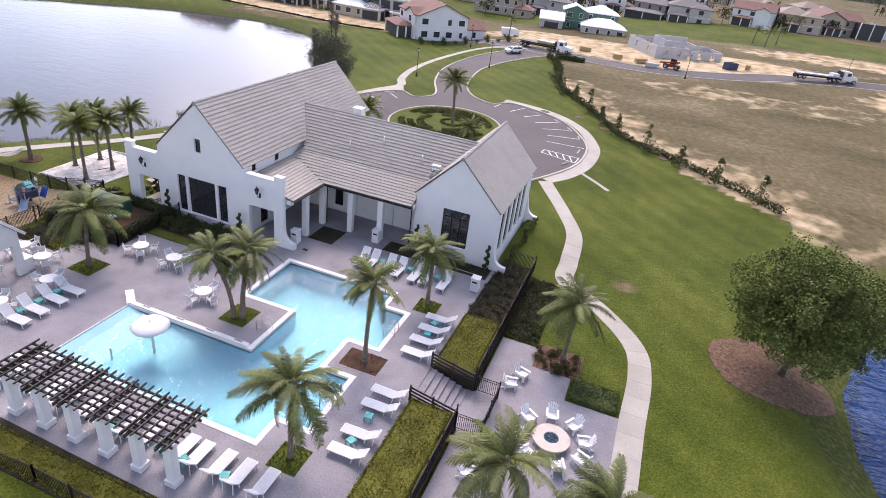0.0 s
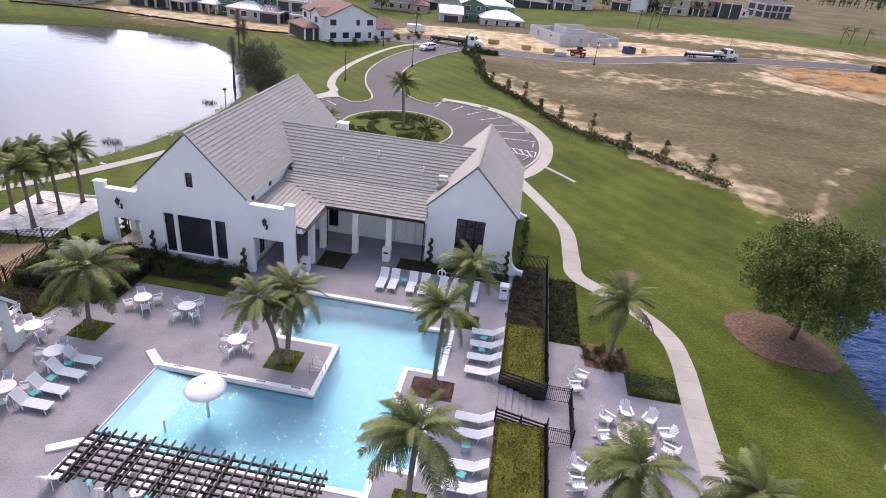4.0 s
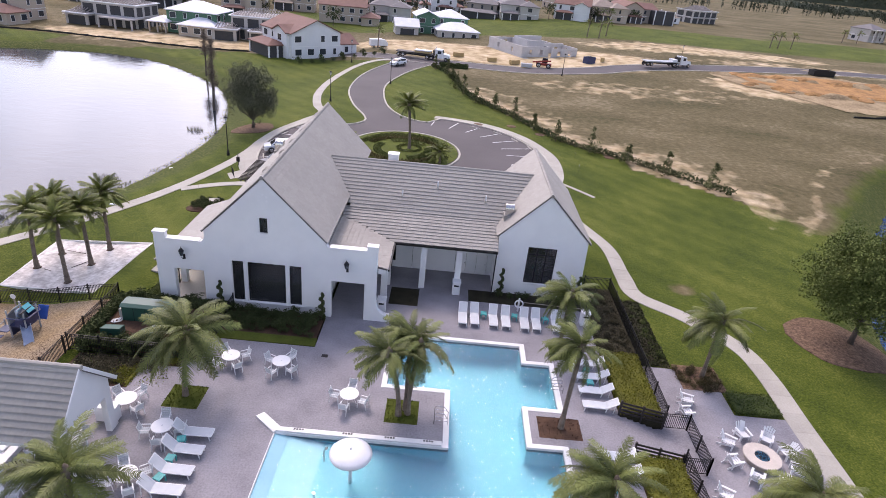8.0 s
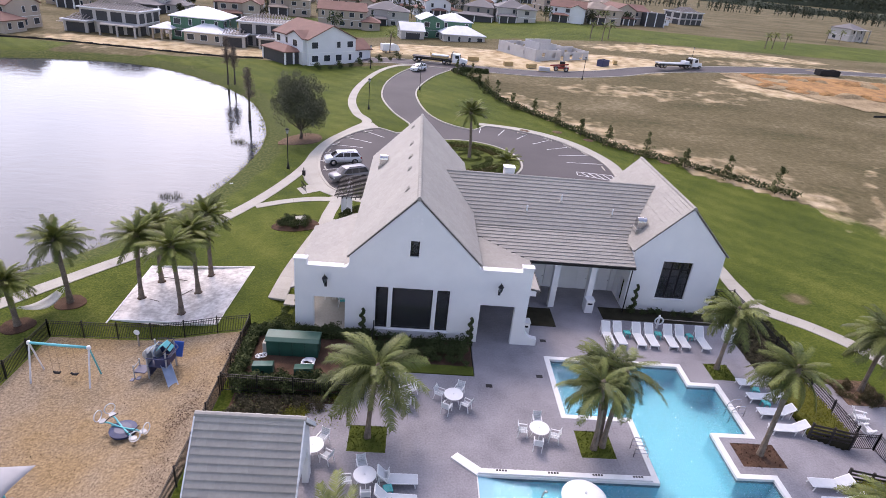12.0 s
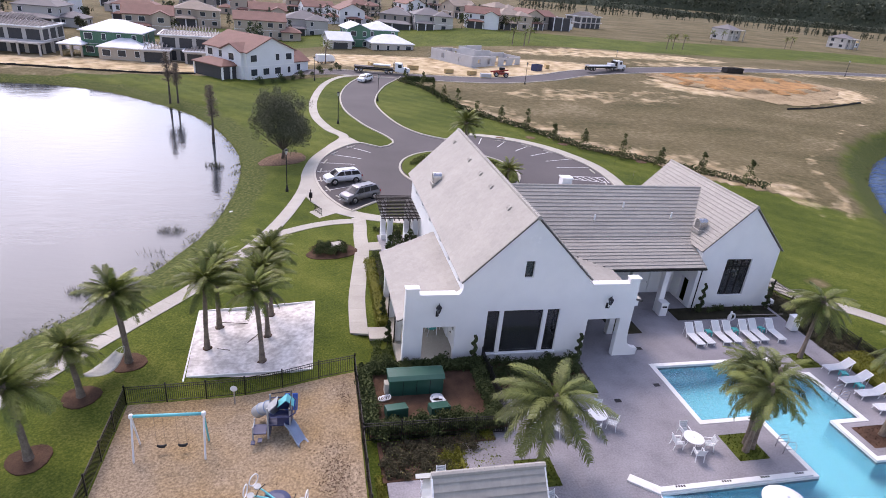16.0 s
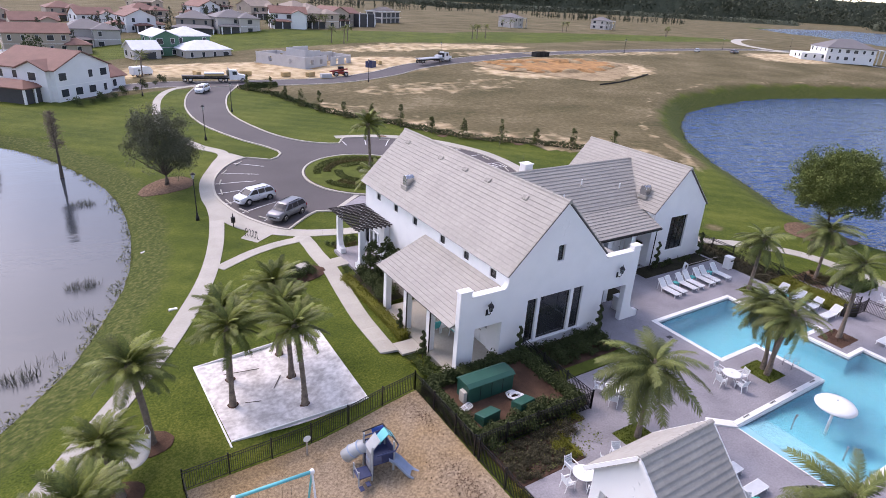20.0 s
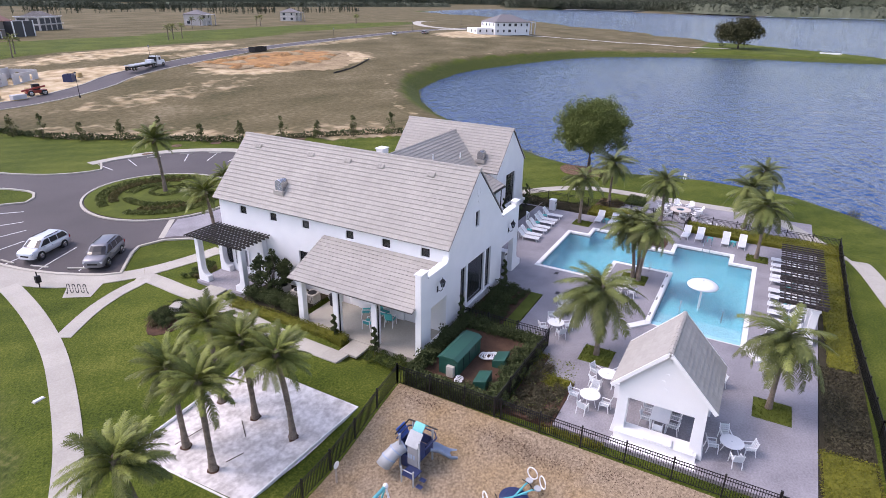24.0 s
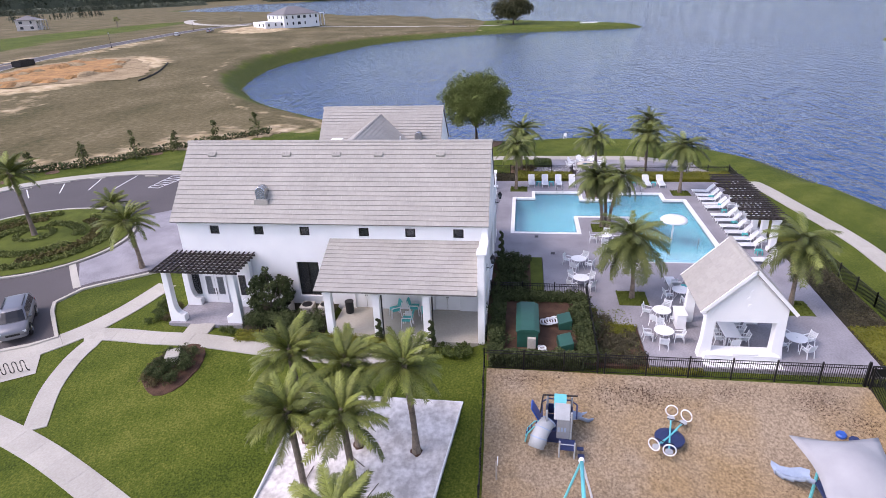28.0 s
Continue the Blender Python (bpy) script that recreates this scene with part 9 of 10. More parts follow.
for k in range(11):
    part("picket", Shape().box(-0.10, -0.08, -0.62 + 0.124 * k - 0.012, -0.62 + 0.124 * k + 0.012, 0.16, 1.34), IRON, gate)

# ---- neighbouring houses ----
WALL_WHITE = material("house_white", (0.74, 0.75, 0.76), (0.68, 0.69, 0.70), 0.4, 6, 0.8, bump=0.1)
WALL_BEIGE = material("house_beige", (0.47, 0.39, 0.315), (0.41, 0.34, 0.275), 0.4, 6, 0.85, bump=0.1)
WALL_TAUPE = material("house_taupe", (0.30, 0.265, 0.235), (0.26, 0.23, 0.205), 0.4, 6, 0.85, bump=0.1)
WALL_GREY = material("house_grey", (0.50, 0.47, 0.44), (0.44, 0.415, 0.39), 0.4, 6, 0.85, bump=0.1)
BLOCK = material("raw_concrete_block", (0.52, 0.51, 0.51), (0.43, 0.42, 0.42), 0.5, 5, 0.9, bump=0.3)
SHEATH = material("green_sheathing", (0.070, 0.185, 0.120), (0.045, 0.130, 0.082), 0.5, 4, 0.7, bump=0.1)
ROOF_RED = material("brown_red_tile", (0.215, 0.105, 0.080), (0.16, 0.078, 0.060), 0.5, 5, 0.8, bump=0.3)
ROOF_GREY = material("grey_house_tile", (0.18, 0.165, 0.165), (0.15, 0.145, 0.145), 0.5, 5, 0.8, bump=0.3)
ROOF_WRAP = material("white_roof_wrap", (0.75, 0.77, 0.80), (0.62, 0.64, 0.67), 0.6, 5, 0.6, bump=0.1)
ROOF_TAN = material("tan_house_tile", (0.30, 0.24, 0.19), (0.23, 0.185, 0.15), 0.5, 5, 0.8, bump=0.3)
SCREEN = material("dark_screen", (0.055, 0.055, 0.058), (0.040, 0.040, 0.043), 2, 40, 0.7, bump=0.05)
TRUSS = material("truss_timber", (0.34, 0.31, 0.29), (0.24, 0.215, 0.20), 1, 20, 0.85, bump=0.1)
WINDOW = material("far_window_glass", (0.045, 0.055, 0.065), (0.03, 0.035, 0.045), 1, 10, 0.15, bump=0.0)
LUMBER = material("stacked_lumber", (0.50, 0.36, 0.17), (0.38, 0.27, 0.13), 1, 12, 0.85, bump=0.2)


def roof_shape(x0, x1, y0, y1, z, kind, pitch, over=0.45):
    x0, x1, y0, y1 = x0 - over, x1 + over, y0 - over, y1 + over
    w, d = x1 - x0, y1 - y0
    s = Shape()
    t = 0.22
    if kind == "gx":
        h = d / 2 * pitch
        v = [(x0, y0, z), (x1, y0, z), (x1, y1, z), (x0, y1, z), (x0, (y0 + y1) / 2, z + h), (x1, (y0 + y1) / 2, z + h)]
        f = [(0, 1, 5, 4), (2, 3, 4, 5), (0, 4, 3), (1, 2, 5)]
    elif kind == "gy":
        h = w / 2 * pitch
        v = [(x0, y0, z), (x1, y0, z), (x1, y1, z), (x0, y1, z), ((x0 + x1) / 2, y0, z + h), ((x0 + x1) / 2, y1, z + h)]
        f = [(0, 4, 5, 3), (1, 2, 5, 4), (0, 1, 4), (2, 3, 5)]
    else:
        r = min(w, d) / 2
        h = r * pitch
        v = [(x0, y0, z), (x1, y0, z), (x1, y1, z), (x0, y1, z), (x0 + r, y0 + r, z + h), (x1 - r, y1 - r, z + h)]
        f = [(0, 1, 5, 4), (2, 3, 4, 5), (0, 4, 3), (1, 2, 5)] if w >= d else [(0, 1, 4), (1, 2, 5, 4), (2, 3, 5), (3, 0, 4, 5)]
        if w < d:
            v[4], v[5] = ((x0 + x1) / 2, y0 + r, z + h), ((x0 + x1) / 2, y1 - r, z + h)
        else:
            v[4], v[5] = (x0 + r, (y0 + y1) / 2, z + h), (x1 - r, (y0 + y1) / 2, z + h)
    if kind in ("gx", "gy"):
        for face in f[:2]:
            q = [Vector(v[k]) for k in face]
            s.add(q + [p - Vector((0, 0, t)) for p in q], [(0, 1, 2, 3), (7, 6, 5, 4), (0, 4, 5, 1), (1, 5, 6, 2), (2, 6, 7, 3), (3, 7, 4, 0)])
        return s, h
    n = len(v)
    s.add(v + [(p[0], p[1], p[2] - t) for p in v[:4]], f + [(0, n, n + 1, 1), (1, n + 1, n + 2, 2), (2, n + 2, n + 3, 3), (3, n + 3, n, 0), (n + 3, n + 2, n + 1, n)])
    return s, h


def window_on(root, face, a, z, w, h, x0, x1, y0, y1, pane=True, mat=None):
    e = 0.06
    if face in "sn":
        y = y0 if face == "s" else y1
        o = -e if face == "s" else e
        box = lambda g, k: Shape().box(a - w / 2 + g, a + w / 2 - g, min(y, y + o * k), max(y, y + o * k), z + g, z + h - g)
    else:
        x = x0 if face == "w" else x1
        o = -e if face == "w" else e
        box = lambda g, k: Shape().box(min(x, x + o * k), max(x, x + o * k), a - w / 2 + g, a + w / 2 - g, z + g, z + h - g)
    if not pane:
        part("window", box(0.06, 1.0), mat or WINDOW, root)
        return
    f = part("window", box(0, 1.0), TRIM, root)
    part("pane", box(0.09, 1.25), mat or WINDOW, f)


def dwelling(name, label, x, y, deg, blocks, wall, roof, detail=True, seed=0, group="estate houses"):
    """A house of blocks (x0, x1, y0, y1, storeys, roof kind, pitch)."""
    rng = random.Random(seed)
    root = thing(name, label, "house", turn(x, y, ground_z(x, y) - 0.1, deg), group)
    for x0, x1, y0, y1, floors, kind, pitch, *opt in blocks:
        look_ = opt[0] if opt else ""
        wmat, rmat = wall, roof
        if look_ == "green":
            wmat = SHEATH
        z = 3.1 * floors
        if look_ == "lanai":
            for a in (x0, (x0 + x1) / 2, x1):
                for b in (y0, y1):
                    part("post", Shape().box(a - 0.18, a + 0.18, b - 0.18, b + 0.18, -0.3, z), TRIM, root)
            part("screen", Shape().box(x0 + 0.1, x1 - 0.1, y0 + 0.1, y1 - 0.1, -0.2, z - 0.15), SCREEN, root, "dark insect screen")
        elif look_ == "open":
            for a in (x0 + 0.2, (x0 + x1) / 2, x1 - 0.2):
                for b in (y0 + 0.2, y1 - 0.2):
                    part("post", Shape().box(a - 0.2, a + 0.2, b - 0.2, b + 0.2, -0.3, z), wmat, root)
            part("floor_slab", Shape().box(x0, x1, y0, y1, z - 0.4, z - 0.1), wmat, root)
        else:
            s = Shape().box(x0, x1, y0, y1, -0.6, z)
            if kind in ("gx", "gy"):
                h = ((y1 - y0) if kind == "gx" else (x1 - x0)) / 2 * pitch
                if kind == "gx":
                    for a in (x0, x1 - 0.2):
                        s.add([(a, y0, z), (a + 0.2, y0, z), (a + 0.2, y1, z), (a, y1, z), (a, (y0 + y1) / 2, z + h), (a + 0.2, (y0 + y1) / 2, z + h)], [(0, 1, 5, 4), (2, 3, 4, 5), (0, 4, 3), (1, 2, 5)])
                else:
                    for a in (y0, y1 - 0.2):
                        s.add([(x0, a, z), (x0, a + 0.2, z), (x1, a + 0.2, z), (x1, a, z), ((x0 + x1) / 2, a, z + h), ((x0 + x1) / 2, a + 0.2, z + h)], [(0, 4, 5, 1), (3, 2, 5, 4), (0, 3, 4), (1, 5, 2)])
            part("wall", s, wmat, root)
            for fl in range(floors):
                for face in "swen" if detail else "sw":
                    ln = (x1 - x0) if face in "sn" else (y1 - y0)
                    lo = x0 if face in "sn" else y0
                    n = max(1, int(ln / (3.4 if detail else 4.2)))
                    for i in range(n):
                        if kind == "truss":
                            # the wall stays closed: dark panels paint the shade of open bays
                            o = part("opening", (Shape().box(lo + ln * (i + 0.12) / n, lo + ln * (i + 0.88) / n, *((y0 - 0.03, y0 + 0.02) if face == "s" else (y1 - 0.02, y1 + 0.03)), 0.1 + 3.1 * fl, 2.5 + 3.1 * fl) if face in "sn" else Shape().box(*((x0 - 0.03, x0 + 0.02) if face == "w" else (x1 - 0.02, x1 + 0.03)), lo + ln * (i + 0.15) / n, lo + ln * (i + 0.85) / n, 0.1 + 3.1 * fl, 2.5 + 3.1 * fl)), SCREEN, root, "dark panel for the shade in an unglazed opening")
                        elif rng.random() < 0.88:
                            w = rng.choice((1.0, 1.2, 1.9))
                            window_on(root, face, lo + ln * (i + 0.5) / n, 0.9 + 3.1 * fl, w, 1.6, x0, x1, y0, y1, detail)
                if fl:
                    part("band", Shape().box(x0 - 0.04, x1 + 0.04, y0 - 0.04, y1 + 0.04, 3.0, 3.12), TRIM if wmat is not SHEATH else BLOCK, root)
        if look_ == "garage":
            part("garage_door", Shape().box((x0 + x1) / 2 - 2.3, (x0 + x1) / 2 + 2.3, y0 - 0.1, y0 - 0.02, 0, 2.3), SCREEN, root)
        if kind == "truss":
            n = int((x1 - x0) / 0.75)
            h = (y1 - y0) / 2 * pitch
            for i in range(n + 1):
                a = x0 + (x1 - x0) * i / n
                hh = h * min(1.0, (min(i, n - i) + 0.6) / (n * 0.3))
                t = Shape()
                t.beam((a, y0, z), (a, (y0 + y1) / 2, z + hh), 0.14, 0.2), t.beam((a, y1, z), (a, (y0 + y1) / 2, z + hh), 0.14, 0.2), t.beam((a, y0, z), (a, y1, z), 0.12, 0.16)
                part("truss", t, TRUSS, root)
            part("floor_edge", Shape().box(x0 - 0.25, x1 + 0.25, y0 - 0.9, y0, 2.9, 3.12), BLOCK, root)
            part("fascia_board", Shape().plate(hole(x0 - 0.5, x1 + 0.5, y0 - 0.5, y1 + 0.5), [hole(x0 - 0.1, x1 + 0.1, y0 - 0.1, y1 + 0.1)], z - 0.1, z + 0.15), ROOF_WRAP, root)
        elif kind != "none":
            rs, _ = roof_shape(x0, x1, y0, y1, z, kind, pitch)
            part("roof", rs, rmat, root, "tiled roof" if rmat is not ROOF_WRAP else "white wrapped roof")
    return root


dwelling("white_house", "two-storey white house with brown-red tile roof and dark screened porch", -62.0, 150.3, 44, [
    (0, 14.0, 0, 15, 2, "gy", 0.42), (-0.8, 7, 1.2, 7.8, 2, "gx", 0.42), (14.0, 20.5, 2.0, 9.5, 1, "gx", 0.5), (-4.6, 0, 3.0, 13, 1, "hip", 0.42, "lanai")], WALL_WHITE, ROOF_RED, seed=3)
dwelling("green_sheathed_house", "unfinished house with green sheathing and white wrapped roof", -44.5, 205, 12, [
    (2.5, 10, 0, 8, 1, "gx", 0.5, "garage"), (10, 17.5, 5, 15, 2, "gy", 0.42, "green"), (17, 28, 7, 17, 2, "hip", 0.42, "green"), (16, 30, -3, 7, 1, "hip", 0.42)], WALL_GREY, ROOF_WRAP, seed=4)
dwelling("screened_shell_house", "unfinished two-storey house with green walls and white roof", -107, 170.5, -3, [
    (0, 5, 0, 7, 1, "hip", 0.4, "open"), (4, 18, 3, 14, 2, "hip", 0.4, "green"), (9, 19.5, -1, 8, 1, "hip", 0.4)], WALL_BEIGE, ROOF_WRAP, seed=5)
dwelling("truss_house", "unfinished grey block house with bare roof trusses", -88.5, 168.0, 4, [
    (0, 6.5, 0, 7, 1, "truss", 0.4), (4, 20, 5, 15, 2, "truss", 0.4), (10, 19, 0, 6, 1, "truss", 0.3)], WALL_GREY, ROOF_WRAP, seed=6)
dwelling("truss_house", "unfinished grey block house with bare roof trusses", -130, 171, -6, [
    (0, 6.5, 0, 7, 1, "truss", 0.4), (3, 19, 3, 14, 2, "truss", 0.4), (10, 20, -1, 6, 1, "none", 0.3, "open")], WALL_GREY, ROOF_WRAP, seed=7)
dwelling("beige_house", "two-storey beige house with brown-red tile roof", -154, 166, -10, [(0, 15, 0, 11, 2, "gx", 0.45), (6, 18, -5, 2, 1, "hip", 0.45)], WALL_BEIGE, ROOF_RED, seed=8)

# concrete-block shell
shell = thing("block_shell", "roofless grey concrete-block house shell on sand", "building shell", turn(-11.8, 191, ground_z(-5, 182) - 0.1, -62))
for a, b, h in (((0, 0), (18.5, 0), 3.1), ((18.5, 0), (18.5, 9), 3.1), ((0, 0), (0, 8), 3.0), ((0, 8), (7, 8), 3.0), ((7, 8), (7, 14), 4.6), ((7, 14), (13, 14), 3.4), ((13, 9), (18.5, 9), 3.1), ((13, 9), (13, 18), 3.4), ((13, 18), (20, 18), 3.1), ((20, 9), (20, 18), 2.9), ((9, 3), (16, 3), 4.6), ((9, 3), (9, 9), 4.8), ((16, 3), (16, 9), 4.4)):
    d = Vector(b) - Vector(a)
    ln = d.length
    holes = [hole(c - 0.6, c + 0.6, 0.9, 2.3) for c in (ln * 0.3, ln * 0.72)] if ln > 5.5 else []
    m = Matrix.Translation((a[0], a[1], 0)) @ Matrix.Rotation(math.atan2(d.y, d.x), 4, "Z") @ UP
    part("wall", Shape().plate(hole(0, ln, -0.5, h), holes, -0.15, 0.15, m), BLOCK, shell)
part("slab", Shape().box(-0.5, 20.5, -0.5, 18.4, -0.6, 0.12), KERB, shell)
for i, (x, y, w) in enumerate(((-21, 169, 3.0), (-12, 164.5, 2.4), (-6, 163, 3.2), (2, 165.5, 2.6), (20, 176, 3.4), (-32, 172, 3.0))):
    lp = thing("lumber_stack", "stack of pale yellow building timber on sand", "timber stack", turn(x, y, ground_z(x, y), 20 * i), "timber stacks")
    for k in range(3):
        part("plank_pack", Shape().box(-w / 2, w / 2, -0.5, 0.5, 0.1 + 0.36 * k, 0.42 + 0.36 * k), LUMBER, lp)
    for k in (-1, 1):
        part("bearer", Shape().box(k * w / 3 - 0.06, k * w / 3 + 0.06, -0.55, 0.55, -0.05, 0.1), TRUSS, lp)

kinds = [([(0, 15, 0, 11, 2, "gx", 0.45), (8.5, 14, -2.2, 3, 2, "gy", 0.45), (1, 8, -3.2, 0, 1, "hip", 0.35, "lanai")], "gabled"),
         ([(0, 14, 0, 12, 2, "hip", 0.42), (8, 16, -2.5, 6, 2, "hip", 0.42), (0.5, 7.5, -3.5, 0, 1, "hip", 0.35, "lanai")], "hip-roofed"),
         ([(0, 11.5, 0, 14, 2, "gy", 0.45), (-5, 1, 2, 9, 1, "hip", 0.42), (11.5, 16, 3, 12, 1, "hip", 0.42), (3, 9, -3.2, 0, 1, "hip", 0.35, "lanai")], "gable-fronted"),
         ([(0, 17, 0, 11, 2, "gx", 0.42), (15.5, 22, -2.5, 6, 1, "hip", 0.42), (10, 17.5, 4, 13, 2, "hip", 0.4)], "long gabled"),
         ([(0, 13, 0, 12, 2, "hip", 0.42), (-1.5, 13.5, -5.5, 0, 1, "hip", 0.3, "lanai"), (12, 20, 1, 8, 1, "hip", 0.42)], "porched")]
tones = [(WALL_BEIGE, "beige", ROOF_RED, "brown-red"), (WALL_GREY, "grey", ROOF_GREY, "grey"), (WALL_WHITE, "white", ROOF_RED, "brown-red"), (WALL_BEIGE, "beige", ROOF_TAN, "tan"), (WALL_WHITE, "white", ROOF_GREY, "grey"), (WALL_TAUPE, "taupe", ROOF_GREY, "grey")]
spots = [(-73.0, 231, 6, 3, 0), (-57, 250, 2, 1, 1), (-106, 223, 10, 0, 0), (-97, 258, 6, 1, 3), (-139, 229, -4, 4, 1), (-160, 222, -8, 2, 3), (-182, 212, -12, 1, 4), (-34.5, 290, 12, 2, 2), (-18.5, 275, -14, 4, 5), (-4.5, 268, 4, 1, 1), (19, 276, -12, 0, 2), (36.5, 281, 14, 1, 3), (52, 291, 20, 2, 0),
         (-118, 258, 2, 1, 2), (-72, 282, 8, 0, 0), (-126, 292, -2, 2, 1), (-148, 262, -6, 0, 2), (-172, 254, -10, 1, 0), (-50, 318, 14, 0, 2), (-28, 330, 16, 1, 0), (0, 322, 20, 2, 2), (26, 330, 24, 0, 3), (-84, 322, 6, 2, 0), (-108, 330, 0, 1, 5), (-140, 322, -4, 0, 3),
         (-200, 244, -14, 2, 0), (-207, 205, -14, 0, 3), (-60, 372, 10, 1, 0), (-20, 385, 15, 0, 3), (20, 390, 20, 2, 0), (-100, 380, 4, 0, 4), (54, 350, 26, 1, 3), (-185, 310, -10, 2, 3), (-215, 286, -12, 0, 0), (-150, 370, -4, 1, 2)]
for i, (x, y, deg, k, t) in enumerate(spots):
    wm, wn, rm, rn = tones[t]
    dwelling("estate_house", f"two-storey {wn} {kinds[k][1]} house with {rn} tile roof", x, y, deg, kinds[k][0], wm, rm, y < 260, 20 + i)
dwelling("screened_house", "two-storey brown house behind a tall dark pool screen", 62, 296, 22, [(0, 9, 0, 11, 2, "gx", 0.42), (5, 16, -4, 6, 2, "none", 0.3, "lanai")], WALL_TAUPE, ROOF_RED, False, 66)
dwelling("shell_house", "half-built two-storey house with bare grey frame", 98, 329, 30, [(0, 18, 0, 11, 2, "truss", 0.4)], WALL_GREY, ROOF_WRAP, False, 60)
dwelling("low_house", "single-storey white house with flat grey roof", 76, 308, 28, [(0, 12, 0, 9, 1, "hip", 0.25)], WALL_WHITE, ROOF_TAN, False, 61)
for x, y, sd in ((186, 322, 62), (275, 330, 63)):
    dwelling("lot_house", "half-built grey two-storey house alone on open land", x, y, 25, [(0, 12, 0, 11, 2, "hip", 0.4), (-1, 12, -3, 0, 2, "none", 0.3, "open")], WALL_GREY, ROOF_GREY, False, sd)
dwelling("tan_roof_shelter", "small house with tan roof on open land", 300, 352, 20, [(0, 12, 0, 9, 1, "hip", 0.5)], WALL_WHITE, LUMBER, False, 64)
dwelling("lakeside_house", "large white two-storey house with grey hip roof by the lake", 236, 168, -37, [
    (0, 12, 0, 12, 1, "none", 0.3), (10, 32, -2, 14, 2, "hip", 0.45), (32, 37, 0, 11, 2, "none", 0.3, "open")], WALL_WHITE, ROOF_GREY, True, 65)


# ---- vehicles ----
CAR_SILVER = material("silver_car_paint", (0.66, 0.68, 0.71), (0.60, 0.62, 0.65), 1, 20, 0.28, 0.35, bump=0.0)
CAR_GREY = material("dark_grey_car_paint", (0.20, 0.20, 0.215), (0.17, 0.17, 0.185), 1, 20, 0.28, 0.4, bump=0.0)
CAR_WHITE = material("white_car_paint", (0.78, 0.79, 0.80), (0.72, 0.73, 0.74), 1, 20, 0.3, 0.0, bump=0.0)
RED_PAINT = material("red_machine_paint", (0.35, 0.04, 0.025), (0.25, 0.03, 0.02), 1, 20, 0.4, 0.0, bump=0.05)
LAMP_RED = material("red_lamp_glass", (0.35, 0.02, 0.02), (0.28, 0.015, 0.015), 3, 30, 0.2, bump=0.0)
GLASS_CAR = material("tinted_car_glass", (0.02, 0.022, 0.026), (0.014, 0.015, 0.018), 1, 20, 0.12, bump=0.0, gloss=0.35)
LAMP_CLEAR = material("clear_lamp_glass", (0.6, 0.62, 0.64), (0.5, 0.52, 0.54), 3, 30, 0.15, bump=0.0)


def wheel(root, x, y, r=0.36, w=0.24):
    t = part("wheel", Shape().lathe([(r * 0.62, -w / 2), (r * 0.95, -w / 2), (r, -w / 2 + 0.03), (r, w / 2 - 0.03), (r * 0.95, w / 2), (r * 0.62, w / 2)], 18), RUBBER, root, "black tyre", m=Matrix.Translation((x, y, r)) @ Matrix.Rotation(radians(90), 4, "X"))
    part("rim", Shape().lathe([(r * 0.6, -w / 2 - 0.005), (r * 0.5, -w / 2 - 0.02), (r * 0.5, w / 2 + 0.02), (r * 0.6, w / 2 + 0.005)], 12), STEEL, t)


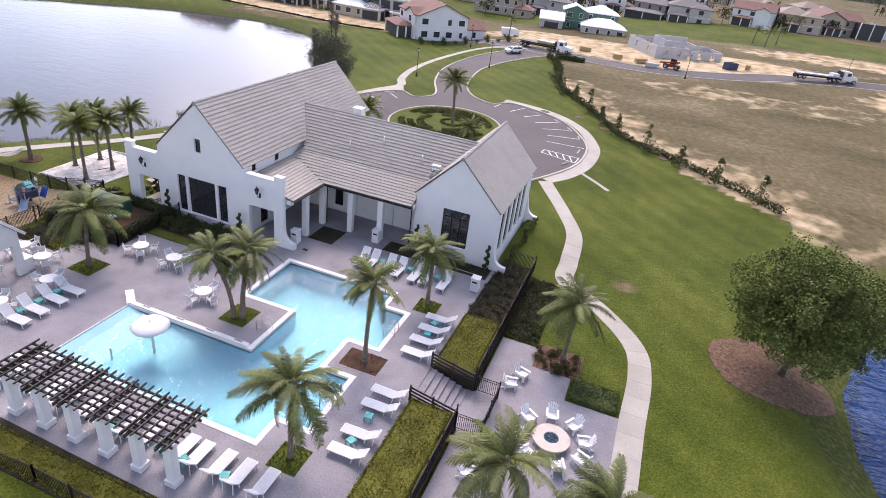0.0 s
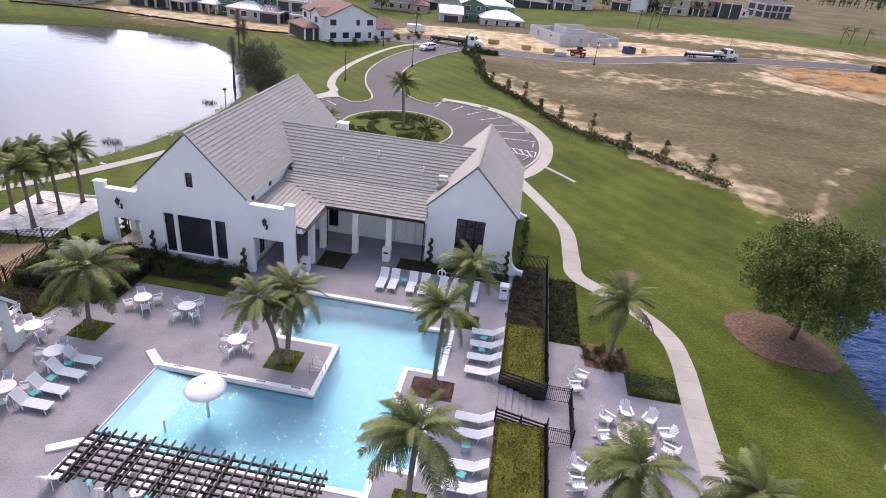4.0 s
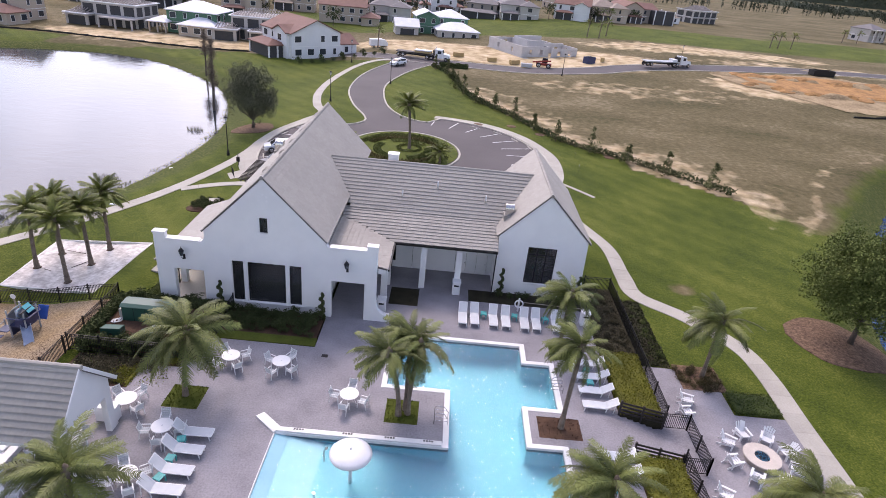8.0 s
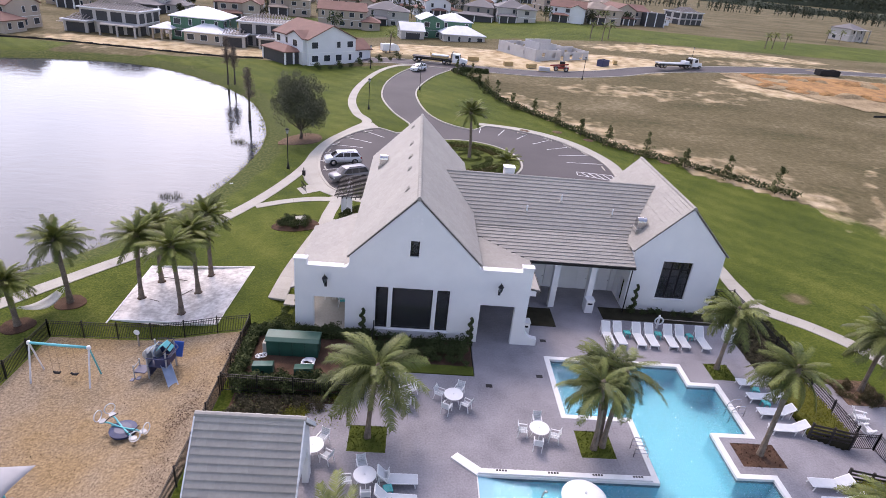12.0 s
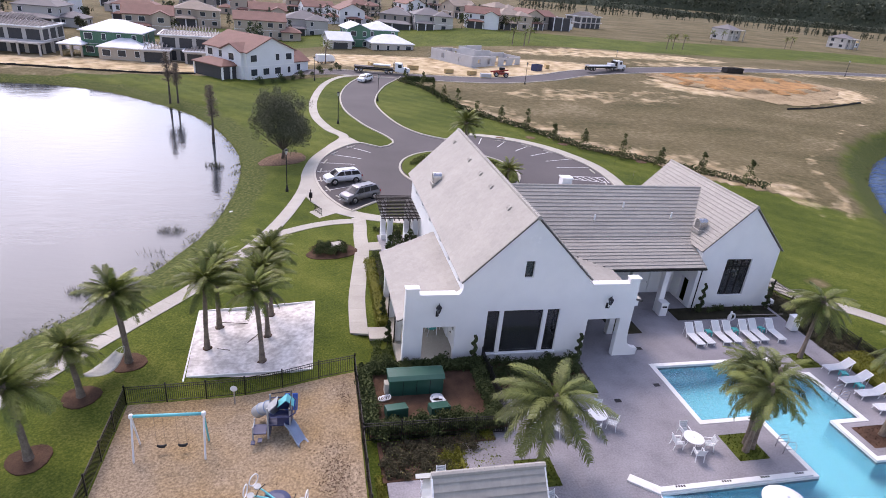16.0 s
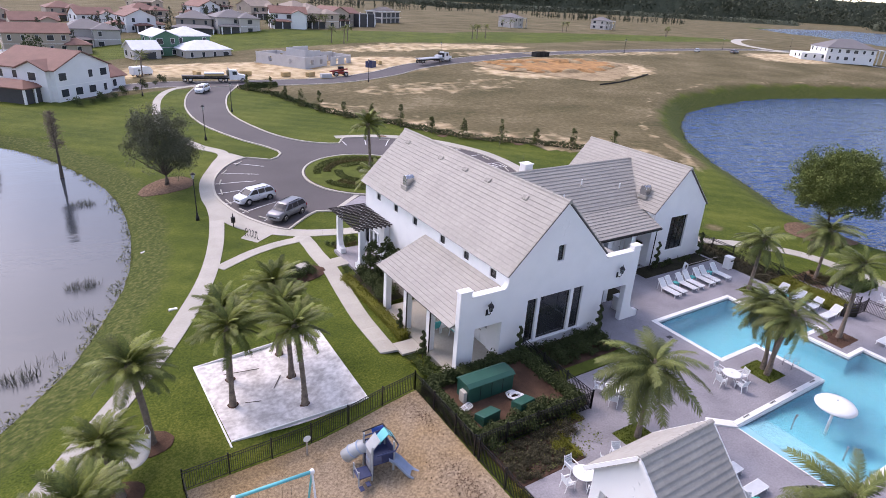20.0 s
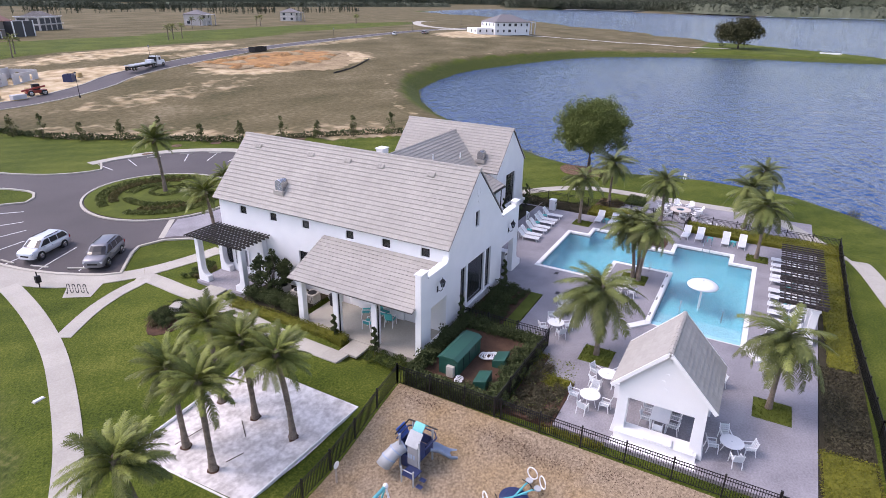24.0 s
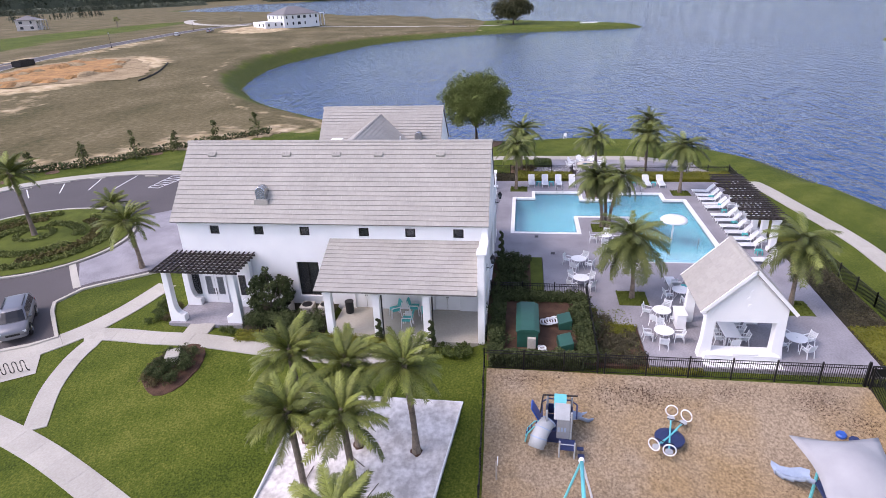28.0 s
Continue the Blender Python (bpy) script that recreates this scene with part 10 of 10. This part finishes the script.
def car(name, label, x, y, deg, paint, length=4.75, height=1.72, z=None):
    root = thing(name, label, "car", turn(x, y, (ground_z(x, y) + 0.03) if z is None else z, deg), "parked cars")
    L, H = length / 2, height
    # lower body: rounded sections from tail to nose
    v, f = [], []
    stations = [(-L, 0.74, 0.46, 0.98), (-L + 0.06, 0.86, 0.36, 1.08), (-L + 0.35, 0.93, 0.34, 1.10), (-0.6, 0.94, 0.34, 1.10), (0.9, 0.94, 0.34, 1.10), (1.3, 0.93, 0.34, 1.12),
                (L - 0.75, 0.92, 0.34, 1.08), (L - 0.25, 0.88, 0.36, 1.0), (L - 0.05, 0.80, 0.40, 0.88), (L, 0.66, 0.46, 0.74)]
    for a, h, lo, hi in stations:
        half = [(0.80 * h, lo), (h, lo + 0.12), (h, 0.5 * (lo + hi)), (0.985 * h, hi - 0.14), (0.93 * h, hi - 0.04), (0.80 * h, hi)]
        v += [(a, y, z) for y, z in half] + [(a, -y, z) for y, z in reversed(half)]
    f = [tuple(range(12)), tuple(range(12 * len(stations) - 1, 12 * len(stations) - 13, -1))]
    for k in range(len(stations) - 1):
        f += [(12 * k + i, 12 * k + 12 + i, 12 * k + 12 + (i + 1) % 12, 12 * k + (i + 1) % 12) for i in range(12)]
    part("body", Shape().add(v, f), paint, root, smooth=True)
    # cabin with a curved roof
    v = []
    for a0, a1, h, z in ((-L + 0.10, 1.60, 0.88, 1.0), (-L + 0.26, 1.18, 0.82, 1.30), (-L + 0.52, 0.74, 0.74, H - 0.10), (-L + 0.66, 0.55, 0.66, H - 0.03), (-L + 0.95, 0.2, 0.45, H)):
        v += [(a0, -h, z), (a1, -h, z), (a1 + 0.06, -h * 0.5, z), (a1 + 0.06, h * 0.5, z), (a1, h, z), (a0, h, z), (a0 - 0.05, h * 0.5, z), (a0 - 0.05, -h * 0.5, z)]
    f = [(7, 6, 5, 4, 3, 2, 1, 0), tuple(range(32, 40))]
    for k in range(4):
        f += [(8 * k + i, 8 * k + (i + 1) % 8, 8 * k + 8 + (i + 1) % 8, 8 * k + 8 + i) for i in range(8)]
    part("cabin", Shape().add(v, f), paint, root, smooth=True)
    side = lambda z: 0.88 - 0.2 * (z - 1.0) if z < 1.3 else 0.82 - 0.08 * (z - 1.3) / (H - 1.4)
    nose = lambda z: 1.60 - 0.42 * (z - 1.0) / 0.3 if z < 1.3 else 1.18 - 0.44 * (z - 1.3) / (H - 1.4)
    tail = lambda z: -L + 0.10 + 0.16 * (z - 1.0) / 0.3 if z < 1.3 else -L + 0.26 + 0.26 * (z - 1.3) / (H - 1.4)
    for s in (-1, 1):
        for lo, hi in ((lambda z: tail(z) + 0.14, lambda z: -0.92), (lambda z: -0.84, lambda z: 0.02), (lambda z: 0.10, lambda z: nose(z) - 0.16)):
            zs = (1.13, 1.3, H - 0.11)
            q = [(lo(z), s * (side(z) + 0.012), z) for z in zs] + [(hi(z), s * (side(z) + 0.012), z) for z in zs]
            q += [(p[0], p[1] - s * 0.04, p[2]) for p in q]
            part("side_window", Shape().add(q, [(0, 1, 4, 3), (1, 2, 5, 4), (6, 9, 10, 7), (7, 10, 11, 8), (0, 6, 7, 1), (1, 7, 8, 2), (3, 4, 10, 9), (4, 5, 11, 10), (2, 8, 11, 5), (0, 3, 9, 6)]), GLASS_CAR, root)
        for a in (-1.42, 1.42):
            # arches are not cut: a black disc sits behind each wheel
            part("wheel_arch", Shape().cyl((a, s * 0.80, 0.38), (a, s * 0.955, 0.38), 0.45, n=20), RUBBER, root, "black disc in place of a wheel-arch hollow")
        part("door_handle", Shape().box(-0.1, 0.08, min(s * 0.92, s * 0.96), max(s * 0.92, s * 0.96), 0.9, 0.93), STEEL, root)
        part("mirror", Shape().box(0.8, 0.95, min(s * 0.92, s * 1.1), max(s * 0.92, s * 1.1), 1.02, 1.18), paint, root, bevel=0.03)
        part("headlight", Shape().box(L - 0.24, L - 0.02, min(s * 0.5, s * 0.82), max(s * 0.5, s * 0.82), 0.66, 0.82), LAMP_CLEAR, root, bevel=0.03)
        part("tail_light", Shape().box(-L + 0.02, -L + 0.2, min(s * 0.66, s * 0.9), max(s * 0.66, s * 0.9), 0.80, 1.06), LAMP_RED, root, bevel=0.02)
        part("roof_rail", Shape().box(-1.4, 0.4, s * 0.62 - 0.02, s * 0.62 + 0.02, H, H + 0.06), IRON, root)
        for a in (-1.42, 1.42):
            wheel(root, a, s * 0.86, 0.39)
    for name2, end, out in (("windscreen", nose, 1), ("rear_window", tail, -1)):
        q = []
        for z in (1.13, 1.3, H - 0.11):
            h, e = side(z) - 0.08, end(z) + out * 0.012
            q += [(e, -h, z), (e + out * 0.06, -h * 0.5, z + 0.005), (e + out * 0.06, h * 0.5, z + 0.005), (e, h, z)]
        q += [(p[0] - out * 0.05, p[1], p[2] - 0.02) for p in q]
        fs = []
        for k in range(2):
            for i in range(3):
                o = 4 * k + i
                fs += [(o, o + 1, o + 5, o + 4), (o + 12, o + 16, o + 17, o + 13)]
        fs += [(0, 12, 13, 1), (1, 13, 14, 2), (2, 14, 15, 3), (8, 9, 21, 20), (9, 10, 22, 21), (10, 11, 23, 22), (0, 4, 16, 12), (4, 8, 20, 16), (3, 15, 19, 7), (7, 19, 23, 11)]
        part(name2, Shape().add(q, fs), GLASS_CAR, root)
    part("grille", Shape().box(L - 0.05, L + 0.012, -0.42, 0.42, 0.52, 0.66), IRON, root)
    part("bumper", Shape().plate([(L - 0.4, -0.88), (L - 0.1, -0.78), (L + 0.02, -0.5), (L + 0.02, 0.5), (L - 0.1, 0.78), (L - 0.4, 0.88)], (), 0.30, 0.50), paint, root, bevel=0.04)
    part("number_plate", Shape().box(-L - 0.02, -L + 0.02, -0.25, 0.25, 0.6, 0.74), TRIM, root)
    return root


car("suv", "silver sports utility car parked nose-in to the kerb", -44.6, 78.0, 199.8, CAR_SILVER)
car("suv", "dark grey sports utility car parked nose-in to the kerb", -42.95, 71.4, 213.7, CAR_GREY, 4.9, 1.78)
car("estate_car", "white car driving lane on the curved drive", -35.6, 148.6, 238, CAR_WHITE, 4.9, 1.65)
car("estate_car", "pale distant car beside the estate road", 187, 189, 25, CAR_SILVER, 4.8, 1.6)
car("pickup", "dark distant vehicle beside the estate road", 207, 183.5, 10, CAR_GREY, 6.5, 1.7)


def truck(name, label, x, y, deg, bed, load=False):
    root = thing(name, label, "truck", turn(x, y, ground_z(x, y) + 0.05, deg), "trucks")
    part("hood", Shape().plate([(0, 0.6), (1.7, 0.6), (1.75, 1.35), (1.5, 1.6), (0, 1.85)], (), -1.0, 1.0, UP), CAR_WHITE, root, bevel=0.06)
    cabn = part("cab", Shape().plate([(-2.0, 0.6), (0.1, 0.6), (0.1, 1.8), (-0.25, 2.75), (-2.0, 2.85)], (), -1.15, 1.15, UP), CAR_WHITE, root, bevel=0.06)
    for s in (-1, 1):
        part("side_window", Shape().box(-1.3, -0.35, s * 1.16 - 0.02, s * 1.16 + 0.02, 1.75, 2.5), WINDOW, cabn)
        part("exhaust", Shape().cyl((-2.15, s * 0.9, 0.8), (-2.15, s * 0.9, 3.2), 0.08), STEEL, root)
    part("windscreen", Shape().box(-0.03, 0.03, -1.0, 1.0, 0, 0.85, Matrix.Translation((0.06, 0, 1.85)) @ Matrix.Rotation(radians(-20), 4, "Y")), WINDOW, cabn)
    part("chassis", Shape().box(-bed - 2.2, 0.5, -0.5, 0.5, 0.65, 0.95), IRON, root)
    part("flatbed", Shape().box(-bed - 2.4, -2.4, -1.25, 1.25, 1.15, 1.4), DARKWOOD if load else LIGHTGREY, root, "flat load bed")
    part("headboard", Shape().box(-2.5, -2.4, -1.2, 1.2, 1.4, 2.6), IRON, root)
    for a in (0.9, -2.9, -4.1, -bed - 0.6, -bed - 1.8):
        for s in (-1, 1):
            wheel(root, a, s * 1.0, 0.5, 0.32)
    if load:
        for k in range(3):
            part("load", Shape().box(-7.5, -3.2, -1.0, 1.0, 1.42 + 0.25 * k, 1.64 + 0.25 * k), LUMBER if k < 2 else ROOF_WRAP, root)
    else:
        part("load", Shape().box(-4.6, -3.0, -0.9, 0.9, 1.42, 2.0), ROOF_WRAP, root)


truck("flatbed_truck", "white tractor truck with long empty grey flatbed", 42.5, 174.5, 21, 11.0)
truck("flatbed_truck", "white tractor truck with timber on a dark flatbed", -25.0, 160.2, -9, 10.0, True)
dump = thing("dumpster", "long black roll-off waste container by the road", "dumpster", turn(82.5, 176.0, ground_z(82, 176), 8))
part("bin", Shape().plate(hole(-3.3, 3.3, -1.2, 1.2), [hole(-3.2, 3.2, -1.1, 1.1)], 0.1, 1.6), IRON, dump)
part("floor", Shape().box(-3.2, 3.2, -1.1, 1.1, 0.12, 0.2), IRON, dump)
for k in range(8):
    part("rib", Shape().box(-3.1 + 0.87 * k, -3.0 + 0.87 * k, -1.26, -1.2, 0.1, 1.55), IRON, dump)
dump2 = thing("dumpster", "small dark blue waste container on sand", "dumpster", turn(15.5, 172, ground_z(15, 172), 40))
part("bin", Shape().plate(hole(-1.5, 1.5, -1.0, 1.0), [hole(-1.4, 1.4, -0.9, 0.9)], 0.0, 1.7), NAVY, dump2)
part("floor", Shape().box(-1.4, 1.4, -0.9, 0.9, 0.0, 0.3), IRON, dump2)
tele = thing("telehandler", "red telescopic handler carrying pallets beside the road", "construction machine", turn(1.5, 161.2, ground_z(1.5, 161.2), 170))
part("chassis", Shape().box(-2.0, 2.0, -0.7, 0.7, 0.6, 1.2), RED_PAINT, tele, bevel=0.05)
part("cab", Shape().box(-0.9, 0.5, -0.85, 0.1, 1.2, 2.4), IRON, tele, bevel=0.05)
part("boom", Shape().beam((-1.8, 0.4, 1.9), (2.9, 0.4, 1.2), 0.3, 0.35), RED_PAINT, tele)
part("fork", Shape().box(2.8, 4.2, -0.5, 1.2, 0.35, 0.45), IRON, tele)
for a in (-1.3, 1.3):
    for s in (-1, 1):
        wheel(tele, a, s * 0.95, 0.6, 0.4)
pal = thing("wrapped_pallet", "white wrapped pallet of blocks by the road", "pallet", turn(-3.2, 159.4, ground_z(-3, 159.4)))
part("stack", Shape().box(-1.4, 1.4, -0.7, 0.7, 0.15, 1.1), BLOCK, pal, bevel=0.05)
part("pallet_base", Shape().box(-1.4, 1.4, -0.7, 0.7, 0.0, 0.14), LUMBER, pal)
van = thing("box_van", "white utility vehicle parked by the estate road", "van", turn(-44, 176, ground_z(-44, 176), 30))
part("body", Shape().box(-2.6, 1.2, -0.95, 0.95, 0.5, 2.3), CAR_WHITE, van, bevel=0.1)
part("cab", Shape().plate([(1.2, 0.5), (2.6, 0.5), (2.6, 1.2), (1.9, 2.1), (1.2, 2.2)], (), -0.93, 0.93, UP), CAR_WHITE, van, bevel=0.06)
for a in (-1.7, 1.8):
    for s in (-1, 1):
        wheel(van, a, s * 0.8)

# garden trees between the houses
rng = random.Random(23)
for k, (x, y) in enumerate(((-66, 222), (-92, 226), (-118, 222), (-140, 214), (-164, 204), (-70, 268), (-98, 272), (-44, 262), (-24, 256), (16, 268), (38, 276), (-128, 262), (-156, 250), (-34, 232), (-186, 236), (58, 292), (-6, 318), (-58, 322), (-110, 320), (-188, 190))):
    h = rng.uniform(3.5, 6.0)
    r = thing("garden_tree", "small green garden tree between estate houses", "tree", turn(x, y, ground_z(x, y)), "garden trees")
    part("trunk", Shape().cyl((0, 0, -0.2), (0, 0, h * 0.7), 0.14, 0.06, 6), BARK, r)
    cs = [(Vector((rng.gauss(0, h * 0.2), rng.gauss(0, h * 0.2), h * rng.uniform(0.45, 1.0))), h * 0.18) for _ in range(22)]
    tagged(part("crown", clumps(cs, 20, 1.0, 0.5, k), LEAF_OLIVE if k % 3 else LEAF_DARK, r), kind="stuff")

# silt fences and field palms
for name, pts in (("silt_fence", [(66.5, 131.5), (80, 134.5), (99.5, 142.5)]), ("silt_fence", [(-150, 150), (-130, 154.5), (-112, 154), (-86, 152.5), (-74, 154.8)])):
    line = glide(pts, 2.0)
    sf = thing(name, "low black silt fence staked across bare ground", "silt fence", None, "silt fences")
    for i in range(0, len(line) - 1):
        (ax, ay), (bx, by) = line[i], line[i + 1]
        part("cloth", Shape().beam((ax, ay, ground_z(ax, ay) + 0.15), (bx, by, ground_z(bx, by) + 0.15 + 0.12 * math.sin(i * 2.7)), 0.05, 0.5), IRON, sf)
for k, (x, y) in enumerate(((24, 222), (27.5, 219), (31, 224), (97, 239), (101, 241), (107, 243), (160, 300), (170, 305), (203, 296), (210, 300), (276, 278), (281, 281), (40, 275), (44, 278), (-44, 175))):
    palm(x, y, ground_z(x, y), 4.6, "small distant palm planted on open land", (0.2, 0), 14, 0.9, (20, 0.2), True, 90 + k, 0.2)
rng = random.Random(8)
for k in range(9):
    t = (k + 0.5) / 9
    x, y = -61.0 + 20 * t + 1.2, 145.2 + 20.5 * t - 1.2
    shrub("dark", x, y, ground_z(x, y), 1.3, 40 * k)
    if k % 2 == 0:
        shrub("dark2", x - 0.6, y + 0.6, ground_z(x, y), 1.5, 70 * k)
hedge("clipped dark hedge beside the drive entrance", -25.5, -18.5, 150.8, 152.3, ground_z(-22, 151.5) - 0.2, ground_z(-22, 151.5) + 1.0, LEAF_DARK, 60, 0.25, 31)

# distant woods
def woods(label, pts, n, h, seed, size=2.2, deep=30.0, solid=True):
    """A belt of trees: a ragged dark mass with leaves over it."""
    rng = random.Random(seed)
    root = thing("distant_woods", label, "woodland")
    s = Shape()
    low = lambda p: max(WATER_Z, ground_z(p[0], p[1]) if abs(p[0]) < 900 and p[1] < 900 else 0.0)
    if solid:
        line = glide(pts, h * 0.35)
        prof = ((-0.5, -1.0), (-0.45, 0.55), (-0.2, 0.85), (0.15, 0.9), (0.5, -1.0))
        l, r = sides(line, deep)
        m = len(prof)
        v = []
        for (ax, ay), (bx, by) in zip(l, r):
            g = low(((ax + bx) / 2, (ay + by) / 2))
            w = rng.uniform(0.72, 1.05) if h < 50 else rng.uniform(0.93, 1.03)
            for k, z in prof:
                t = 0.5 + k
                v.append((ax + (bx - ax) * t + rng.gauss(0, 0.6), ay + (by - ay) * t + rng.gauss(0, 0.6), g + h * z * w * (rng.uniform(0.85, 1.12) if h < 50 else rng.uniform(0.97, 1.03)) if z > 0 else g + z))
        s.add(v, [(i * m + k, i * m + k + 1, (i + 1) * m + k + 1, (i + 1) * m + k) for i in range(len(l) - 1) for k in range(m - 1)])
    for _ in range(n):
        k = rng.uniform(0, len(pts) - 1.001)
        i = int(k)
        a, b = Vector(pts[i]), Vector(pts[i + 1])
        p = a.lerp(b, k - i) + Vector((rng.gauss(0, deep * 0.3), rng.gauss(0, deep * 0.3)))
        z = low(p)
        hh = h * rng.uniform(0.6, 1.15)
        if not solid:
            s.tube([(p.x, p.y, z - 0.3), (p.x, p.y, z + hh * 0.8)], [hh * 0.03, hh * 0.012], 5)
        for _ in range(14 if solid else 60):
            u = rng.uniform(0.1, 1.0) if solid else rng.uniform(0.28, 1.0)
            k = 0.2 if solid else 0.13
            q = Vector((p.x + rng.gauss(0, hh * k * (1.2 - u)), p.y + rng.gauss(0, hh * k * (1.2 - u)), z + hh * u))
            leaf_quad(s, q, size * rng.uniform(0.6, 1.3), rng, 0.2)
    tagged(part("crowns", s, LEAF_FAR_HAZED, root), kind="stuff")


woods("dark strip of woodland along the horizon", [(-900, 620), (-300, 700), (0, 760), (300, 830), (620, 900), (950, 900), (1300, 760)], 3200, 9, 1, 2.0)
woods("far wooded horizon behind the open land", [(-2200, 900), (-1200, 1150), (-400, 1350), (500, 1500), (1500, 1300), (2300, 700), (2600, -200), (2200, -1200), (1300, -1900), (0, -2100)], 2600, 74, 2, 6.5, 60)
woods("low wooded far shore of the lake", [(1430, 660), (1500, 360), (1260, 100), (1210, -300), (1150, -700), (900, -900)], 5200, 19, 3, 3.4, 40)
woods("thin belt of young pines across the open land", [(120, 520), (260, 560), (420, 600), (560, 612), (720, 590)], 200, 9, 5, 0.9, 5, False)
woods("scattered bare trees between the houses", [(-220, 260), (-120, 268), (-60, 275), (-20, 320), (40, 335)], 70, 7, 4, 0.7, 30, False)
raft = thing("white_raft", "long low white landing raft on the grassy spit", "raft", turn(287, 0, ground_z(287, 0) + 0.05, 78))
part("deck", Shape().box(-4.6, 4.6, -0.9, 0.9, 0.3, 0.5), WHITE, raft, bevel=0.05)
for a in (-0.6, 0.6):
    part("float", Shape().box(-4.5, 4.5, a - 0.2, a + 0.2, -0.2, 0.3), WHITE, raft)
iso = thing("lake_island", "low reedy island in the wide lake", "island", turn(163, -121, WATER_Z))
part("bank", Shape().lathe([(30, -0.5), (26, 0.4), (14, 1.2), (1, 1.6)], 28), TURF, iso, smooth=True)
cs = [(Vector((22 * math.cos(i * 2.4) * (0.2 + 0.8 * (i % 7) / 7), 22 * math.sin(i * 2.4) * (0.2 + 0.8 * (i % 7) / 7), 1.8)), 2.5) for i in range(60)]
tagged(part("scrub", clumps(cs, 30, 1.0, 1.0, 3), LEAF_GREY, iso), kind="stuff")
